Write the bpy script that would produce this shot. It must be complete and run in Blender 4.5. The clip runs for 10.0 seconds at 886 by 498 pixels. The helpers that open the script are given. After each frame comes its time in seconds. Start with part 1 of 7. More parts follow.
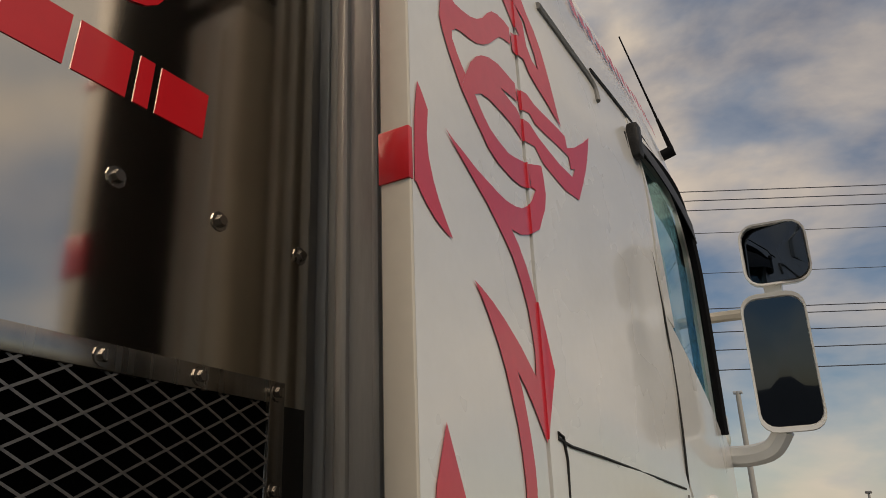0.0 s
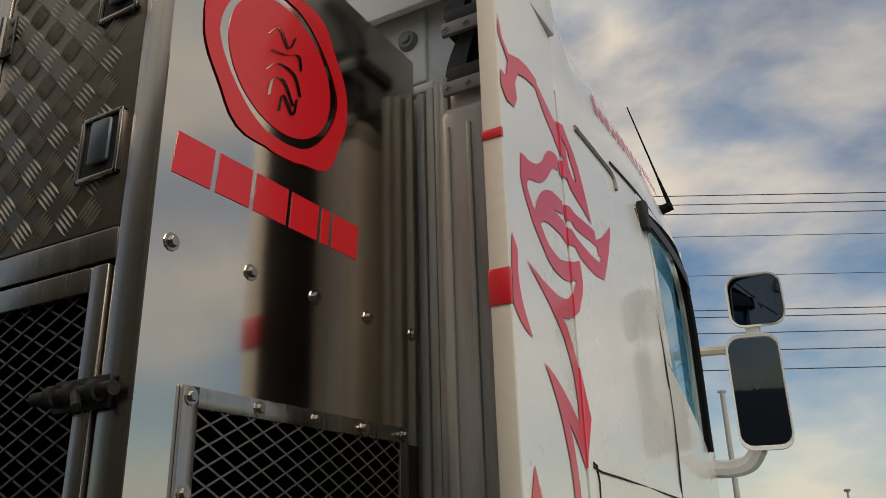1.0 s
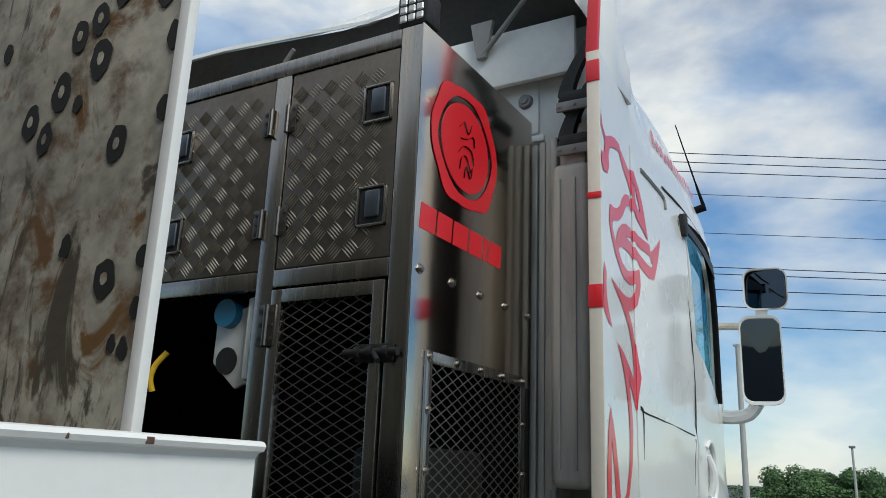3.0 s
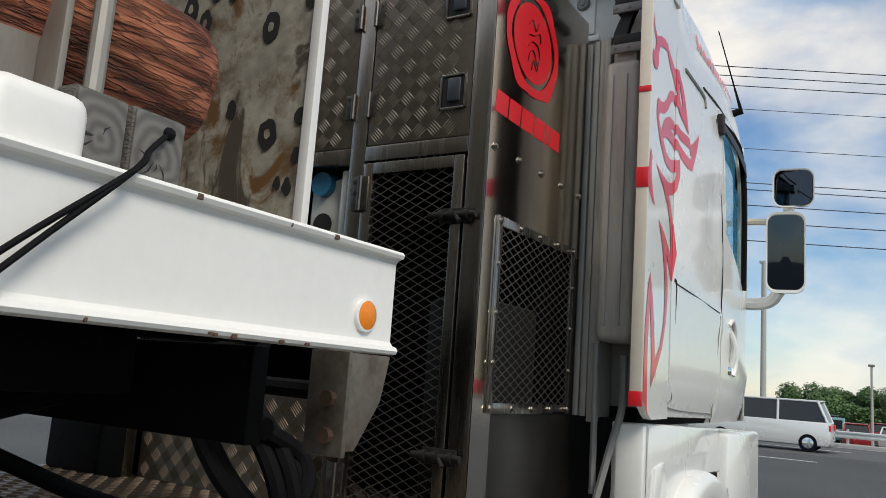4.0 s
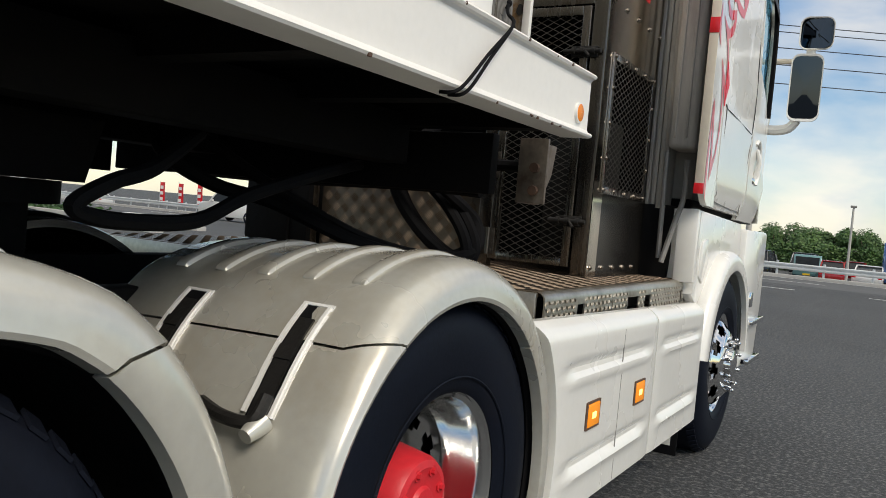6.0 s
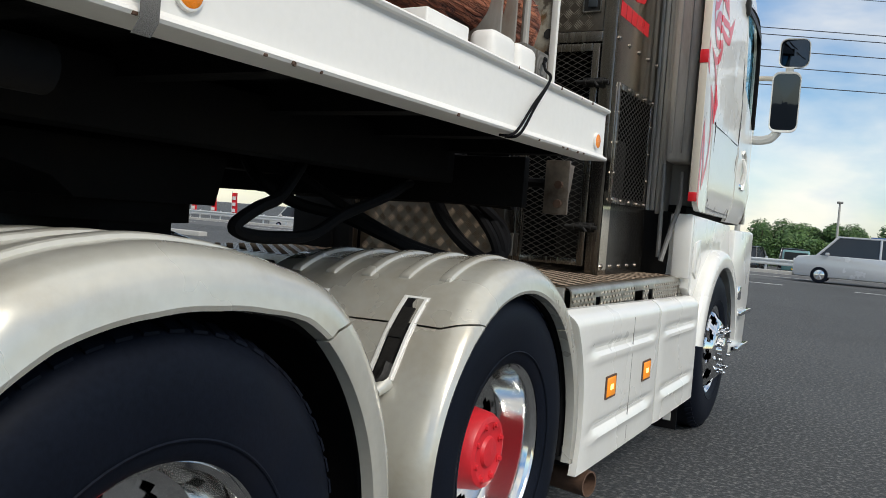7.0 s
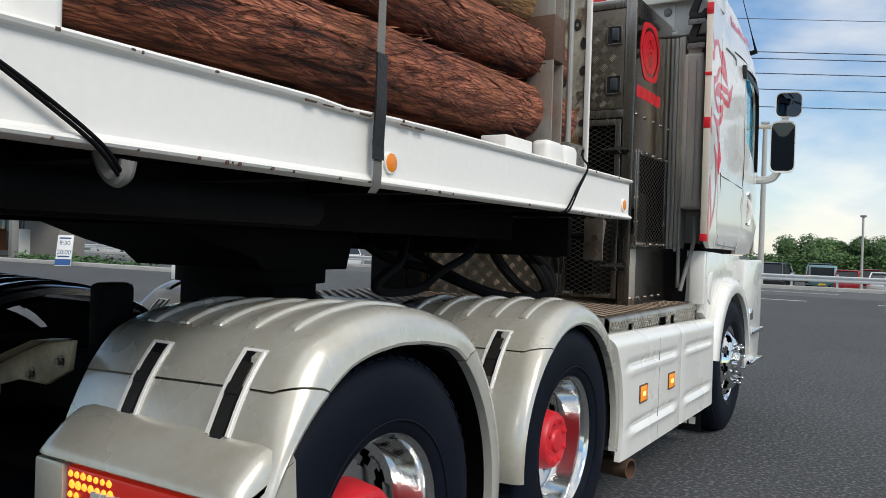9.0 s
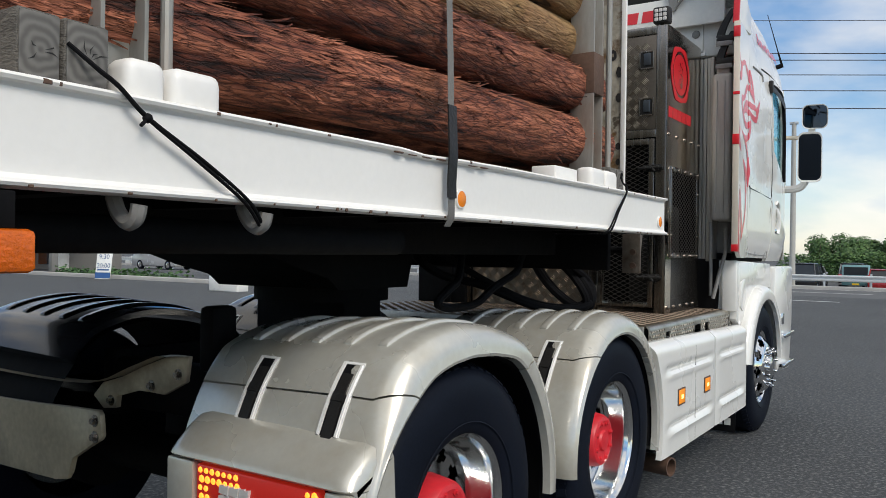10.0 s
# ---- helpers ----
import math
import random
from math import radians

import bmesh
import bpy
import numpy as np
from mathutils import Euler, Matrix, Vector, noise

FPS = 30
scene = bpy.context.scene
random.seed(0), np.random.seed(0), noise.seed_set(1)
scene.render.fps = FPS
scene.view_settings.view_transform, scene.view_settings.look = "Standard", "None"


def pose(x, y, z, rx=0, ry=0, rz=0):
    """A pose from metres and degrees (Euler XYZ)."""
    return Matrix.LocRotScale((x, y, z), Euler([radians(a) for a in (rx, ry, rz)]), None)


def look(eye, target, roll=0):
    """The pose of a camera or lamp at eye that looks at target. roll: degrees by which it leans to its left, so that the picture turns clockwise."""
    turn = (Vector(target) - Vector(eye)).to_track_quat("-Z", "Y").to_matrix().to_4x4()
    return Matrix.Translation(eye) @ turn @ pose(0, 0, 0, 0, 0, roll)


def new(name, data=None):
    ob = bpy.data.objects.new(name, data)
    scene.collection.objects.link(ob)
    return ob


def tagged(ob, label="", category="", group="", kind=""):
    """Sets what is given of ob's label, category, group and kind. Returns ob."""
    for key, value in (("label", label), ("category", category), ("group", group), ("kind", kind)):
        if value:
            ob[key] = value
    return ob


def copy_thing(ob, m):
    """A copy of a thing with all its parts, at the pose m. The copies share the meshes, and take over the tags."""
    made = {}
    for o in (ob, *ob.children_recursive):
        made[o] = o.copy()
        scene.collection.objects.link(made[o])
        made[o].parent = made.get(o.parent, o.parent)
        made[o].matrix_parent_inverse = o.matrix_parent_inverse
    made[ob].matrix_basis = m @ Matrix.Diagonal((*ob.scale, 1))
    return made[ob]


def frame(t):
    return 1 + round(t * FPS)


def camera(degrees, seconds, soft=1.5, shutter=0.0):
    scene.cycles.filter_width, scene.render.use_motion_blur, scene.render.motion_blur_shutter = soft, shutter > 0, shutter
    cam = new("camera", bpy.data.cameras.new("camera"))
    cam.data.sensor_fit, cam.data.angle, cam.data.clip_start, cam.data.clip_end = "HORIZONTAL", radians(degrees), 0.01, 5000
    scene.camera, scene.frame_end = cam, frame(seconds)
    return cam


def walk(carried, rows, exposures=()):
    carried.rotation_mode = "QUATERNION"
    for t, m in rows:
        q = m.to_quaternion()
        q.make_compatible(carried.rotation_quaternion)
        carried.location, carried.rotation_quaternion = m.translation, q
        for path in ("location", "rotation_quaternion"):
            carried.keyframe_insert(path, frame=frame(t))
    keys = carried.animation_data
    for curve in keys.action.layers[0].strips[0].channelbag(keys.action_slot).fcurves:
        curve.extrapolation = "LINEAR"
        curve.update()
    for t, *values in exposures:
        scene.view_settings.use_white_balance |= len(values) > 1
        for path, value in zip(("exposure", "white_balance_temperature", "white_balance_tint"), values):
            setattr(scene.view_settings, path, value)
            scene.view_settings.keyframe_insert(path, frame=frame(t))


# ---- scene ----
cam = camera(58.0, 10.0, 0.9)
METRES, EYE, TILT, LEAN, TURN = 5.3, 1.75, 0.0, 0.0, 29.6
ROWS = [
    (0.0, 0.0, 0.0, 0.0, 0.8, 20.8, 2.1),
    (0.5, -0.0189, -0.0535, 0.0008, 0.1, 20.62, 1.9),
    (1.0, -0.0344, -0.104, 0.0022, -0.31, 20.23, 1.46),
    (1.5, -0.0567, -0.1555, 0.0027, -0.42, 19.65, 0.94),
    (2.0, -0.0645, -0.2073, 0.0031, -0.51, 18.99, 0.01),
    (3.5, -0.1054, -0.3126, -0.0313, 1.02, 12.75, -3.2),
    (4.0, -0.116, -0.3487, -0.0528, 1.8, 9.21, -4.09),
    (4.5, -0.1379, -0.3904, -0.0721, 2.31, 5.56, -4.62),
    (5.0, -0.1685, -0.4369, -0.0884, 2.36, 1.91, -4.91),
    (5.5, -0.1926, -0.491, -0.0994, 1.68, -0.59, -5.15),
    (6.0, -0.222, -0.5462, -0.1014, 0.95, -2.35, -5.11),
    (7.5, -0.278, -0.7083, -0.094, 0.12, -2.05, -3.82),
    (8.0, -0.2947, -0.7549, -0.0904, 0.44, -1.22, -3.22),
    (8.5, -0.2941, -0.8018, -0.0841, 0.78, -0.5, -2.53),
    (9.0, -0.3018, -0.8433, -0.0771, 1.92, -0.26, -1.85),
    (9.5, -0.3163, -0.8837, -0.0714, 3.01, 0.03, -1.3),
    (10.0, -0.3237, -0.9124, -0.0653, 3.85, 0.1, -0.81),
]
walk(cam, [(t, pose(0, 0, EYE, TILT, LEAN, TURN) @ pose(METRES * x, METRES * y, METRES * z, 90 + pitch, roll, yaw)) for t, x, y, z, yaw, pitch, roll in ROWS],
     [(0.0, -0.82, 8000, 15), (0.5, -0.58, 7900, 13), (1.0, -0.5, 7500, 11), (1.5, -0.5, 6350, 4), (2.0, -0.30, 6000, 2), (3.5, -0.1, 6300, 7), (5.0, 0.08, 7000, 10), (6.0, 0.08, 7000, 10), (7.5, 0.12, 6450, 8), (10.0, 0.08, 6500, 10)])

# ---- light ----
SUN_ELEV, SUN_AZ = 42.0, 118.0      # degrees; azimuth from +y towards +x
world = bpy.data.worlds.new("sky")
scene.world = world
world.use_nodes = True
wn, wl = world.node_tree.nodes, world.node_tree.links
wn.clear()
w_out, w_bg = wn.new("ShaderNodeOutputWorld"), wn.new("ShaderNodeBackground")
w_sky = wn.new("ShaderNodeTexSky")
w_sky.sky_type, w_sky.sun_disc = "NISHITA", False
w_sky.sun_elevation, w_sky.sun_rotation = radians(SUN_ELEV), radians(SUN_AZ)
w_sky.air_density, w_sky.dust_density, w_sky.ozone_density = 1.0, 0.4, 3.0
w_map, w_co = wn.new("ShaderNodeMapping"), wn.new("ShaderNodeTexCoord")
w_map.inputs["Scale"].default_value = (1.0, 1.0, 2.2)
w_map.inputs["Rotation"].default_value = (0.0, 0.0, 0.6)
w_map.inputs["Location"].default_value = (0.35, 0.2, 0.1)
w_n = wn.new("ShaderNodeTexNoise")
w_n.inputs["Scale"].default_value, w_n.inputs["Detail"].default_value, w_n.inputs["Roughness"].default_value = 2.6, 7.0, 0.53
w_n.inputs["Distortion"].default_value = 0.25
w_r = wn.new("ShaderNodeValToRGB")
w_r.color_ramp.elements[0].position, w_r.color_ramp.elements[1].position = 0.44, 0.80
w_n2 = wn.new("ShaderNodeTexNoise")
w_n2.inputs["Scale"].default_value, w_n2.inputs["Detail"].default_value = 5.5, 5.0
w_c = wn.new("ShaderNodeValToRGB")
w_c.color_ramp.elements[0].position, w_c.color_ramp.elements[0].color = 0.38, (6.6, 7.8, 9.6, 1)
w_c.color_ramp.elements[1].position, w_c.color_ramp.elements[1].color = 0.58, (12.0, 11.5, 10.7, 1)
w_mix = wn.new("ShaderNodeMixRGB")
wl.new(w_co.outputs["Generated"], w_map.inputs["Vector"])
wl.new(w_map.outputs["Vector"], w_n.inputs["Vector"])
wl.new(w_map.outputs["Vector"], w_n2.inputs["Vector"])
w_sep, w_cov = wn.new("ShaderNodeSeparateXYZ"), wn.new("ShaderNodeMath")
w_cov.operation = "MULTIPLY_ADD"
wl.new(w_co.outputs["Generated"], w_sep.inputs["Vector"])
wl.new(w_sep.outputs["Z"], w_cov.inputs[0])
w_cov.inputs[1].default_value = 0.40
wl.new(w_n.outputs["Fac"], w_cov.inputs[2])
wl.new(w_cov.outputs[0], w_r.inputs["Fac"])
w_hs = wn.new("ShaderNodeHueSaturation")
w_hs.inputs["Saturation"].default_value, w_hs.inputs["Value"].default_value = 1.5, 1.42
wl.new(w_sky.outputs["Color"], w_hs.inputs["Color"])
wl.new(w_n2.outputs["Fac"], w_c.inputs["Fac"])
wl.new(w_r.outputs["Color"], w_mix.inputs["Fac"])
wl.new(w_hs.outputs["Color"], w_mix.inputs["Color1"])
wl.new(w_c.outputs["Color"], w_mix.inputs["Color2"])
wl.new(w_mix.outputs["Color"], w_bg.inputs["Color"])
w_bg.inputs["Strength"].default_value = 0.085
wl.new(w_bg.outputs["Background"], w_out.inputs["Surface"])

sun = new("sun", bpy.data.lights.new("sun", "SUN"))
sun.data.energy, sun.data.angle, sun.data.color = 2.3, radians(24), (1.0, 0.95, 0.87)
sd = Vector((math.sin(radians(SUN_AZ)) * math.cos(radians(SUN_ELEV)), math.cos(radians(SUN_AZ)) * math.cos(radians(SUN_ELEV)), math.sin(radians(SUN_ELEV))))
sun.matrix_world = look(sd * 40, (0, 0, 0))


# ---- materials ----
def mat(name, col, rough=0.5, metal=0.0, vary=0.12, big=1.5, fine=40.0, bump=0.0, bscale=None, stain=None, stain_amt=0.0, stain_scale=3.0,
        stretch=(1, 1, 1), coat=0.0, rvary=0.08, per_object=0.0, spec=0.5):
    m = bpy.data.materials.new(name)
    m.use_nodes = True
    n, l = m.node_tree.nodes, m.node_tree.links
    p = n["Principled BSDF"]
    co, mp = n.new("ShaderNodeTexCoord"), n.new("ShaderNodeMapping")
    mp.inputs["Scale"].default_value = stretch
    l.new(co.outputs["Object"], mp.inputs["Vector"])
    a, b = n.new("ShaderNodeTexNoise"), n.new("ShaderNodeTexNoise")
    a.inputs["Scale"].default_value, a.inputs["Detail"].default_value = big, 5
    b.inputs["Scale"].default_value, b.inputs["Detail"].default_value = fine, 4
    l.new(mp.outputs["Vector"], a.inputs["Vector"])
    l.new(mp.outputs["Vector"], b.inputs["Vector"])
    s = n.new("ShaderNodeMath"); s.operation = "ADD"
    l.new(a.outputs["Fac"], s.inputs[0]); l.new(b.outputs["Fac"], s.inputs[1])
    rng = n.new("ShaderNodeMapRange")
    rng.inputs["From Min"].default_value, rng.inputs["From Max"].default_value = 0.6, 1.4
    rng.inputs["To Min"].default_value, rng.inputs["To Max"].default_value = 1 - vary, 1 + vary
    l.new(s.outputs[0], rng.inputs["Value"])
    hsv = n.new("ShaderNodeHueSaturation")
    hsv.inputs["Color"].default_value = (*col, 1)
    val = rng.outputs["Result"]
    if per_object:
        oi = n.new("ShaderNodeObjectInfo")
        r2 = n.new("ShaderNodeMapRange")
        r2.inputs["To Min"].default_value, r2.inputs["To Max"].default_value = 1 - per_object, 1 + per_object
        l.new(oi.outputs["Random"], r2.inputs["Value"])
        mu = n.new("ShaderNodeMath"); mu.operation = "MULTIPLY"
        l.new(val, mu.inputs[0]); l.new(r2.outputs["Result"], mu.inputs[1])
        val = mu.outputs[0]
    l.new(val, hsv.inputs["Value"])
    colour = hsv.outputs["Color"]
    if stain:
        st, rp, mx = n.new("ShaderNodeTexNoise"), n.new("ShaderNodeValToRGB"), n.new("ShaderNodeMixRGB")
        st.inputs["Scale"].default_value, st.inputs["Detail"].default_value, st.inputs["Roughness"].default_value = stain_scale, 8, 0.65
        l.new(mp.outputs["Vector"], st.inputs["Vector"])
        rp.color_ramp.elements[0].position, rp.color_ramp.elements[1].position = 0.5, 0.68
        rp.color_ramp.elements[1].color = (stain_amt, stain_amt, stain_amt, 1)
        l.new(st.outputs["Fac"], rp.inputs["Fac"]); l.new(rp.outputs["Color"], mx.inputs["Fac"])
        l.new(colour, mx.inputs["Color1"]); mx.inputs["Color2"].default_value = (*stain, 1)
        colour = mx.outputs["Color"]
    l.new(colour, p.inputs["Base Color"])
    rr = n.new("ShaderNodeMapRange")
    rr.inputs["To Min"].default_value, rr.inputs["To Max"].default_value = max(rough - rvary, 0.02), min(rough + rvary, 1)
    l.new(a.outputs["Fac"], rr.inputs["Value"]); l.new(rr.outputs["Result"], p.inputs["Roughness"])
    p.inputs["Metallic"].default_value = metal
    p.inputs["Specular IOR Level"].default_value = spec
    p.inputs["Coat Weight"].default_value, p.inputs["Coat Roughness"].default_value = coat, 0.06
    if bump:
        bp, t = n.new("ShaderNodeBump"), n.new("ShaderNodeTexNoise")
        t.inputs["Scale"].default_value, t.inputs["Detail"].default_value = bscale or fine, 6
        l.new(mp.outputs["Vector"], t.inputs["Vector"])
        bp.inputs["Strength"].default_value, bp.inputs["Distance"].default_value = bump, 0.01
        l.new(t.outputs["Fac"], bp.inputs["Height"]); l.new(bp.outputs["Normal"], p.inputs["Normal"])
    return m


def glow(name, col, power, base):
    m = mat(name, base, 0.25, vary=0.1, fine=120)
    p = m.node_tree.nodes["Principled BSDF"]
    p.inputs["Emission Color"].default_value, p.inputs["Emission Strength"].default_value = (*col, 1), power
    return m


def glass_mat(name, col, rough=0.02):
    m = mat(name, col, rough, vary=0.02, rvary=0.01)
    p = m.node_tree.nodes["Principled BSDF"]
    p.inputs["Transmission Weight"].default_value, p.inputs["IOR"].default_value = 1.0, 1.45
    return m


WHITE = mat("white paint", (0.78, 0.77, 0.73), 0.28, vary=0.03, coat=0.6, stain=(0.45, 0.42, 0.36), stain_amt=0.10, stain_scale=2.2)
PEARL = mat("pearl paint", (0.56, 0.545, 0.485), 0.27, metal=0.38, vary=0.07, coat=0.5, stain=(0.36, 0.28, 0.16), stain_amt=0.32, stain_scale=2.6)
TRAILER = mat("white steel paint", (0.80, 0.78, 0.74), 0.42, vary=0.03, bump=0.05, bscale=25, stain=(0.5, 0.46, 0.4), stain_amt=0.10, stain_scale=1.6)
CREAM = mat("cream edge paint", (0.66, 0.60, 0.50), 0.4, vary=0.05)
DUCT = mat("pale grey duct plastic", (0.40, 0.375, 0.335), 0.38, vary=0.10, big=2.0, stain=(0.16, 0.15, 0.13), stain_amt=0.5, stain_scale=3, stretch=(3, 3, 0.4))
GREY = mat("grey cab plastic", (0.215, 0.208, 0.195), 0.42, vary=0.1, bump=0.06, bscale=60)
CABGREY = mat("cab rear paint", (0.70, 0.69, 0.65), 0.35, vary=0.07)
RED = mat("red vinyl", (0.62, 0.012, 0.02), 0.32, vary=0.05, coat=0.3)
STICK = mat("faded red vinyl", (0.66, 0.04, 0.06), 0.30, vary=0.08, coat=0.3)
REDHUB = mat("red hub paint", (0.60, 0.02, 0.03), 0.42, vary=0.12, bump=0.1)
STEEL = mat("brushed stainless", (0.33, 0.305, 0.275), 0.26, metal=1.0, vary=0.10, fine=3.0, stretch=(40, 40, 1.0), rvary=0.08, stain=(0.12, 0.08, 0.06), stain_amt=0.4, stain_scale=0.4)
SHEET = mat("polished stainless sheet", (0.62, 0.57, 0.50), 0.12, metal=1.0, vary=0.06, big=2.0, fine=8.0, rvary=0.05, bump=0.05, bscale=2.5)
CHECK = mat("aluminium tread plate", (0.155, 0.132, 0.108), 0.42, metal=0.8, vary=0.2, big=3.0, fine=60, stain=(0.08, 0.063, 0.048), stain_amt=0.45, stain_scale=5)
LUG = mat("worn tread bars", (0.34, 0.31, 0.26), 0.38, metal=0.8, vary=0.25, big=5.0, fine=60)
# darkened copy of the polished sheet; its dark reflection is in the colour
DSHEET = mat("stainless with dark reflection", (0.03, 0.028, 0.026), 0.22, metal=0.6, vary=0.15, rvary=0.06)
NET = mat("dark expanded metal", (0.17, 0.16, 0.15), 0.42, metal=0.8, vary=0.3, fine=80)
DECK = mat("worn tread plate", (0.25, 0.20, 0.15), 0.42, metal=0.9, vary=0.35, big=3.0, fine=60, stain=(0.07, 0.050, 0.036), stain_amt=0.6, stain_scale=4)
CHROME = mat("chrome", (0.80, 0.80, 0.80), 0.06, metal=1.0, vary=0.03, rvary=0.03)
ALLOY = mat("polished alloy", (0.74, 0.74, 0.73), 0.12, metal=1.0, vary=0.06, rvary=0.05)
BLACK = mat("black rubber", (0.005, 0.005, 0.006), 0.75, vary=0.25, bump=0.15, bscale=80, spec=0.12)
TYRE = mat("tyre rubber", (0.006, 0.008, 0.014), 0.50, vary=0.3, big=4, fine=90, bump=0.04, bscale=160, stain=(0.010, 0.010, 0.013), stain_amt=0.4, spec=0.07)
# grease-black, lowered further so the colour carries the shade under the vehicles
DARK = mat("greasy chassis blackened for shade", (0.003, 0.003, 0.0035), 0.8, vary=0.4, bump=0.3, bscale=20, stain=(0.010, 0.008, 0.006), stain_amt=0.5, spec=0.15)
RUST = mat("weathered bulkhead steel", (0.40, 0.37, 0.30), 0.55, metal=0.2, vary=0.5, big=3, fine=22, bump=0.2, bscale=25, stain=(0.10, 0.055, 0.022), stain_amt=1.0, stain_scale=8.0)
# black of scorch marks and cracks, also for the shade of recesses
SCORCH_RECESS = mat("scorched black and recess shade", (0.012, 0.011, 0.010), 0.7, vary=0.4)
STAKE = mat("grey weathered steel", (0.33, 0.32, 0.29), 0.5, metal=0.4, vary=0.2, big=4, fine=40, stain=(0.2, 0.1, 0.05), stain_amt=0.5, stain_scale=4, stretch=(1, 1, 0.3))
BROWN = mat("brown rust band", (0.10, 0.055, 0.035), 0.7, vary=0.3, bump=0.3)
ORANGE = mat("orange reflector", (0.85, 0.24, 0.01), 0.22, vary=0.12, fine=200, bump=0.2, bscale=250)
LAMPLENS = mat("deep amber ribbed lens", (0.62, 0.115, 0.006), 0.2, vary=0.25, big=14, fine=90, bump=0.4, bscale=120)
AMBER = glow("amber lamp lens", (1.0, 0.36, 0.03), 0.35, (0.75, 0.22, 0.015))
HOTAMB = glow("lit amber filament", (1.0, 0.62, 0.15), 3.0, (0.9, 0.5, 0.1))
TAILRED = glow("red tail lens", (1.0, 0.05, 0.02), 0.16, (0.35, 0.008, 0.008))
TAILHOT = glow("lit tail lamp", (1.0, 0.30, 0.03), 1.9, (0.9, 0.2, 0.02))
TAILDIM = glow("dim tail lamp", (1.0, 0.07, 0.02), 0.55, (0.7, 0.03, 0.02))
CLEAR = mat("clear lamp lens", (0.6, 0.58, 0.56), 0.12, vary=0.1)
TEAL = glass_mat("tinted glass", (0.42, 0.74, 0.74))
MIRROR = mat("mirror glass", (0.055, 0.070, 0.090), 0.015, metal=1.0, vary=0.01, rvary=0.01)
BLUE = mat("blue cap", (0.02, 0.16, 0.30), 0.4)
YELLOW = mat("yellow hose", (0.75, 0.48, 0.02), 0.5)
# near-black copy of the pearl paint for mudguards in the trailer's shade
PEARL_SHADE = mat("pearl paint darkened for shade", (0.012, 0.014, 0.018), 0.16, vary=0.3, coat=0.5)
GOLD = mat("dusty gold paint", (0.44, 0.37, 0.26), 0.45, metal=0.3, vary=0.2, stain=(0.06, 0.045, 0.03), stain_amt=0.5)
# brown-black for the shaded hollow below the roof deflector
UNDERSHADE = mat("dark underside shade", (0.045, 0.042, 0.037), 0.6, vary=0.3, big=5, bump=0.3)
GUSSET = mat("rusty grey steel", (0.17, 0.145, 0.12), 0.55, metal=0.4, vary=0.3, big=9, stain=(0.06, 0.035, 0.02), stain_amt=0.7, stain_scale=9)
PADDLE = mat("blue-grey latch", (0.10, 0.115, 0.135), 0.3, metal=0.7, vary=0.1)
WOODG = mat("weathered timber", (0.12, 0.11, 0.095), 0.85, vary=0.45, big=4, fine=50, bump=0.7, bscale=30, stretch=(2, 8, 8), stain=(0.02, 0.02, 0.02), stain_amt=0.7, stain_scale=5)
WEB = mat("grey webbing", (0.16, 0.155, 0.145), 0.85, vary=0.25, fine=300, bump=0.5, bscale=400)
SLEEVE = mat("black sleeve", (0.012, 0.011, 0.010), 0.55, vary=0.3, bump=0.3, bscale=60, spec=0.4)
ASPHALT = mat("asphalt", (0.046, 0.049, 0.053), 0.85, vary=0.6, big=0.25, fine=60, bump=1.0, bscale=60, stain=(0.19, 0.19, 0.185), stain_amt=0.95, stain_scale=34, spec=0.3)
ROADM = mat("road asphalt", (0.075, 0.076, 0.078), 0.85, vary=0.35, big=0.15, fine=20, bump=0.5, bscale=50, stain=(0.13, 0.13, 0.13), stain_amt=0.6, stain_scale=12)
LINE = mat("road paint", (0.6, 0.6, 0.58), 0.7, vary=0.2, fine=20, stain=(0.1, 0.1, 0.1), stain_amt=0.6, stain_scale=6)
KERB = mat("concrete", (0.36, 0.35, 0.33), 0.85, vary=0.2, big=1, fine=30, bump=0.3)
GALV = mat("galvanised rail", (0.55, 0.57, 0.58), 0.45, metal=0.5, vary=0.12, big=0.7, fine=15)
LEAF = mat("foliage", (0.045, 0.105, 0.028), 0.6, vary=0.5, big=0.5, fine=5)
LEAF2 = mat("light foliage", (0.085, 0.16, 0.04), 0.6, vary=0.45, big=0.5, fine=5)
BARKT = mat("tree bark", (0.10, 0.075, 0.055), 0.9, vary=0.3, bump=0.5)
WALLB = mat("building render", (0.20, 0.185, 0.165), 0.85, vary=0.12, big=0.4, fine=12)
DARKWIN = mat("dark window", (0.02, 0.025, 0.03), 0.12, vary=0.1)
POLE = mat("concrete pole", (0.40, 0.39, 0.36), 0.8, vary=0.1)
WIRE = mat("wire", (0.03, 0.035, 0.05), 0.6)


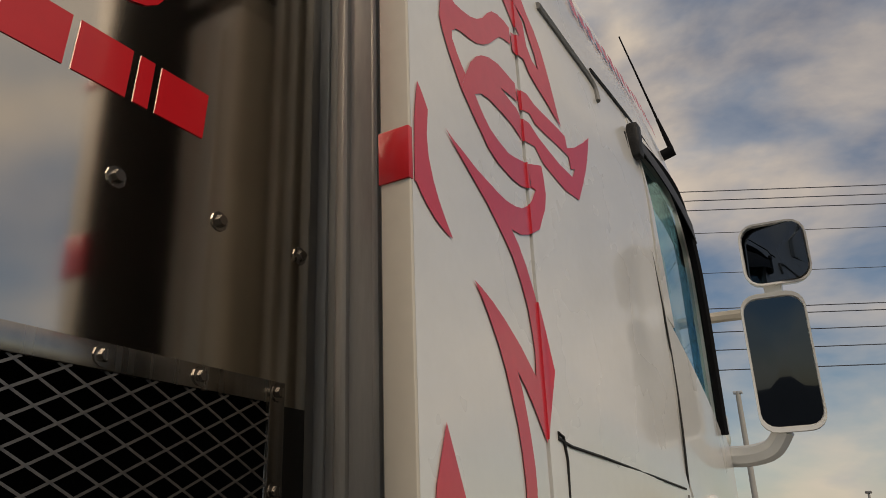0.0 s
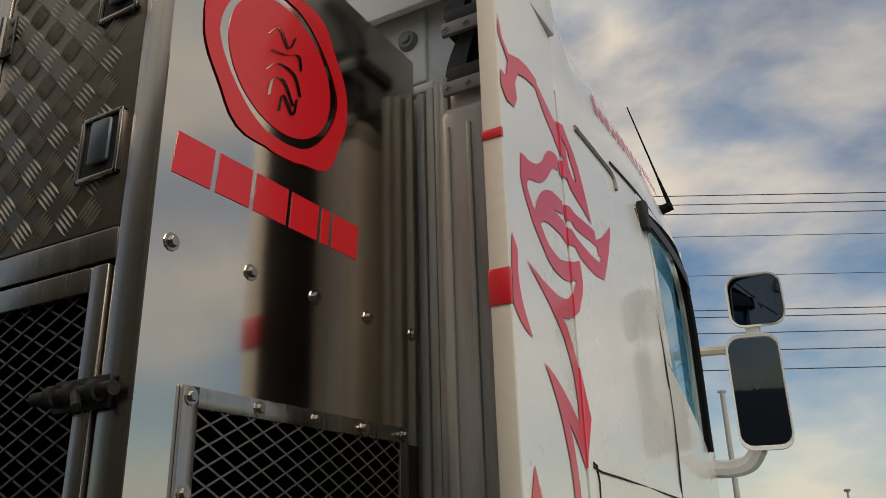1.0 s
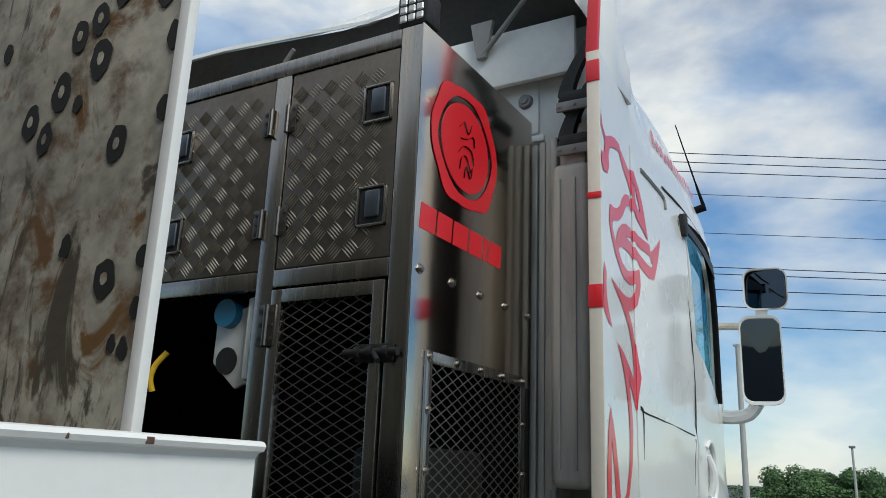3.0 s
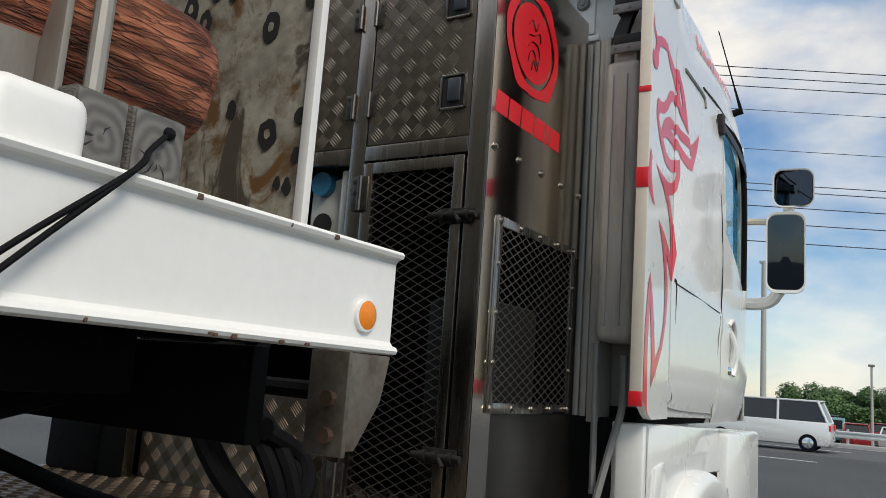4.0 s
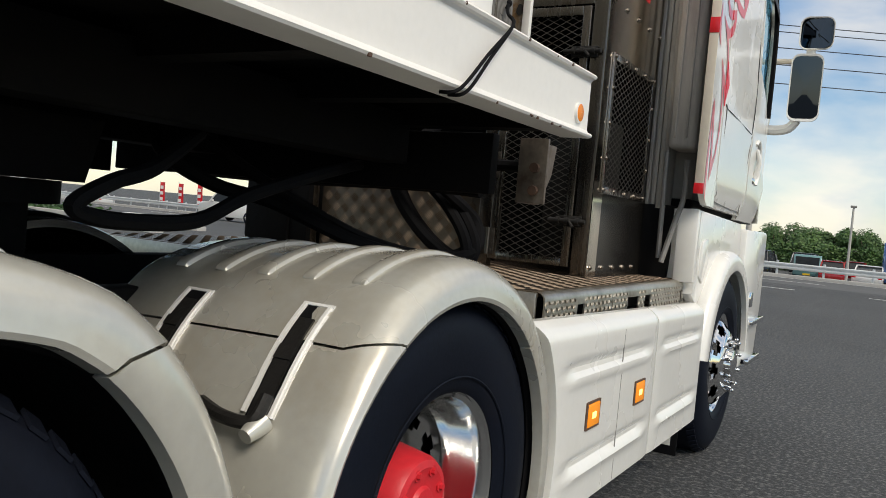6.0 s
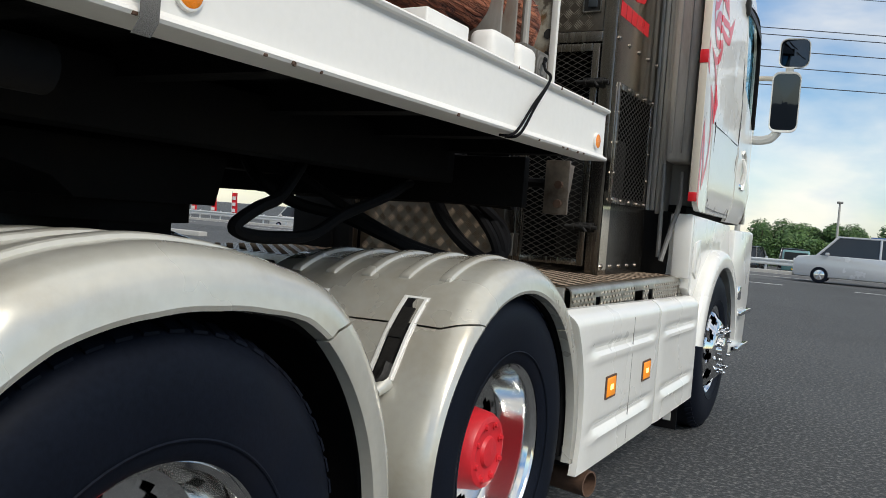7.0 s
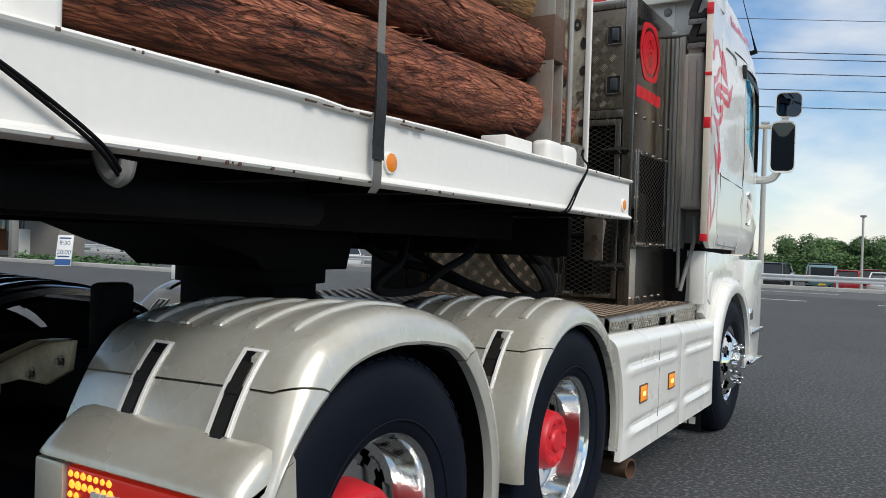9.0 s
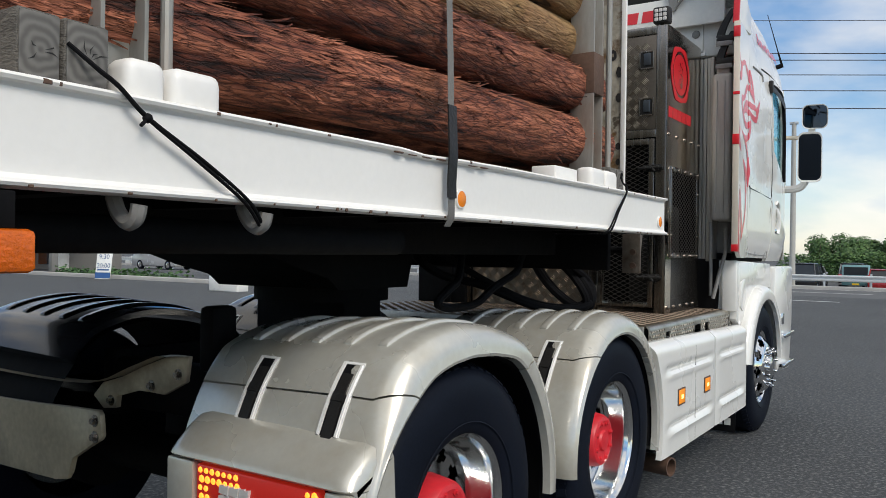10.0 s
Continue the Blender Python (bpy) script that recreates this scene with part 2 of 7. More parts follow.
def add_streaks(m, col, low, high, scale, stretch, seed):
    """Hard-edged runs of dirt over a finished material."""
    n, l = m.node_tree.nodes, m.node_tree.links
    p = n["Principled BSDF"]
    src = p.inputs["Base Color"].links[0].from_socket
    co, mp, t, r, mx = n.new("ShaderNodeTexCoord"), n.new("ShaderNodeMapping"), n.new("ShaderNodeTexNoise"), n.new("ShaderNodeValToRGB"), n.new("ShaderNodeMixRGB")
    mp.inputs["Scale"].default_value, mp.inputs["Location"].default_value = stretch, (seed, seed * 0.7, seed * 1.3)
    t.inputs["Scale"].default_value, t.inputs["Detail"].default_value, t.inputs["Roughness"].default_value, t.inputs["Distortion"].default_value = scale, 9, 0.68, 0.6
    r.color_ramp.elements[0].position, r.color_ramp.elements[1].position = low, high
    l.new(co.outputs["Object"], mp.inputs["Vector"]); l.new(mp.outputs["Vector"], t.inputs["Vector"]); l.new(t.outputs["Fac"], r.inputs["Fac"])
    l.new(r.outputs["Color"], mx.inputs["Fac"]); l.new(src, mx.inputs["Color1"]); mx.inputs["Color2"].default_value = (*col, 1)
    l.new(mx.outputs["Color"], p.inputs["Base Color"])


add_streaks(RUST, (0.16, 0.085, 0.030), 0.56, 0.64, 7.0, (1, 1, 0.7), 3.0)
add_streaks(RUST, (0.085, 0.070, 0.050), 0.57, 0.62, 5.0, (1.6, 1, 0.5), 8.0)
add_streaks(RUST, (0.02, 0.017, 0.013), 0.66, 0.69, 11.0, (1, 1, 0.8), 1.0)


def bark_mat(name, col, col2, crack=0.72):
    """Fibrous cedar bark: long flakes along the log (local y)."""
    m = bpy.data.materials.new(name)
    m.use_nodes = True
    n, l = m.node_tree.nodes, m.node_tree.links
    p = n["Principled BSDF"]
    co, mp, mp2 = n.new("ShaderNodeTexCoord"), n.new("ShaderNodeMapping"), n.new("ShaderNodeMapping")
    mp.inputs["Scale"].default_value, mp2.inputs["Scale"].default_value = (17, 2.6, 17), (80, 12, 80)
    l.new(co.outputs["Object"], mp.inputs["Vector"]); l.new(co.outputs["Object"], mp2.inputs["Vector"])
    a, b, c = n.new("ShaderNodeTexNoise"), n.new("ShaderNodeTexNoise"), n.new("ShaderNodeTexNoise")
    a.inputs["Scale"].default_value, a.inputs["Detail"].default_value, a.inputs["Distortion"].default_value = 1.0, 10, 0.9
    b.inputs["Scale"].default_value, b.inputs["Detail"].default_value = 1.0, 5
    c.inputs["Scale"].default_value, c.inputs["Detail"].default_value = 2.2, 3
    l.new(mp.outputs["Vector"], a.inputs["Vector"]); l.new(mp2.outputs["Vector"], b.inputs["Vector"]); l.new(co.outputs["Object"], c.inputs["Vector"])
    r = n.new("ShaderNodeValToRGB")
    e = r.color_ramp.elements
    e[0].position, e[0].color = 0.36, (col[0] * 0.22, col[1] * 0.22, col[2] * 0.22, 1)
    e[1].position, e[1].color = 0.43, (*col, 1)
    k = e.new(0.58); k.color = (*col2, 1)
    k = e.new(0.72); k.color = (min(col2[0] * 1.5, 1), col2[1] * 1.6, col2[2] * 1.7, 1)
    # flaky plates with dark cracks between them
    vo, wp, am, cr = n.new("ShaderNodeTexVoronoi"), n.new("ShaderNodeMapping"), n.new("ShaderNodeMixRGB"), n.new("ShaderNodeValToRGB")
    vo.feature = "DISTANCE_TO_EDGE"
    wp.inputs["Scale"].default_value = (70, 9.0, 70)
    l.new(co.outputs["Object"], wp.inputs["Vector"])
    wa = n.new("ShaderNodeTexNoise")
    wa.inputs["Scale"].default_value, wa.inputs["Detail"].default_value = 1.6, 5
    l.new(wp.outputs["Vector"], wa.inputs["Vector"])
    am.blend_type = "ADD"; am.inputs["Fac"].default_value = 1.6
    l.new(wp.outputs["Vector"], am.inputs["Color1"]); l.new(wa.outputs["Color"], am.inputs["Color2"])
    am.use_clamp = False
    l.new(am.outputs["Color"], vo.inputs["Vector"]); vo.inputs["Scale"].default_value = 1.0
    cr.color_ramp.elements[0].position, cr.color_ramp.elements[0].color = 0.01, (0.2, 0.16, 0.15, 1)
    cr.color_ramp.elements[1].position = 0.11
    l.new(vo.outputs["Distance"], cr.inputs["Fac"])
    ck = n.new("ShaderNodeMixRGB"); ck.blend_type = "MULTIPLY"; ck.inputs["Fac"].default_value = crack
    l.new(a.outputs["Fac"], r.inputs["Fac"])
    hs, rg, oi, ad = n.new("ShaderNodeHueSaturation"), n.new("ShaderNodeMapRange"), n.new("ShaderNodeObjectInfo"), n.new("ShaderNodeMath")
    rg.inputs["From Min"].default_value, rg.inputs["From Max"].default_value = 0.3, 1.5
    rg.inputs["To Min"].default_value, rg.inputs["To Max"].default_value = 0.6, 1.35
    ad.operation = "MULTIPLY_ADD"
    l.new(oi.outputs["Random"], ad.inputs[0]); ad.inputs[1].default_value = 0.35
    l.new(b.outputs["Fac"], ad.inputs[2]); l.new(ad.outputs[0], rg.inputs["Value"])
    l.new(r.outputs["Color"], ck.inputs["Color1"]); l.new(cr.outputs["Color"], ck.inputs["Color2"])
    l.new(ck.outputs["Color"], hs.inputs["Color"]); l.new(rg.outputs["Result"], hs.inputs["Value"])
    mx, rp = n.new("ShaderNodeMixRGB"), n.new("ShaderNodeValToRGB")
    rp.color_ramp.elements[0].position, rp.color_ramp.elements[1].position = 0.52, 0.66
    rp.color_ramp.elements[1].color = (0.35, 0.35, 0.35, 1)
    l.new(c.outputs["Fac"], rp.inputs["Fac"]); l.new(rp.outputs["Color"], mx.inputs["Fac"])
    l.new(hs.outputs["Color"], mx.inputs["Color1"])
    mx.inputs["Color2"].default_value = (col2[0] * 0.75, col2[1] * 0.85, col2[2] * 0.6, 1)
    l.new(mx.outputs["Color"], p.inputs["Base Color"])
    p.inputs["Roughness"].default_value = 0.85
    bp = n.new("ShaderNodeBump")
    bp.inputs["Strength"].default_value, bp.inputs["Distance"].default_value = 1.0, 0.03
    s = n.new("ShaderNodeMath"); s.operation = "MULTIPLY_ADD"
    l.new(b.outputs["Fac"], s.inputs[0]); s.inputs[1].default_value = 0.35; l.new(a.outputs["Fac"], s.inputs[2])
    s2 = n.new("ShaderNodeMath"); s2.operation = "MULTIPLY_ADD"
    l.new(cr.outputs["Color"], s2.inputs[0]); s2.inputs[1].default_value = 0.45 * crack; l.new(s.outputs[0], s2.inputs[2])
    l.new(s2.outputs[0], bp.inputs["Height"]); l.new(bp.outputs["Normal"], p.inputs["Normal"])
    return m


BARK = bark_mat("red cedar bark", (0.165, 0.040, 0.021), (0.42, 0.138, 0.072), 0.6)
BARKY = bark_mat("tan peeled bark", (0.30, 0.150, 0.060), (0.46, 0.27, 0.125), 0.4)


def wood_end(name="cut wood", axis="Y", dark=(0.16, 0.07, 0.04, 1), light=(0.30, 0.15, 0.08, 1)):
    m = bpy.data.materials.new(name)
    m.use_nodes = True
    n, l = m.node_tree.nodes, m.node_tree.links
    p, co, w, r = n["Principled BSDF"], n.new("ShaderNodeTexCoord"), n.new("ShaderNodeTexWave"), n.new("ShaderNodeValToRGB")
    w.wave_type, w.rings_direction = "RINGS", axis
    w.inputs["Scale"].default_value, w.inputs["Distortion"].default_value, w.inputs["Detail"].default_value = 16, 5.0, 3
    l.new(co.outputs["Object"], w.inputs["Vector"]); l.new(w.outputs["Fac"], r.inputs["Fac"])
    r.color_ramp.elements[0].color, r.color_ramp.elements[1].color = dark, light
    l.new(r.outputs["Color"], p.inputs["Base Color"]); p.inputs["Roughness"].default_value = 0.8
    return m


CUT = wood_end()
GREYEND = wood_end("grey sawn end", "X", (0.09, 0.085, 0.077, 1), (0.15, 0.142, 0.13, 1))


# ---- mesh helpers ----
WORLD_OF = {}


def thing(name, label, category, at=(0, 0, 0), group=""):
    e = new(name)
    e.location = at
    e.empty_display_size = 0.2
    WORLD_OF[e] = Matrix.Translation(at)
    return tagged(e, label, category, group)


def mesh_of(bm, m, angle=32):
    me = bpy.data.meshes.new("mesh")
    bmesh.ops.recalc_face_normals(bm, faces=bm.faces)
    bm.to_mesh(me)
    bm.free()
    for p in me.polygons:
        p.use_smooth = True
    me.set_sharp_from_angle(angle=radians(angle))
    for k in (m if isinstance(m, (list, tuple)) else [m]):
        me.materials.append(k)
    return me


def part(name, bm, m, parent=None, label="", angle=32):
    """One mesh object; its points are in world places unless its thing is built round the origin."""
    ob = new(name, mesh_of(bm, m, angle) if isinstance(bm, bmesh.types.BMesh) else bm)
    if parent is not None:
        ob.parent = parent
        ob.matrix_parent_inverse = WORLD_OF.get(parent, Matrix()).inverted()
    if label:
        tagged(ob, label)
    return ob


def box(bm, x0, x1, y0, y1, z0, z1, bev=0.0, seg=2):
    r = bmesh.ops.create_cube(bm, size=1.0)
    vs = r["verts"]
    for v in vs:
        v.co = Vector(((x0 + x1) / 2 + v.co.x * (x1 - x0), (y0 + y1) / 2 + v.co.y * (y1 - y0), (z0 + z1) / 2 + v.co.z * (z1 - z0)))
    if bev:
        es = list({e for v in vs for e in v.link_edges})
        bmesh.ops.bevel(bm, geom=es, offset=bev, segments=seg, affect="EDGES", profile=0.5)
    return bm


def frame_of(d):
    d = Vector(d).normalized()
    a = Vector((0, 0, 1)) if abs(d.z) < 0.9 else Vector((1, 0, 0))
    u = d.cross(a).normalized()
    return u, d.cross(u).normalized()


def cyl(bm, a, b, r, r2=None, n=12, cap=True):
    a, b = Vector(a), Vector(b)
    u, w = frame_of(b - a)
    r2 = r if r2 is None else r2
    ra = [bm.verts.new(a + (u * math.cos(t) + w * math.sin(t)) * r) for t in (2 * math.pi * i / n for i in range(n))]
    rb = [bm.verts.new(b + (u * math.cos(t) + w * math.sin(t)) * r2) for t in (2 * math.pi * i / n for i in range(n))]
    for i in range(n):
        bm.faces.new((ra[i], ra[(i + 1) % n], rb[(i + 1) % n], rb[i]))
    if cap:
        bm.faces.new(ra[::-1]); bm.faces.new(rb)
    return bm


def smooth_path(pts, k=6):
    pts = [Vector(p) for p in pts]
    out = []
    for i in range(len(pts) - 1):
        p0, p1, p2, p3 = pts[max(i - 1, 0)], pts[i], pts[i + 1], pts[min(i + 2, len(pts) - 1)]
        for j in range(k):
            t = j / k
            out.append(0.5 * ((2 * p1) + (p2 - p0) * t + (2 * p0 - 5 * p1 + 4 * p2 - p3) * t * t + (3 * p1 - p0 - 3 * p2 + p3) * t ** 3))
    return out + [pts[-1]]


def tube(bm, pts, r, n=8, smooth=6):
    pts = smooth_path(pts, smooth) if smooth else [Vector(p) for p in pts]
    rings, u = [], None
    for i, p in enumerate(pts):
        d = (pts[min(i + 1, len(pts) - 1)] - pts[max(i - 1, 0)]).normalized()
        if u is None:
            u, _ = frame_of(d)
        u = (u - d * u.dot(d)).normalized()
        w = d.cross(u)
        rings.append([bm.verts.new(p + (u * math.cos(2 * math.pi * k / n) + w * math.sin(2 * math.pi * k / n)) * r) for k in range(n)])
    for a, b in zip(rings, rings[1:]):
        for k in range(n):
            bm.faces.new((a[k], a[(k + 1) % n], b[(k + 1) % n], b[k]))
    bm.faces.new(rings[0][::-1]); bm.faces.new(rings[-1])
    return bm


def loft(bm, rows, close=False):
    g = [[bm.verts.new(p) for p in r] for r in rows]
    for a, b in zip(g, g[1:]):
        m = len(a)
        for k in range(m if close else m - 1):
            bm.faces.new((a[k], a[(k + 1) % m], b[(k + 1) % m], b[k]))
    return g


def thicken(bm, vec):
    """Give an open sheet depth: a second skin moved by vec, and a rim."""
    fs = bm.faces[:]
    r = bmesh.ops.extrude_face_region(bm, geom=fs, use_keep_orig=True)
    for v in r["geom"]:
        if isinstance(v, bmesh.types.BMVert):
            v.co += Vector(vec)
    return bm


def prism(bm, poly, axis, a, b, bev=0.0):
    def at(p, h):
        return {"x": (h, p[0], p[1]), "y": (p[0], h, p[1]), "z": (p[0], p[1], h)}[axis]
    va = [bm.verts.new(at(p, a)) for p in poly]
    vb = [bm.verts.new(at(p, b)) for p in poly]
    n = len(poly)
    made = [bm.faces.new(va[::-1]), bm.faces.new(vb)]
    for i in range(n):
        made.append(bm.faces.new((va[i], va[(i + 1) % n], vb[(i + 1) % n], vb[i])))
    if bev:
        es = list({e for f in made for e in f.edges})
        bmesh.ops.bevel(bm, geom=es, offset=bev, segments=2, affect="EDGES", profile=0.5)
    return bm


def lathe(bm, prof, n=48, skip=None):
    """Turn (x, r) points round the x axis through the origin; skip(ring, segment) leaves holes."""
    g = [[bm.verts.new((x, r * math.cos(2 * math.pi * k / n), r * math.sin(2 * math.pi * k / n))) for k in range(n)] for x, r in prof]
    for i, (a, b) in enumerate(zip(g, g[1:])):
        for k in range(n):
            if skip and skip(i, k):
                continue
            bm.faces.new((a[k], a[(k + 1) % n], b[(k + 1) % n], b[k]))
    return bm


def bolt(bm, p, d, r=0.011, h=0.009):
    p, d = Vector(p), Vector(d)
    cyl(bm, p - d * 0.002, p + d * 0.002, r * 1.5, n=10)
    cyl(bm, p, p + d * h, r, r * 0.8, n=6)
    return bm


def lug_sheet(name, origin, u, v, nrm, wide, high, m, parent, pitch=0.058, bars=5, keep=None):
    """The raised bars of a tread plate, in groups that alternate in direction."""
    o, u, v, nrm = Vector(origin), Vector(u), Vector(v), Vector(nrm)
    vs, fs = [], []
    for i in range(int(wide / pitch)):
        for j in range(int(high / pitch)):
            c = ((i + 0.5) * pitch, (j + 0.5) * pitch)
            if keep and not keep(*c):
                continue
            ang = math.pi / 4 if (i + j) % 2 else -math.pi / 4
            du, dv = math.cos(ang), math.sin(ang)
            for b in range(bars):
                off = (b - (bars - 1) / 2) * pitch * 0.155
                cx, cy = c[0] - dv * off, c[1] + du * off
                ln, wd = pitch * 0.42, pitch * 0.048
                k = len(vs)
                for a, w, h in ((-ln, 0, 0), (-ln * .3, -wd, 0), (ln * .3, -wd, 0), (ln, 0, 0), (ln * .3, wd, 0), (-ln * .3, wd, 0), (-ln * .5, 0, 0.0034), (ln * .5, 0, 0.0034)):
                    x, y = cx + du * a - dv * w, cy + dv * a + du * w
                    vs.append(o + u * x + v * y + nrm * (h + 0.0002))
                fs += [(k, k + 1, k + 6), (k + 1, k + 2, k + 7, k + 6), (k + 2, k + 3, k + 7), (k + 3, k + 4, k + 7), (k + 4, k + 5, k + 6, k + 7), (k + 5, k, k + 6)]
    me = bpy.data.meshes.new(name)
    me.from_pydata([tuple(q) for q in vs], [], fs)
    me.materials.append(m)
    ob = part(name, me, m, parent)
    return tagged(ob, kind="stuff")


def wire_net(bm, origin, u, v, nrm, wide, high, du=0.060, dv=0.0305, t=0.0017):
    """Expanded metal: two families of slanting strands, clipped to a rectangle."""
    o, u, v, nrm = Vector(origin), Vector(u), Vector(v), Vector(nrm)
    s = dv / du
    for sign in (1, -1):
        n0, n1 = int(-wide * s / dv) - 2, int(high / dv + wide * s / dv) + 2
        for k in range(n0, n1):
            c = k * dv if sign > 0 else k * dv
            a0, a1 = 0.0, wide
            y0, y1 = c + sign * s * a0, c + sign * s * a1
            def clip(a, y):
                if y < 0:
                    return a + (0 - y) / (sign * s), 0.0
                if y > high:
                    return a + (high - y) / (sign * s), high
                return a, y
            if max(y0, y1) < 0 or min(y0, y1) > high:
                continue
            a0, y0 = clip(a0, y0); a1, y1 = clip(a1, y1)
            if a1 - a0 < 0.01:
                continue
            p, q = o + u * a0 + v * y0, o + u * a1 + v * y1
            d = (q - p).normalized()
            w = nrm.cross(d).normalized()
            z = nrm * (0.0012 * sign)
            vs = [bm.verts.new(p + z + w * t + nrm * t), bm.verts.new(p + z - w * t + nrm * t), bm.verts.new(p + z - nrm * t),
                  bm.verts.new(q + z + w * t + nrm * t), bm.verts.new(q + z - w * t + nrm * t), bm.verts.new(q + z - nrm * t)]
            for i in range(3):
                j = (i + 1) % 3
                bm.faces.new((vs[i], vs[j], vs[3 + j], vs[3 + i]))
    return bm


# ---- the ground ----
def build_ground():
    bm = bmesh.new()
    def drop(x, y):
        """The yard is level; the road lies a little lower and the car park beyond it lower still."""
        if y < 25:
            return 0.0
        if y < 39:
            return -0.2 * min(1, (y - 25) / 2)
        return -0.2 - (0.75 if x > -15 else 0.45) * min(1, (y - 39) / 2.5)
    loft(bm, [[(x, y, drop(x, y)) for x in (-1500, -120, -60, -30, -16, -14, 0, 14, 60, 1500)] for y in (-900, -60, -10, 6, 20, 25, 27, 39, 41.5, 60, 120, 1500)])
    tagged(part("ground", bm, ASPHALT), "grey asphalt yard with coarse aggregate", "ground", kind="structure")


build_ground()

# ---- the tractor ----
EDGE = mat("bright tread-plate edge", (0.52, 0.49, 0.43), 0.36, metal=0.9, vary=0.2, big=4, fine=60, stain=(0.22, 0.18, 0.13), stain_amt=0.5, stain_scale=5)
HINGE = mat("dark hinge steel", (0.13, 0.12, 0.11), 0.35, metal=0.9, vary=0.2)
DLUG = mat("brown worn and shaded tread bars", (0.145, 0.108, 0.078), 0.50, metal=0.65, vary=0.35, big=4.0, fine=60, stain=(0.12, 0.085, 0.055), stain_amt=0.6, stain_scale=3)
RIM = mat("glossy white plastic", (0.80, 0.79, 0.76), 0.18, vary=0.03, coat=0.6)
truck = thing("tractor_truck", "white tractor truck with red flame graphics, parked on asphalt", "truck", (-1.7, 0.6, 0))


def side_x(y, z):
    """The outer skin of the cab's flank."""
    x = -0.53
    if z > 2.65:
        w = min(1.0, max(0.0, (y - 1.15) / 0.7))
        x -= 0.075 * ((z - 2.65) / 0.55) ** 1.6 * w * w * (3 - 2 * w)
    if y > 2.3:
        x -= 0.06 * ((y - 2.3) / 0.8) ** 2
    if z < 1.55:
        x -= 0.03 * ((1.55 - z) / 0.17) ** 2
    # pressed hollow behind the door
    x -= 0.012 * math.exp(-((y - 1.98) / 0.10) ** 2) * math.exp(-((z - 2.35) / 0.16) ** 2)
    # a soft swage along the waist
    x += 0.010 * math.exp(-((z - (2.06 - 0.28 * (y - 1.3))) / 0.05) ** 2) * (1 if y > 1.3 else 0)
    return x


CAB = Matrix.Translation((0.12, -0.5, 1.75)) @ Matrix.Scale(0.9615, 4) @ Matrix.Translation((-0.12, 0.5, -1.75))
REAR_PARTS = ("bellows_rib", "side_extender", "upper_extender", "edge_strip", "red_tape", "red_edge", "intake_duct", "bellows", "extender_lining", "stay_rod", "hinge_bracket", "lower_back_wall")


def to_size(before):
    """Bring the freshly drawn cab body to its true size; the parts behind the cab are drawn at size."""
    for ob in truck.children_recursive:
        if ob not in before and ob.type == "MESH" and ob.name.split(".")[0] not in REAR_PARTS:
            ob.data.transform(CAB)


def skin_x(y, z):
    """The outer skin at true size: the extender flares outwards to the rear, the sleeper stands a little proud of it."""
    if y < 1.203:
        return -0.512 + 0.045 * (1.245 - y) / 0.49
    k = 1 / 0.9615
    return (side_x((y + 0.5) * k - 0.5, (z - 1.75) * k + 1.75) - 0.12) * 0.9615 + 0.12


def extender_sheet(name, z0, z1, y0, y1, off, m, depth, label=""):
    bm = bmesh.new()
    loft(bm, [[(skin_x(y0 + (y1 - y0) * k / 8, 2) + off, y0 + (y1 - y0) * k / 8, z0(k / 8) + (z1 - z0(k / 8)) * i / 12) for k in range(9)] for i in range(13)])
    thicken(bm, (depth, 0, 0))
    return part(name, bm, m, truck, label)


def flank(name, z0, z1, y0, y1, off=0.0, m=WHITE, depth=-0.03, nz=20, ny=14, label="", parent=truck):
    """A piece of the flank; every bound is a number or a function of the other coordinate's share."""
    bm = bmesh.new()
    rows = []
    for i in range(nz + 1):
        t, row = i / nz, []
        for k in range(ny + 1):
            s = k / ny
            za, zb = (z0(s) if callable(z0) else z0), (z1(s) if callable(z1) else z1)
            z = za + (zb - za) * t
            ya, yb = (y0(t) if callable(y0) else y0), (y1(t) if callable(y1) else y1)
            y = ya + (yb - ya) * s
            row.append((side_x(y, z) + off, y, z))
        rows.append(row)
    loft(bm, rows)
    thicken(bm, (depth, 0, 0))
    return part(name, bm, m, parent, label)


UPPER = [(0.815, 3.048), (1.20, 3.048), (1.19, 3.19), (1.03, 3.27), (1.04, 3.56), (0.885, 3.56)]


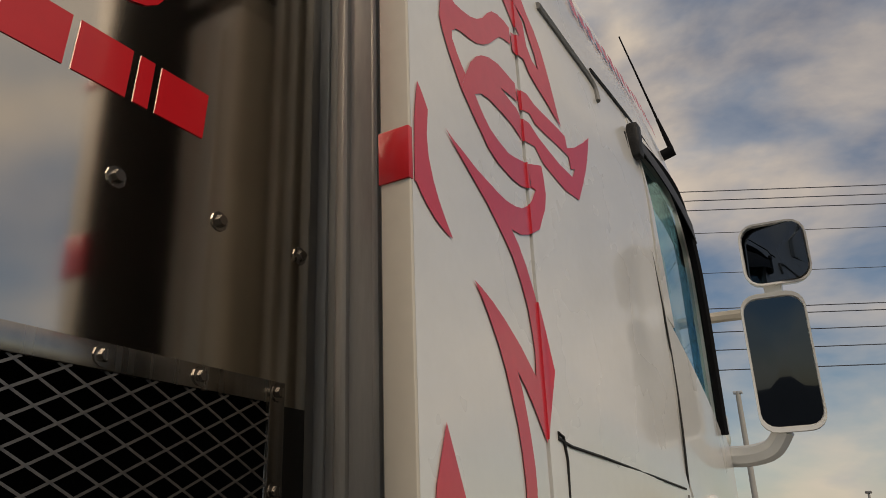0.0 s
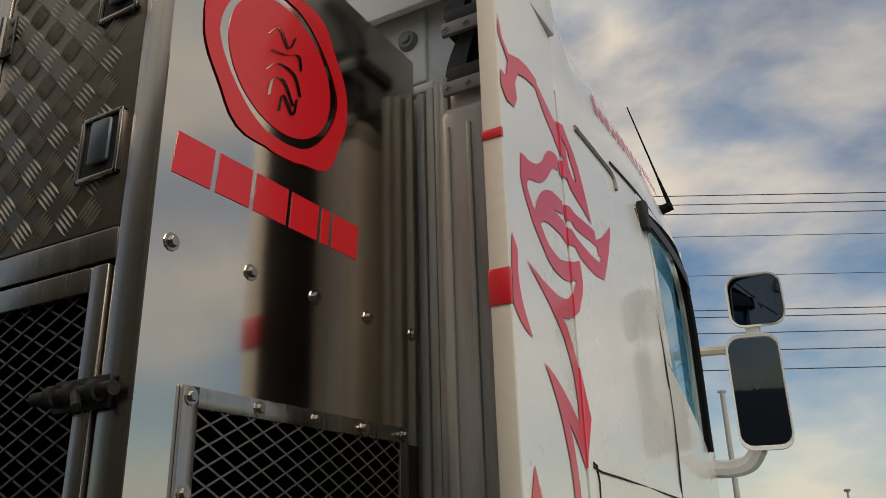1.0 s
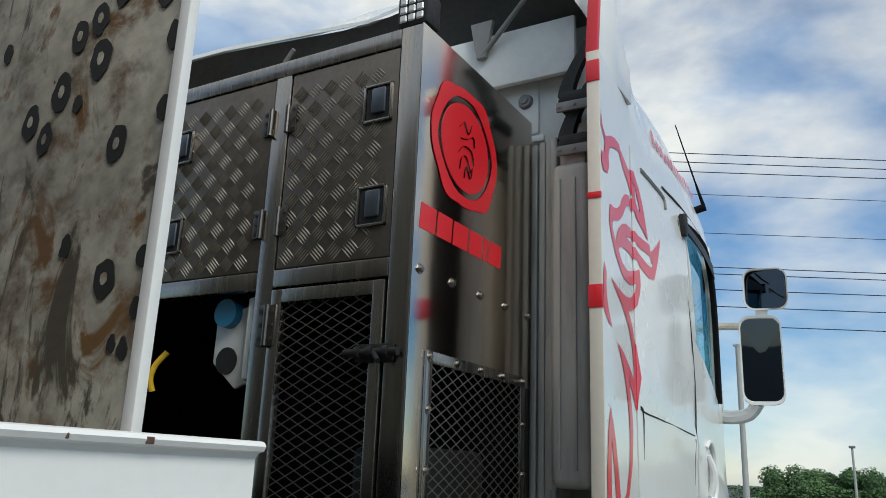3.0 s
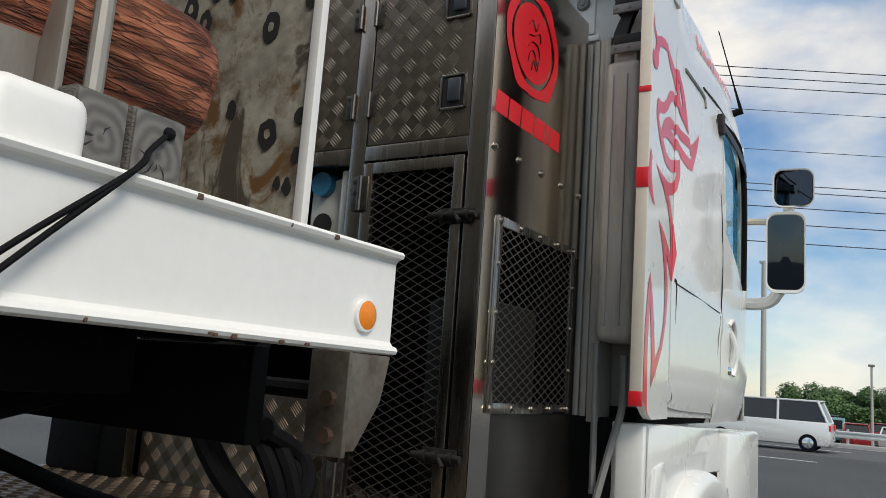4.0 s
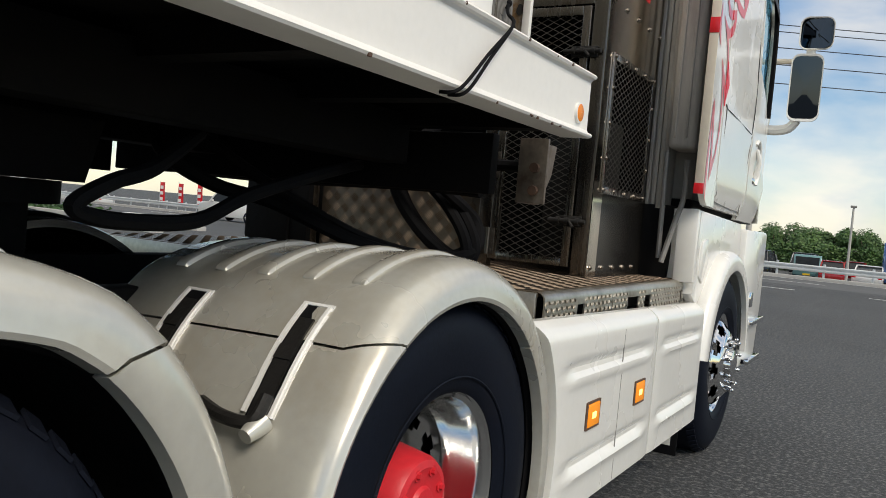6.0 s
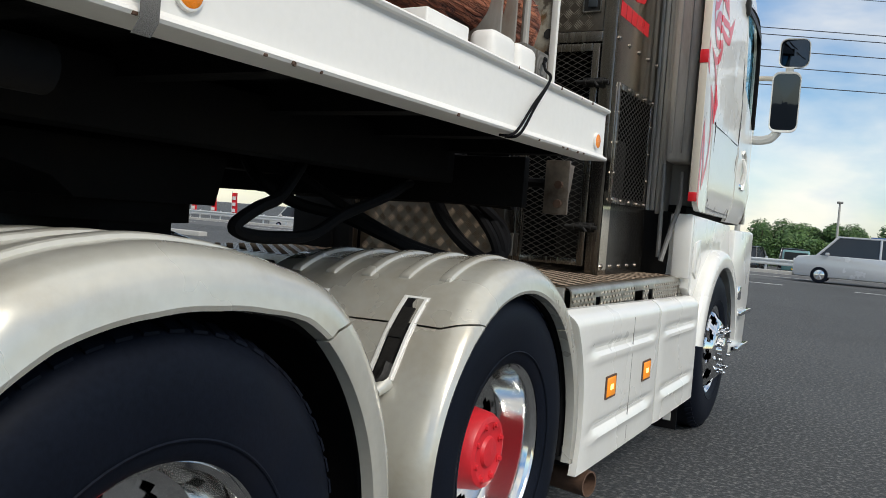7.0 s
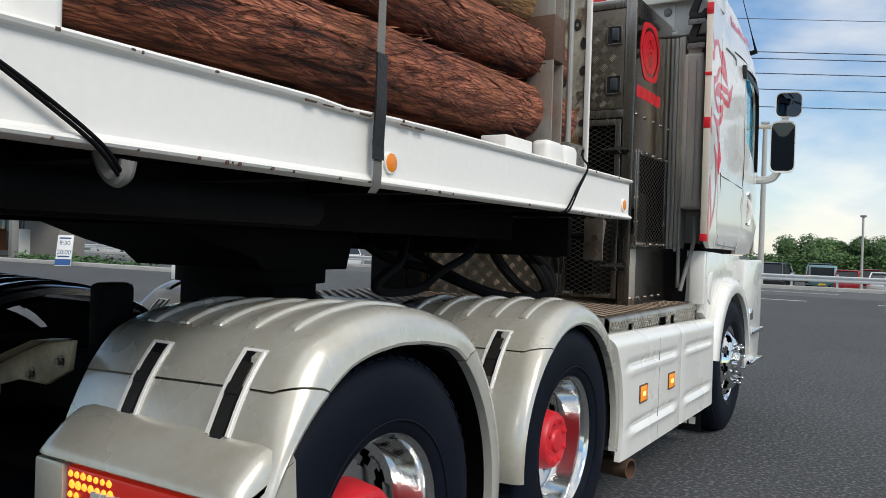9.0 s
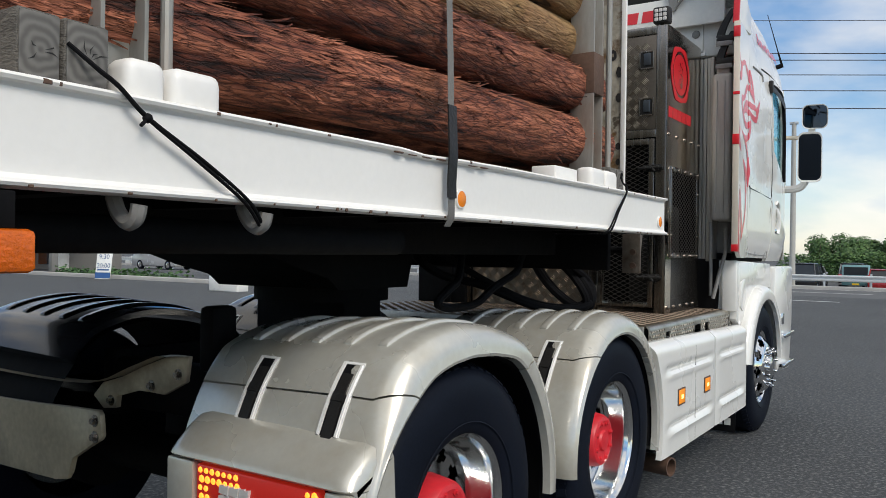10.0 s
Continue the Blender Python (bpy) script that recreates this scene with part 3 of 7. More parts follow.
def build_cab():
    before = set(truck.children_recursive)
    extender_sheet("side_extender", lambda s: 1.45 - 0.07 * min(1, s * 3), 3.045, 0.7525, 1.20, 0.0, WHITE, -0.03, "white side extender with red flames")
    bm = bmesh.new()
    prism(bm, UPPER, "x", -0.528, -0.492, 0.006)
    part("upper_extender", bm, WHITE, truck)
    bm = bmesh.new()
    prism(bm, [(0.62, 3.05), (1.20, 3.05), (1.20, 3.64), (0.99, 3.66), (0.72, 3.63), (0.70, 3.40)], "x", -2.915, -2.88, 0.006)
    part("upper_extender", bm, WHITE, truck)
    flank("sleeper_panel", lambda s: 1.37 - 0.01 * s, 2.95, 1.276, 2.145)
    door = flank("door", 1.335, lambda s: 2.335 - 0.26 * min(1, s / 0.72), 2.155, 2.96, 0.004, label="white cab door with a chrome-trimmed handle")
    flank("door_pillar", lambda s: 2.335 - 0.02 * s, 2.95, 2.155, lambda t: 2.235 - 0.10 * t, 0.004, ny=4, parent=door)
    flank("door_top", 2.87, 2.95, 2.14, 2.96, 0.004, nz=4)
    flank("front_pillar", 2.075, 2.87, 2.735, lambda t: 2.96 + 0.0 * t, 0.002, ny=5)
    # fairing: from the flank's top, rolling in to the roof
    bm = bmesh.new()
    rows = []
    for i in range(15):
        y = 1.10 + 1.95 * i / 14
        d = 0 if y < 2.0 else ((y - 2.0) / 1.05) ** 2 * 0.52
        prof = [(side_x(y, 2.955), 2.955), (side_x(y, 3.1), 3.1), (side_x(y, 3.25) - .002, 3.25 - d * .2), (side_x(y, 3.4) - 0.01, 3.40 - d * .45),
                (-0.72 - d * .1, 3.52 - d * .7), (-0.82 - d * .1, 3.60 - d * .85), (-1.0, 3.655 - d), (-1.35, 3.69 - d), (-1.7, 3.70 - d)]
        prof += [(-3.4 - x, z) for x, z in prof[-2::-1]]
        rows.append([(x, y, z) for x, z in prof])
    loft(bm, rows)
    thicken(bm, (0, 0, -0.025))
    part("roof_fairing", bm, WHITE, truck)
    # roof air deflector reaching back over the gap
    bm = bmesh.new()
    rows = []
    for i in range(7):
        t = i / 6
        lift = 0.02 * i
        prof = [(-0.60, 3.38), (-0.62, 3.50 + lift * .5), (-0.72, 3.60 + lift * .5), (-0.95, 3.66 + lift * .5), (-1.7, 3.70 + lift * .6)]
        prof += [(-3.4 - x, z) for x, z in prof[-2::-1]]
        rows.append([(x, (yb := 1.08 - 0.26 * min(1, abs(x + 1.7) / 1.0) ** 1.6) + (1.12 - yb) * t, z) for x, z in prof])
    loft(bm, rows)
    thicken(bm, (0, 0, -0.02))
    defl = part("roof_deflector", bm, WHITE, truck)
    # added dark sheet that paints the shade under the deflector
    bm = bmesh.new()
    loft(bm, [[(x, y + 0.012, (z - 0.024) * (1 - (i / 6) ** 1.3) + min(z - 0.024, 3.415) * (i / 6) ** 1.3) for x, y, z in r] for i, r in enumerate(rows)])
    part("deflector_shade", bm, UNDERSHADE, defl, "dark sheet below the deflector, standing in for shade")
    bm = bmesh.new()
    box(bm, -2.74, -0.66, 1.02, 1.05, 3.17, 3.41, 0.01)
    # greyer paint than the flank's white puts the panel's shade into its colour
    nm = part("name_panel", bm, CABGREY, truck, "white panel with red name blocks above the back wall")
    for k in range(6):
        bm = bmesh.new()
        x = -2.24 + 0.185 * k
        prism(bm, [(x, 3.245), (x + 0.15, 3.245), (x + 0.165, 3.335), (x + 0.015, 3.335)], "y", 1.0175, 1.0195)
        part("name_block", bm, RED, nm)
    for x in (-1.05, -2.3):
        bm = bmesh.new()
        prism(bm, [(x - 0.05, 3.46), (x + 0.05, 3.46), (x + 0.02, 3.30), (x - 0.02, 3.30)], "y", 0.99, 1.01)
        tube(bm, [(x, 1.0, 3.31), (x + 0.28, 0.95, 3.56)], 0.011, smooth=0)
        part("deflector_bracket", bm, GREY, truck)
    # back wall
    bm = bmesh.new()
    box(bm, -2.84, -0.60, 1.115, 1.16, 1.36, 2.93, 0.02)
    part("lower_back_wall", bm, GREY, truck)
    bm = bmesh.new()
    box(bm, -2.84, -0.60, 1.112, 1.16, 2.935, 3.30, 0.02)
    for z in (2.94,):
        box(bm, -2.7, -0.82, 1.10, 1.12, z, z + 0.03, 0.008)
    box(bm, -1.55, -0.84, 1.095, 1.12, 2.97, 3.22, 0.012)
    wall = part("back_wall", bm, CABGREY, truck)
    bm = bmesh.new()
    cyl(bm, (-0.895, 1.094, 3.115), (-0.895, 1.078, 3.115), 0.032, 0.026, n=18)
    cyl(bm, (-0.895, 1.079, 3.115), (-0.895, 1.070, 3.115), 0.014, n=12)
    part("plug", bm, GREY, wall)
    # far flank, floor and front
    bm = bmesh.new()
    loft(bm, [[(-3.4 - side_x(y, z), y, z) for y in (1.0, 1.5, 2.14)] for z in (1.38, 1.6, 2.1, 2.65, 2.95)])
    thicken(bm, (0.03, 0, 0))
    part("sleeper_panel", bm, WHITE, truck)
    bm = bmesh.new()
    loft(bm, [[(-3.4 - side_x(y, z), y, z) for y in (2.14, 2.5, 2.96)] for z in (1.36, 1.6, 2.1)])
    thicken(bm, (0.03, 0, 0))
    part("door", bm, WHITE, truck)
    bm = bmesh.new()
    loft(bm, [[(-3.4 - side_x(y, z), y, z) for y in (0.80, 1.0, 1.2)] for z in (1.4, 2.0, 2.65, 2.95, 3.2, 3.4)])
    thicken(bm, (0.03, 0, 0))
    part("side_extender", bm, WHITE, truck)
    bm = bmesh.new()
    box(bm, -2.82, -0.62, 1.16, 3.05, 1.33, 1.40, 0.02)
    part("cab_floor", bm, DARK, truck)
    bm = bmesh.new()
    pr = [(side_x(2.96, 2), 2.96), (-0.63, 3.07), (-0.80, 3.14), (-1.2, 3.18), (-1.7, 3.19)]
    pr += [(-3.4 - x, y) for x, y in pr[-2::-1]]
    loft(bm, [[(x, y - (0 if z < 2 else (z - 2) * 0.12), z) for x, y in pr] for z in (1.34, 1.7, 2.0)])
    thicken(bm, (0, -0.03, 0))
    part("front_panel", bm, WHITE, truck)
    bm = bmesh.new()
    loft(bm, [[(x, y - 0.004 - max(0, z - 2) * 0.10, z) for x, y in pr] for z in (2.0, 2.4, 2.95)])
    g = part("windscreen", bm, TEAL, truck, "tinted windscreen")
    g.visible_shadow = False
    bm = bmesh.new()
    box(bm, -2.6, -0.9, 2.75, 3.05, 1.4, 2.05, 0.08)
    box(bm, -1.35, -0.85, 1.95, 2.4, 1.4, 1.75, 0.08)
    box(bm, -1.35, -0.85, 1.9, 2.05, 1.75, 2.42, 0.06)
    part("cab_interior", bm, GREY, truck, "grey seats and dashboard seen through tinted glass")
    # door glass and visor
    bm = bmesh.new()
    def rear(z): return 2.235 - 0.10 * (z - 2.335) / 0.6
    rows = []
    for i in range(9):
        z = 2.06 + 0.83 * i / 8
        a = rear(z) if z > 2.335 else 2.235 + (2.335 - z) * 1.9
        rows.append([(side_x(y, z) - 0.016, y, z) for y in [a + (2.74 - a) * k / 6 for k in range(7)]])
    loft(bm, rows)
    thicken(bm, (-0.004, 0, 0))
    g = part("door_window", bm, TEAL, door, "blue-green tinted side window")
    g.visible_shadow = False
    bm = bmesh.new()
    tube(bm, [(side_x(2.1, 2.87) + 0.004, 2.13, 2.87), (side_x(2.4, 2.87) + 0.012, 2.42, 2.875), (side_x(2.62, 2.84) + 0.012, 2.63, 2.83), (side_x(2.7, 2.6) + 0.01, 2.715, 2.6), (side_x(2.73, 2.08) + 0.01, 2.735, 2.07)], 0.016, 6)
    part("window_seal", bm, BLACK, door)
    bm = bmesh.new()
    rows = []
    for i in range(9):
        t = i / 8
        y = 2.10 + 0.62 * t
        zt = 2.885 - 0.06 * t * t
        rows.append([(side_x(y, zt) + 0.008, y, zt), (side_x(y, zt) + 0.03, y, zt - 0.03), (side_x(y, zt) + 0.036, y, zt - 0.075 - 0.03 * t)])
    loft(bm, rows)
    thicken(bm, (-0.004, 0, 0))
    part("rain_visor", bm, SLEEVE, door, "smoked black rain visor")
    bm = bmesh.new()
    box(bm, side_x(2.1, 2.85) - 0.004, side_x(2.1, 2.85) + 0.032, 2.075, 2.12, 2.79, 2.90, 0.01)
    part("visor_clip", bm, SLEEVE, door)
    # handle
    bm = bmesh.new()
    xs = side_x(2.36, 1.7)
    tube(bm, [(xs + 0.006, 2.30, 1.83), (xs + 0.012, 2.36, 1.86), (xs + 0.012, 2.44, 1.80), (xs + 0.012, 2.45, 1.66), (xs + 0.006, 2.42, 1.58)], 0.012)
    tube(bm, [(xs + 0.010, 2.31, 1.80), (xs + 0.03, 2.335, 1.72), (xs + 0.010, 2.34, 1.62)], 0.016)
    part("door_handle", bm, WHITE, door)
    bm = bmesh.new()
    box(bm, xs - 0.01, xs + 0.008, 2.31, 2.43, 1.58, 1.625, 0.006)
    part("handle_trim", bm, CHROME, door, "chrome trim plate")
    # hatch seam, recess line and moulding
    def run(pts, r, mm, nm, par=truck):
        b = bmesh.new()
        tube(b, [(side_x(y, z) + 0.0015, y, z) for y, z in pts], r, 6, 4)
        part(nm, b, mm, par)
    run([(1.345, 1.44), (1.345, 1.89), (1.37, 1.915), (2.10, 1.875)], 0.0028, SLEEVE, "hatch_seam")
    run([(1.345, 1.44), (1.36, 1.405), (2.05, 1.385), (2.08, 1.41), (2.11, 1.86)], 0.003, GREY, "hatch_seam")
    run([(2.150, 1.34), (2.152, 1.9), (2.150, 2.34), (2.05, 2.86)], 0.0028, SLEEVE, "door_seam")
    run([(1.42, 2.885), (1.60, 2.895), (1.80, 2.895), (1.815, 2.84)], 0.009, GREY, "roof_gutter")
    run([(1.83, 2.95), (2.2, 2.96), (2.6, 2.93)], 0.006, SLEEVE, "roof_gutter")
    # cream rear edge of the extender with its red tape
    bm = bmesh.new()
    box(bm, -0.5085, -0.4660, 0.745, 0.752, 1.46, 3.045, 0.002)
    edge = part("edge_strip", bm, CREAM, truck, "cream rear edge strip with red reflective tape")
    for za, zb in ((1.425, 1.475), (2.178, 2.250), (2.528, 2.549), (2.934, 3.010)):
        bm = bmesh.new()
        box(bm, -0.510, -0.4645, 0.742, 0.7515, za, zb, 0.001)
        part("red_tape", bm, RED, edge)
    bm = bmesh.new()
    prism(bm, [(0.790, 3.048), (0.8145, 3.048), (0.8845, 3.56), (0.862, 3.56)], "x", -0.530, -0.488, 0.004)
    part("red_edge", bm, RED, truck)
    # grey air intake duct and ribbed bellows behind the cab
    bm = bmesh.new()
    box(bm, -0.690, -0.548, 0.87, 1.06, 1.645, 2.72, 0.030, 3)
    box(bm, -0.67, -0.57, 0.90, 1.06, 2.71, 2.80, 0.02)
    for x in (-0.655, -0.60):
        box(bm, x - 0.006, x + 0.006, 0.862, 0.88, 1.70, 2.66, 0.004)
    duct = part("intake_duct", bm, DUCT, truck, "grey vertical air intake duct")
    bm = bmesh.new()
    box(bm, -0.90, -0.700, 1.01, 1.10, 1.30, 2.86, 0.004)
    bel = part("bellows", bm, DUCT, duct)
    for i, x in enumerate((-0.710, -0.735, -0.765, -0.80)):
        bm = bmesh.new()
        box(bm, x - 0.012, x + 0.012, 0.955 + 0.012 * i, 1.0098, 1.35, 2.86, 0.006)
        part("bellows_rib", bm, DUCT, bel)
    extender_sheet("extender_lining", lambda s: 1.47, 3.03, 0.757, 1.195, -0.0315, SLEEVE, -0.010)
    # black hinge brackets between extender and wall
    for z in (2.80, 2.965):
        bm = bmesh.new()
        rows = []
        for i in range(9):      # a curved horn with a flat section
            t = i / 8
            x, zz, w = -0.645 + 0.095 * t ** 1.5, z + 0.02 + 0.20 * t, 0.028 - 0.010 * t
            rows.append([(x - w, 0.90, zz), (x + w, 0.90, zz), (x + w, 0.93, zz), (x - w, 0.93, zz)])
        g = loft(bm, rows, True)
        bm.faces.new(g[0][::-1]); bm.faces.new(g[-1])
        box(bm, -0.662, -0.545, 0.885, 0.935, z - 0.012, z + 0.028, 0.005)
        box(bm, -0.672, -0.640, 0.90, 1.10, z - 0.024, z + 0.012, 0.005)
        part("hinge_bracket", bm, SLEEVE, truck, "black extender hinge bracket")
        bm = bmesh.new()
        box(bm, -0.668, -0.548, 0.872, 0.886, z - 0.052, z - 0.016, 0.004)
        for x in (-0.655, -0.60):
            bolt(bm, (x, 0.872, z - 0.034), (0, -1, 0), 0.007, 0.006)
        part("hinge_bracket", bm, GREY, truck)
    bm = bmesh.new()
    tube(bm, [(-0.70, 0.93, 1.64), (-0.695, 0.93, 1.10)], 0.013, smooth=0)
    tube(bm, [(-0.60, 0.95, 1.60), (-0.60, 0.95, 1.42), (-0.63, 0.93, 1.28), (-0.67, 0.90, 1.08)], 0.014)
    part("stay_rod", bm, GREY, truck)
    to_size(before)


build_cab()


def build_mirrors():
    before = set(truck.children_recursive)
    for sx in (1,):
        bm = bmesh.new()
        tube(bm, [(-0.62, 2.93, 2.505), (-0.53, 2.95, 2.51), (-0.43, 2.93, 2.50)], 0.020)
        arm = part("mirror_arm", bm, CREAM, truck)
        bm = bmesh.new()
        tube(bm, [(-0.63, 2.96, 2.03), (-0.52, 2.97, 2.02), (-0.43, 2.95, 2.035), (-0.38, 2.93, 2.09)], 0.036)
        box(bm, -0.60, -0.555, 2.86, 2.95, 2.05, 2.17, 0.018)
        part("mirror_foot", bm, WHITE, truck)
        for nm, x0, x1, z0, z1, tilt in (("main_mirror", -0.445, -0.235, 2.075, 2.545, 4.6), ("wide_mirror", -0.412, -0.188, 2.575, 2.800, 6)):
            cx, cz = (x0 + x1) / 2, (z0 + z1) / 2
            w, h = (x1 - x0) / 2, (z1 - z0) / 2
            def ring(k, y, r=0.055):
                pts = []
                for qx, qz, a0 in ((1, 1, 0), (-1, 1, 90), (-1, -1, 180), (1, -1, 270)):
                    for j in range(5):
                        a = radians(a0 + 22.5 * j)
                        pts.append((cx + qx * (w * k - r) + r * math.cos(a), y, cz + qz * (h * k - r) + r * math.sin(a)))
                return pts
            yb = 2.885
            bm = bmesh.new()
            g = loft(bm, [ring(0.90, yb + 0.004, 0.045), ring(0.93, yb - 0.012, 0.05), ring(0.99, yb - 0.014, 0.055), ring(1.0, yb, 0.055), ring(0.97, yb + 0.05, 0.055), ring(0.75, yb + 0.10, 0.045)], True)
            bm.faces.new(g[-1])
            bmesh.ops.rotate(bm, verts=bm.verts, cent=(cx, yb, cz), matrix=(Matrix.Rotation(radians(9), 3, "Z") @ Matrix.Rotation(radians(tilt), 3, "X")))
            hs = part(nm, bm, WHITE, truck, "white-cased rear-view mirror")
            bm = bmesh.new()
            g = loft(bm, [ring(0.915, yb - 0.003, 0.046), ring(0.5, yb - 0.004, 0.03), ring(0.2, yb - 0.005, 0.012)], True)
            bm.faces.new(g[-1])
            bmesh.ops.rotate(bm, verts=bm.verts, cent=(cx, yb, cz), matrix=(Matrix.Rotation(radians(9), 3, "Z") @ Matrix.Rotation(radians(tilt), 3, "X")))
            if nm == "wide_mirror":
                bmesh.ops.rotate(bm, verts=bm.verts, cent=(cx, yb, cz), matrix=Matrix.Rotation(radians(-13), 3, "Z") @ Matrix.Rotation(radians(-5), 3, "X"))
            part("mirror_glass", bm, MIRROR, hs)
        bm = bmesh.new()
        box(bm, -0.36, -0.30, 2.90, 2.94, 2.52, 2.60, 0.01)
        part("mirror_link", bm, WHITE, truck)
        bm = bmesh.new()
        box(bm, -0.60, -0.545, 2.74, 2.80, 2.66, 2.83, 0.02)
        part("kerb_mirror", bm, SLEEVE, truck, "small black kerb mirror seen from behind")
        bm = bmesh.new()
        cyl(bm, (-0.66, 2.96, 3.20), (-0.60, 2.96, 3.215), 0.022, n=12)
        cyl(bm, (-0.61, 2.96, 3.22), (-0.635, 2.90, 3.34), 0.011, 0.006)
        cyl(bm, (-0.635, 2.90, 3.34), (-0.70, 2.74, 3.66), 0.005, 0.003, n=8)
        part("antenna", bm, BLACK, truck, "black whip antenna")
    to_size(before)


build_mirrors()


def flame(outline, off=0.0018):
    """A vinyl shape on the cab's flank, its outline given as (y, z)."""
    bm = bmesh.new()
    bm.faces.new([bm.verts.new((0, y, z)) for y, z in outline])
    bm.normal_update()
    bmesh.ops.triangulate(bm, faces=bm.faces[:], ngon_method="EAR_CLIP")
    for y in (0.95, 1.1, 1.2029, 1.2031, 1.3, 1.42):
        bmesh.ops.bisect_plane(bm, geom=bm.verts[:] + bm.edges[:] + bm.faces[:], plane_co=(0, y, 0), plane_no=(0, 1, 0))
    for z in (2.5, 2.6, 2.7):
        bmesh.ops.bisect_plane(bm, geom=bm.verts[:] + bm.edges[:] + bm.faces[:], plane_co=(0, 0, z), plane_no=(0, 0, 1))
    for v in bm.verts:
        v.co.x = skin_x(v.co.y, v.co.z) + off
    part("flame_stripe", bm, STICK, truck, "red flame graphic on the cab flank")


def build_flames():
    flame([(0.862, 2.545), (0.85, 2.488), (0.858, 2.469), (0.879, 2.441), (0.921, 2.401), (0.94, 2.438), (0.926, 2.446), (0.909, 2.459), (0.894, 2.474), (0.895, 2.488), (0.911, 2.502), (0.933, 2.51), (0.968, 2.519), (0.999, 2.53), (1.031, 2.548), (1.059, 2.568), (1.09, 2.596), (1.112, 2.615), (1.137, 2.626), (1.174, 2.637), (1.171, 2.673), (1.144, 2.671), (1.109, 2.662), (1.079, 2.648), (1.055, 2.628), (1.031, 2.602), (1.004, 2.582), (0.973, 2.566), (0.938, 2.555), (0.912, 2.549), (0.889, 2.549)], 0.0018)
    flame([(0.921, 2.401), (0.968, 2.374), (0.993, 2.362), (1.019, 2.347), (1.061, 2.338), (1.126, 2.337), (1.169, 2.342), (1.212, 2.354), (1.208, 2.404), (1.149, 2.388), (1.115, 2.381), (1.068, 2.383), (1.032, 2.388), (1.005, 2.4), (0.988, 2.411), (0.974, 2.42), (1.003, 2.437), (1.041, 2.446), (1.093, 2.45), (1.148, 2.452), (1.196, 2.446), (1.194, 2.496), (1.177, 2.501), (1.143, 2.5), (1.096, 2.501), (1.136, 2.51), (1.187, 2.52), (1.179, 2.555), (1.138, 2.551), (1.095, 2.547), (1.046, 2.532), (1.014, 2.516), (0.988, 2.498), (0.962, 2.471), (0.951, 2.454), (0.94, 2.438)], 0.0021)
    flame([(1.18, 2.784), (1.236, 2.795), (1.267, 2.766), (1.299, 2.745), (1.327, 2.713), (1.348, 2.676), (1.368, 2.633), (1.388, 2.589), (1.401, 2.567), (1.37, 2.576), (1.33, 2.591), (1.29, 2.602), (1.253, 2.615), (1.229, 2.635), (1.181, 2.627), (1.176, 2.666), (1.213, 2.681), (1.25, 2.677), (1.273, 2.655), (1.3, 2.651), (1.289, 2.68), (1.267, 2.707), (1.25, 2.738), (1.205, 2.751)], 0.0024)
    flame([(1.187, 2.549), (1.229, 2.559), (1.267, 2.552), (1.322, 2.553), (1.38, 2.555), (1.42, 2.554), (1.426, 2.529), (1.473, 2.551), (1.533, 2.589), (1.578, 2.623), (1.561, 2.579), (1.536, 2.526), (1.507, 2.48), (1.469, 2.426), (1.394, 2.419), (1.337, 2.426), (1.284, 2.434), (1.25, 2.455), (1.199, 2.445), (1.196, 2.491), (1.231, 2.496), (1.268, 2.484), (1.32, 2.476), (1.376, 2.469), (1.442, 2.468), (1.461, 2.494), (1.437, 2.485), (1.431, 2.511), (1.371, 2.511), (1.313, 2.508), (1.259, 2.508), (1.236, 2.52), (1.197, 2.509)], 0.0018)
    flame([(0.855, 2.3), (0.88, 2.295), (0.919, 2.291), (0.961, 2.285), (1.005, 2.283), (1.052, 2.281), (1.089, 2.282), (1.13, 2.288), (1.165, 2.298), (1.198, 2.315), (1.214, 2.332), (1.235, 2.36), (1.216, 2.357), (1.207, 2.401), (1.272, 2.424), (1.278, 2.402), (1.282, 2.368), (1.273, 2.336), (1.251, 2.304), (1.239, 2.284), (1.194, 2.259), (1.148, 2.243), (1.102, 2.237), (1.13, 2.221), (1.071, 2.205), (1.042, 2.221), (0.999, 2.243), (0.957, 2.259), (0.918, 2.274), (0.88, 2.288)], 0.0021)
    flame([(1.13, 2.221), (1.165, 2.189), (1.198, 2.149), (1.218, 2.109), (1.227, 2.062), (1.232, 2.024), (1.228, 1.986), (1.214, 1.943), (1.201, 1.906), (1.181, 1.925), (1.152, 1.952), (1.119, 1.978), (1.083, 2), (1.098, 1.975), (1.111, 1.943), (1.123, 1.906), (1.132, 1.866), (1.134, 1.829), (1.086, 1.827), (1.085, 1.843), (1.079, 1.882), (1.068, 1.921), (1.05, 1.959), (1.033, 1.993), (1.01, 2.026), (0.982, 2.057), (0.955, 2.083), (0.931, 2.1), (0.956, 2.096), (0.997, 2.086), (1.04, 2.071), (1.073, 2.057), (1.107, 2.042), (1.142, 2.022), (1.17, 2.006), (1.174, 2.046), (1.168, 2.078), (1.155, 2.118), (1.13, 2.154), (1.098, 2.188), (1.071, 2.205)], 0.0024)
    flame([(0.77, 2.329), (0.784, 2.318), (0.8, 2.301), (0.794, 2.26), (0.798, 2.229), (0.81, 2.201), (0.825, 2.179), (0.844, 2.158), (0.865, 2.138), (0.842, 2.14), (0.814, 2.147), (0.79, 2.158), (0.775, 2.167), (0.76, 2.179), (0.756, 2.178), (0.757, 2.227), (0.759, 2.267), (0.764, 2.299)], 0.0018)
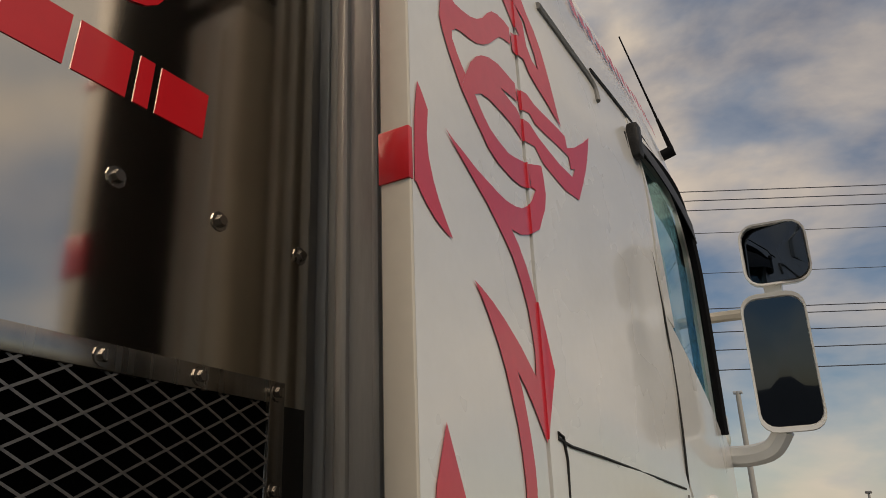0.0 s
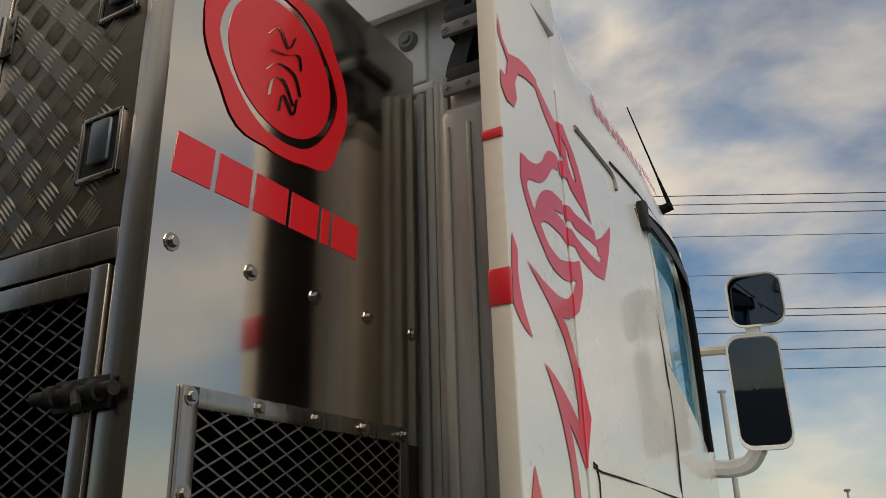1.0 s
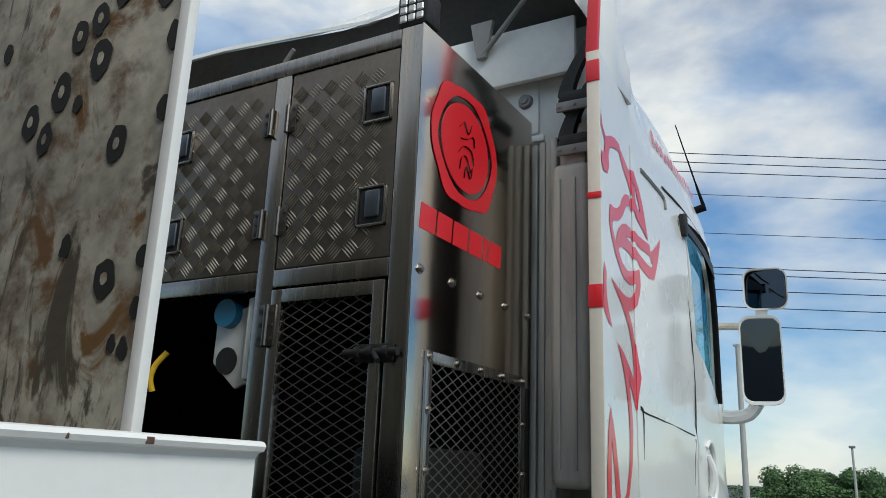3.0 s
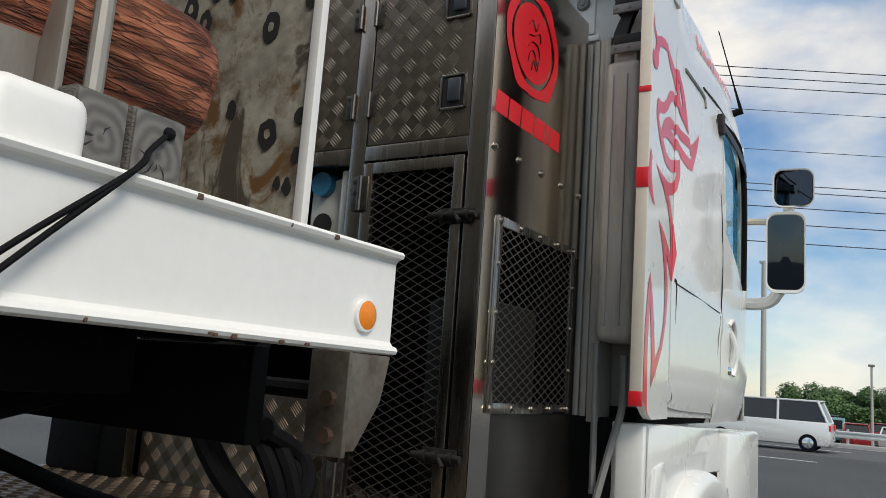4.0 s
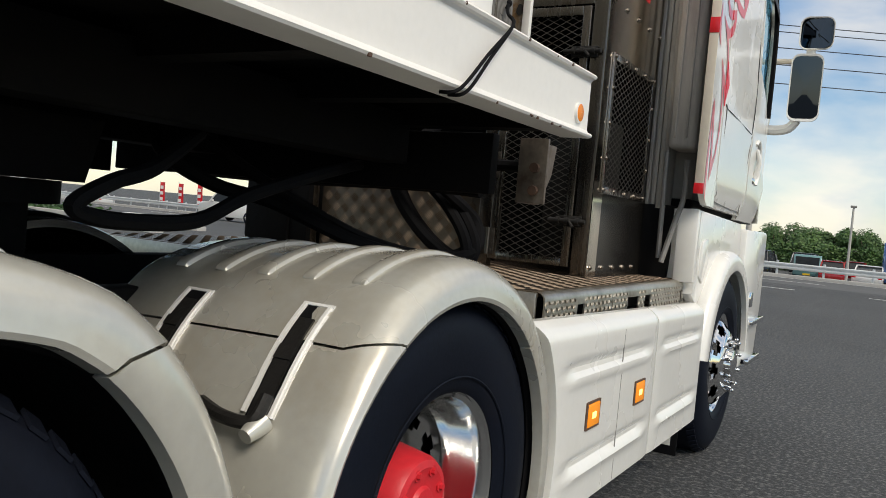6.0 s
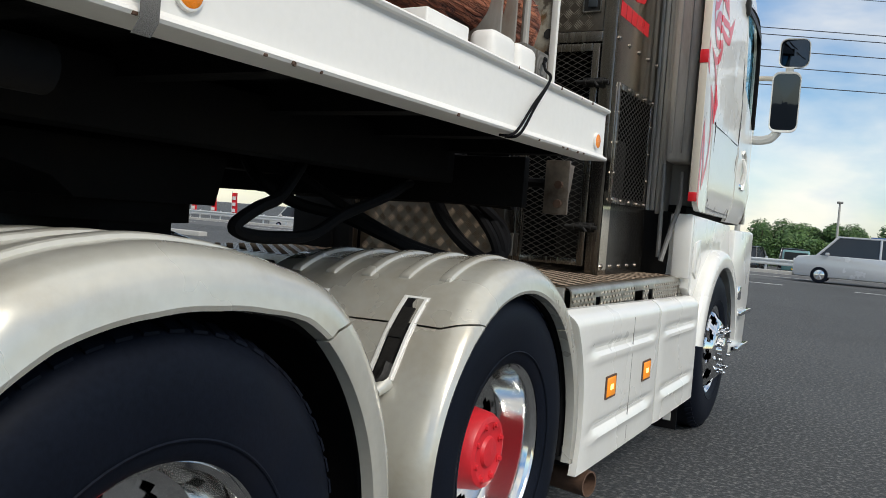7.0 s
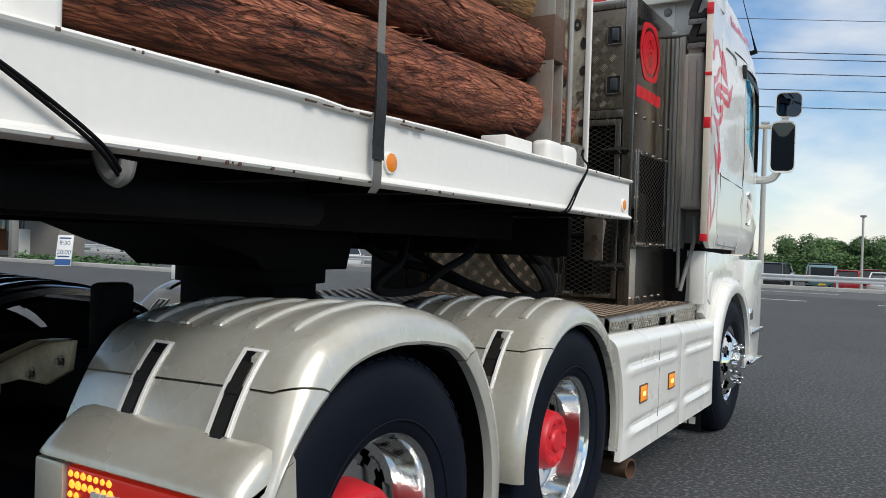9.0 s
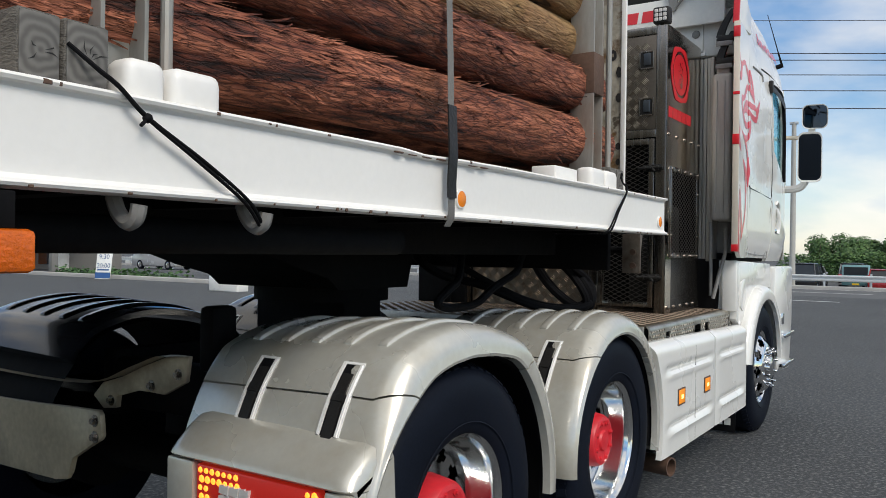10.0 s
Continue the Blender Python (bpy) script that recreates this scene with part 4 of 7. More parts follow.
    flame([(0.822, 1.893), (0.79, 1.821), (0.765, 1.697), (0.761, 1.577), (0.76, 1.447), (0.829, 1.395), (0.817, 1.499), (0.812, 1.6), (0.818, 1.703), (0.828, 1.8), (0.855, 1.708), (0.88, 1.585), (0.879, 1.492), (0.96, 1.55), (1.06, 1.64), (1.115, 1.735), (1.13, 1.8), (1.134, 1.832), (1.086, 1.832), (1.083, 1.79), (1.07, 1.727), (1.02, 1.645), (0.94, 1.59), (0.918, 1.672), (0.88, 1.79)], 0.0021)
    flame([(0.756, 2.833), (0.78, 2.782), (0.819, 2.766), (0.891, 2.797), (0.951, 2.812), (1.019, 2.817), (1.043, 2.794), (1.014, 2.788), (0.944, 2.773), (0.877, 2.749), (0.853, 2.711), (0.859, 2.674), (0.837, 2.642), (0.788, 2.633), (0.756, 2.654), (0.756, 2.692), (0.756, 2.693), (0.791, 2.692), (0.81, 2.744), (0.778, 2.766), (0.756, 2.781)], 0.0024)
    flame([(1.014, 2.788), (1.045, 2.804), (1.106, 2.789), (1.178, 2.773), (1.241, 2.728), (1.255, 2.661), (1.289, 2.621), (1.254, 2.621), (1.214, 2.689), (1.145, 2.724), (1.077, 2.748)], 0.0018)


build_flames()


def build_roof_script():
    """Unreadable red script on the fairing: plain bars."""
    random.seed(5)
    y = 1.86
    while y < 2.72:
        w = random.uniform(0.035, 0.06)
        h = 0.10 if y < 1.9 else random.uniform(0.045, 0.07)
        bm = bmesh.new()
        z0 = 3.17
        loft(bm, [[(side_x(yy, z) + 0.004, yy + (z - z0) * 0.25, z) for yy in (y, y + w * 0.8)] for z in (z0, z0 + h / 2, z0 + h)])
        bmesh.ops.transform(bm, matrix=CAB, verts=bm.verts)
        part("script_bar", bm, STICK, truck)
        y += w + 0.012


build_roof_script()


# ---- wheels ----
def wheel_meshes():
    random.seed(3)
    R, W = 0.515, 0.29
    bm = bmesh.new()
    lathe(bm, [(0.0, 0.285), (0.012, 0.30), (0.02, 0.34), (0.022, 0.40), (0.018, 0.44), (0.008, 0.470), (-0.012, 0.497), (-0.035, 0.510), (-0.06, R), (-0.145, R + 0.003),
               (-W + 0.06, R), (-W + 0.02, 0.50), (-W, 0.44), (-W, 0.36), (-W + 0.01, 0.285)], 72)
    lathe(bm, [(0.0205, 0.322), (0.0222, 0.325), (0.0205, 0.328)], 72)
    for k in range(60):     # shoulder blocks
        a = 2 * math.pi * k / 60
        c, s = math.cos(a), math.sin(a)
        u = Vector((0, c, s)); t = Vector((0, -s, c))
        p = [Vector((x, 0, 0)) + u * r + t * w for x, r, w in ((-0.012, 0.499, -0.016), (-0.012, 0.499, 0.016), (-0.05, 0.516, 0.016), (-0.05, 0.516, -0.016))]
        q = [v + u * 0.006 for v in p]
        vv = [bm.verts.new(v) for v in p + q]
        for f in ((4, 5, 6, 7), (0, 1, 5, 4), (1, 2, 6, 5), (2, 3, 7, 6), (3, 0, 4, 7)):
            bm.faces.new([vv[i] for i in f])
    tyre = mesh_of(bm, TYRE)
    # rear rim: deep polished dish
    N = 60
    def hole(i, k):
        j = k % 6
        return (i == 9 and j in (0, 1)) or (i == 10 and j in (5, 0, 1, 2)) or (i == 11 and j in (0, 1))
    bm = bmesh.new()
    lathe(bm, [(-0.02, 0.270), (-0.004, 0.290), (0.006, 0.302), (0.004, 0.296), (-0.006, 0.284), (-0.02, 0.276), (-0.05, 0.268), (-0.11, 0.262), (-0.135, 0.248),
               (-0.145, 0.225), (-0.147, 0.210), (-0.147, 0.185), (-0.147, 0.172), (-0.150, 0.10)], N, hole)
    lathe(bm, [(-0.163, 0.245), (-0.163, 0.10)], N)
    rim = mesh_of(bm, ALLOY)
    bm = bmesh.new()
    lathe(bm, [(-0.147, 0.135), (-0.10, 0.128), (-0.06, 0.122), (-0.045, 0.112), (-0.040, 0.095), (-0.046, 0.075), (-0.046, 0.05), (-0.036, 0.044), (-0.032, 0.0005)], 40)
    for k in range(8):
        a = 2 * math.pi * k / 8
        bolt(bm, (-0.043, 0.088 * math.cos(a), 0.088 * math.sin(a)), (1, 0, 0), 0.010, 0.010)
    hub = mesh_of(bm, REDHUB)
    # front wheel: convex chrome disc with long nut caps
    def hole2(i, k):
        j = k % 6
        return (i == 5 and j in (0, 1)) or (i == 6 and j in (5, 0, 1, 2)) or (i == 7 and j in (0, 1))
    bm = bmesh.new()
    lathe(bm, [(-0.02, 0.270), (0.006, 0.302), (0.0, 0.288), (-0.025, 0.270), (-0.02, 0.255), (0.0, 0.240), (0.012, 0.226), (0.030, 0.200), (0.040, 0.188), (0.052, 0.172), (0.058, 0.11), (0.060, 0.09)], N, hole2)
    lathe(bm, [(-0.04, 0.26), (-0.04, 0.05)], N)
    frim = mesh_of(bm, CHROME)
    bm = bmesh.new()
    for p in (Vector((0.050, 0, 0)),):
        cyl(bm, p, p + Vector((0.014, 0, 0)), 0.019, 0.016, n=12)
        cyl(bm, p + Vector((0.014, 0, 0)), p + Vector((0.034, 0, 0)), 0.010, 0.010, n=10)
        bmesh.ops.create_icosphere(bm, subdivisions=2, radius=0.0115, matrix=Matrix.Translation(p + Vector((0.042, 0, 0))))
    nuts = mesh_of(bm, CHROME)
    bm = bmesh.new()
    lathe(bm, [(0.055, 0.09), (0.085, 0.085), (0.095, 0.06), (0.098, 0.0005)], 32)
    fhub = mesh_of(bm, CHROME)
    return tyre, rim, hub, frim, nuts, fhub


def build_wheels():
    tyre, rim, hub, frim, nuts, fhub = wheel_meshes()
    for x, y, front, flip in ((-0.505, -1.46, 0, 0), (-0.50, -2.81, 0, 0), (-0.50, 1.70, 1, 0), (-2.895, -1.46, 0, 1), (-2.895, -2.84, 0, 1), (-2.90, 1.70, 1, 1)):
        w = new("wheel")
        w.parent = truck
        w.matrix_parent_inverse = WORLD_OF[truck].inverted()
        w.matrix_basis = pose(x, y, 0.512, 20 * (y < 0), 0, 180 if flip else 0)
        tagged(w, "truck wheel with chromed nut covers" if front else "truck wheel with polished deep-dish rim and red hub")
        for nm, me in ((("tyre", tyre), ("rim", frim), ("nut_cover", nuts), ("hub", fhub)) if front else (("tyre", tyre), ("rim", rim), ("hub", hub))):
            for k in range(10 if nm == "nut_cover" else 1):
                o = new(nm, me)
                o.parent = w
                if nm == "nut_cover":
                    a = 2 * math.pi * (k + .5) / 10
                    o.location = (0, 0.145 * math.cos(a), 0.145 * math.sin(a))
    for y in (-1.46, -2.84, 1.70):
        bm = bmesh.new()
        cyl(bm, (-2.5, y, 0.512), (-0.85, y, 0.512), 0.09, n=14)
        for x in (-0.86, -2.54):
            cyl(bm, (x - 0.10, y, 0.512), (x + 0.16, y, 0.512), 0.20, n=20)
        part("axle", bm, DARK, truck)


build_wheels()


# ---- fenders ----
DRAWN = {1: ((30, -0.088), (39, -0.088), (49, -0.078), (63, -0.038), (78, -0.012), (95, 0.0), (117, 0.0), (123, 0.020), (139, 0.073), (150, 0.098), (185, 0.11)),
         2: ((50, 0.0), (85, 0.016), (115, 0.042), (121, 0.056), (142, 0.088), (185, 0.10))}


def squash(deg, which=0):
    """How far the guard draws in towards its rear end."""
    knots = DRAWN.get(which, ((0, 0.0),))
    last = knots[0]
    for a, v in knots[1:]:
        if deg <= knots[0][0]:
            return knots[0][1]
        if deg < a:
            return last[1] + (v - last[1]) * (deg - last[0]) / (a - last[0])
        last = (a, v)
    return last[1]


def arch(name, cy, cz, r_full, x_in, x_out, a0, a1, shoulder, lip, m, n=36, parent=truck, label="", which=0, skew0=0.0, skew1=0.0, crown=0.026):
    """A mudguard: a curved top, a rounded shoulder and a face that stops at the wheel opening. Angles in degrees from +y upwards;
    the skews turn the ends of the shoulder and face, so that a joint runs level round them."""
    bm = bmesh.new()
    s = 1 if x_out > x_in else -1
    rows = []
    for i in range(n + 1):
        t = i / n
        deg = a0 + (a1 - a0) * t
        sq = squash(deg, which)
        r, lp = r_full - sq, lip - 0.75 * max(0.0, sq) - 0.14 * min(0.0, sq)
        prof = [(x_in, r - 0.03 - crown, 0), (x_in, r - 0.004 - crown, 0), (x_in + s * 0.01, r - crown, 0)]
        prof.append((x_out - s * shoulder * 2.2, r + 0.004, 0))
        for k in range(7):
            b = radians(90 * k / 6)
            prof.append((x_out - s * shoulder + s * shoulder * math.sin(b), r + 0.004 - shoulder * 0.9 * (1 - math.cos(b)) * lp / lip, k / 6))
        prof += [(x_out + s * 0.004, r - lp + 0.01, 1.1), (x_out, r - lp, 1.15), (x_out - s * 0.03, r - lp - 0.004, 1.15), (x_out - s * 0.034, r - lp + 0.01, 1.1)]
        prof += [(x_out - s * 0.05, r - 0.05 * lp / lip, 0.6), (x_out - s * 0.12, r - 0.040, 0)]
        row = []
        for x, q, w in prof:
            a = radians(deg + w * (skew0 * (1 - t) ** 2 + skew1 * t ** 2))
            row.append((x, cy + math.cos(a) * q, cz + math.sin(a) * q))
        rows.append(row)
    g = loft(bm, rows, True)
    bm.faces.new(g[0][::-1]); bm.faces.new(g[-1])
    return part(name, bm, m, parent, label)


def rib(parent, cy, cz, r, x, a0, a1, m, which=0, w=0.044, h=0.011, n=36):
    bm = bmesh.new()
    rows = []
    for i in range(n + 1):
        t = i / n
        t = t * t * (3 - 2 * t)
        deg = a0 + (a1 - a0) * t
        a = radians(deg)
        e = min(1, min(t, 1 - t) * 26)
        e = math.sqrt(max(0.0, 1 - (1 - e) ** 2))
        rr = r - squash(deg, which) - 0.026 * max(0.0, abs(x + 1.7) * -1 + 1.055) / 0.655
        rows.append([(x + k * w / 2 * (0.86 + 0.14 * e), cy + math.cos(a) * (rr + q), cz + math.sin(a) * (rr + q))
                     for k, q in ((-1, -0.002), (-0.80, h * 0.75 * e), (-0.6, h * e), (0.6, h * e), (0.80, h * 0.75 * e), (1, -0.002))])
    loft(bm, rows)
    part("rib", bm, m, parent)


def strap_catch(parent, cy, cz, r, x, a0, a1, which):
    """A black rubber latch strap in a white-rimmed slot of the mudguard."""
    r -= 0.026 * max(0.0, 1.055 - abs(x + 1.7)) / 0.655
    def band(bm, xa, xb, ra, rb, aa, ab, n=8):
        rows = []
        for i in range(n + 1):
            deg = aa + (ab - aa) * i / n
            a, sq = radians(deg), squash(deg, which)
            rows.append([(px, cy + math.cos(a) * (q - sq), cz + math.sin(a) * (q - sq)) for px, q in ((xa, ra), (xa, rb), (xb, rb), (xb, ra))])
        g = loft(bm, rows, True)
        bm.faces.new(g[0][::-1]); bm.faces.new(g[-1])
    bm = bmesh.new()
    for sx in (-1, 1):
        band(bm, x + sx * 0.034 - 0.004, x + sx * 0.034 + 0.004, r, r + 0.010, a0, a1)
        band(bm, x + sx * 0.040 - 0.004, x + sx * 0.040 + 0.004, r, r + 0.005, a0, a1)
    band(bm, x - 0.043, x + 0.043, r, r + 0.006, a0 - 0.7, a0)
    rim = part("catch_rim", bm, RIM, parent, "glossy white slot rim of the latch strap")
    bm = bmesh.new()
    band(bm, x - 0.0285, x + 0.0285, r - 0.004, r + 0.004, a0, a1 + 1)
    slot = part("slot", bm, BLACK, rim)
    bm = bmesh.new()
    band(bm, x - 0.019, x + 0.019, r + 0.004, r + 0.010, a0 + (a1 - a0) * 0.15, a1 + 2)
    band(bm, x - 0.022, x + 0.022, r + 0.004, r + 0.014, a0 + (a1 - a0) * 0.42, a0 + (a1 - a0) * 0.54)
    part("latch_strap", bm, SLEEVE, slot)


def build_fenders():
    for which, cy, R, lip in ((2, -1.47, 0.628, 0.106), (1, -2.84, 0.648, 0.104)):
        for flip in (0, 1):
            X = (lambda v: -3.4 - v) if flip else (lambda v: v)
            # the far guards get the shaded copy: shade put into the colour
            m = PEARL_SHADE if flip else PEARL
            xo, xi = X(-0.458), X(-1.30)
            top = arch("mudguard_top", cy, 0.505, R, xi, xo, 46 if which == 2 else 40, 130, 0.085, lip, m, label="far ribbed mudguard top, coloured black for shade" if flip else "pearl-white ribbed mudguard top", which=which, skew0=0 if which == 2 else 8, skew1=-8)
            for x in (-0.615, -0.755, -0.895, -1.035, -1.175):
                rib(top, cy, 0.505, R + 0.003, X(x), 60, 113, m, which)
            # added near-black sheet below the guard, standing in for the arch's shade
            bm = bmesh.new()
            sg = 1 if xo > xi else -1
            rows = []
            for i in range(31):
                deg = -12 + 190 * i / 30
                a, q1 = radians(deg), max(0.512, R - 0.078 - squash(deg, which) * (0.6 if squash(deg, which) > 0 else 1.0))
                q2 = max(0.508, R - lip - 0.002 - squash(deg, which) * (0.25 if squash(deg, which) > 0 else 1.0))
                rows.append([(x, cy + math.cos(a) * q, 0.505 + math.sin(a) * q) for x, q in ((xi + sg * 0.004, q1), (xo - sg * 0.125, q1), (xo - sg * 0.052, q2), (xo - sg * 0.038, q2 + 0.010))])
            loft(bm, rows)
            part("arch_shade_sheet", bm, DARK, top)
            if flip and cy < -2:
                continue
            arch("mudguard_rear", cy, 0.505, R - 0.002, xi, xo, 130.5, 185 if cy > -2 else 172, 0.085, lip, m, n=18, label="far mudguard rear piece, coloured black for shade" if flip else "pearl-white mudguard rear piece", which=which, skew0=-8)
            arch("mudguard_front", cy, 0.505, R - 0.002, xi if cy > -2 else X(-1.0), xo, -14 if cy > -2 else -4, 45.4 if which == 2 else 39.5, 0.085, lip, m, n=18, which=which, skew1=0 if which == 2 else 8)
            for x in (-0.665, -1.03):
                strap_catch(top, cy, 0.505, R, X(x), 121, 148 if which == 2 and x > -0.8 else 142, which)
    # rubber strut and white stop below the strap of the leading mudguard
    bm = bmesh.new()
    tube(bm, [(-0.64, -1.93, 0.835), (-0.645, -1.962, 0.79), (-0.72, -1.965, 0.785), (-0.82, -1.93, 0.79)], 0.014)
    part("strap_strut", bm, SLEEVE, truck)
    bm = bmesh.new()
    cyl(bm, (-0.64, -1.94, 0.785), (-0.64, -1.985, 0.765), 0.026, 0.016, n=14)
    part("strap_stop", bm, PEARL, truck)
    # front mudguard and the panels round it
    arch("front_mudguard", 1.70, 0.51, 0.645, -0.95, -0.448, 2, 172, 0.06, 0.105, WHITE, label="white front wheel arch")
    bm = bmesh.new()
    prism(bm, [(0.985, 0.93), (1.03, 1.12), (1.02, 1.36), (2.14, 1.33), (2.19, 1.12), (1.70, 1.15), (1.36, 1.08), (1.13, 0.86)], "x", -0.80, -0.525, 0.012)
    part("arch_panel", bm, WHITE, truck)
    bm = bmesh.new()
    prism(bm, [(1.08, 1.02), (1.10, 1.20), (1.22, 1.22), (1.25, 1.08), (1.16, 0.98)], "x", -0.535, -0.515, 0.008)
    box(bm, -0.62, -0.515, 0.94, 0.985, 0.99, 1.36, 0.012)
    part("arch_panel", bm, WHITE, truck)
    bm = bmesh.new()
    prism(bm, [(2.30, 0.62), (2.37, 0.40), (2.92, 0.36), (3.02, 0.8), (3.02, 1.30), (2.25, 1.30), (2.22, 1.05), (2.32, 0.80)], "x", -0.90, -0.50, 0.02)
    step = part("step_panel", bm, WHITE, truck)
    for z in (0.42, 0.68):
        bm = bmesh.new()
        box(bm, -0.54, -0.445, 2.42, 2.86, z, z + 0.035, 0.008)
        part("step", bm, CHROME, step)
    bm = bmesh.new()
    box(bm, -0.505, -0.46, 2.36, 2.44, 0.80, 0.90, 0.008)
    part("side_marker", bm, CHROME, step)
    bm = bmesh.new()
    box(bm, -0.95, -0.55, 1.05, 2.35, 1.0, 1.3, 0.01)
    part("wheel_housing", bm, DARK, truck)
    # mud flap with pale unreadable marks
    bm = bmesh.new()
    box(bm, -0.92, -0.53, 1.02, 1.03, 0.10, 0.52, 0.003)
    flap = part("mud_flap", bm, BLACK, truck, "black mud flap with pale lettering marks")
    bm = bmesh.new()
    for k in range(5):
        prism(bm, [(-0.84 + k * 0.058, 0.15), (-0.795 + k * 0.058, 0.15), (-0.795 + k * 0.058, 0.20), (-0.84 + k * 0.058, 0.20)], "y", 1.017, 1.0205)
    part("flap_mark", bm, WHITE, flap)


build_fenders()


def build_skirt():
    # side skirt: pressed panels
    def panel(y0, y1, nm="skirt_panel"):
        bm = bmesh.new()
        rows = []
        nz, ny = 40, 16
        for i in range(nz + 1):
            t = i / nz
            z = 0.305 + (0.935 - 0.305) * t
            row = []
            for k in range(ny + 1):
                s = k / ny
                ya = y0 if y0 > -0.5 else -1.47 + math.sqrt(0.632 ** 2 - (z - 0.505) ** 2)
                y = ya + (y1 - ya) * s
                x = -0.458
                x -= 0.05 * max(0, (z - 0.87) / 0.065) ** 2.2
                e = min(s, 1 - s) * (y1 - ya)
                inner = min(1, max(0, (e - 0.085) / 0.03))
                for zc in (0.775, 0.455):
                    x -= 0.014 * inner * math.exp(-((z - zc) / 0.020) ** 4)
                    x += 0.008 * inner * math.exp(-((z - zc + 0.04) / 0.016) ** 2)
                x -= 0.004 * max(0, 1 - e / 0.012)
                row.append((x, y, z - 0.045 * (y + 0.98) / 2.0 * max(0, t - 0.5) * 2))
            rows.append(row)
        loft(bm, rows)
        thicken(bm, (-0.03, 0, 0))
        return part(nm, bm, WHITE, truck, "white pressed side skirt panel")
    p1, p3 = panel(-0.83, 0.19), panel(0.20, 1.04)
    bm = bmesh.new()
    tube(bm, [(-0.4590, -0.26, 0.31), (-0.4585, -0.262, 0.60), (-0.4590, -0.258, 0.865)], 0.0022, 6)
    part("panel_seam", bm, GREY, p1)
    for y, p in ((-0.545, p1), (-0.02, p1)):
        bm = bmesh.new()
        box(bm, -0.470, -0.449, y - 0.055, y + 0.055, 0.562, 0.640, 0.005)
        lamp = part("marker_lamp", bm, AMBER, p, "lit amber side marker lamp")
        bm = bmesh.new()
        for a in (-0.064, 0.056):
            box(bm, -0.470, -0.452, y + a, y + a + 0.008, 0.555, 0.647)
        for z in (0.554, 0.641):
            box(bm, -0.470, -0.4525, y - 0.056, y + 0.056, z, z + 0.007)
        part("lamp_bezel", bm, BROWN, lamp)
        bm = bmesh.new()
        box(bm, -0.455, -0.4475, y - 0.020, y + 0.020, 0.588, 0.612, 0.004)
        part("filament", bm, HOTAMB, lamp)
    bm = bmesh.new()
    box(bm, -0.80, -0.49, -0.9, 1.05, 0.34, 0.85, 0.02)
    part("fuel_tank", bm, DARK, truck)
    bm = bmesh.new()
    lathe(bm, [(0.0, 0.052), (0.0, 0.044), (-0.2, 0.044), (-0.2, 0.052), (0.0, 0.052)], 24)
    bmesh.ops.rotate(bm, verts=bm.verts, cent=(0, 0, 0), matrix=Matrix.Rotation(radians(-12), 3, "Z"))
    bmesh.ops.translate(bm, verts=bm.verts, vec=(-0.46, -0.70, 0.235))
    part("exhaust_pipe", bm, BROWN, truck, "rusty exhaust tailpipe")


build_skirt()


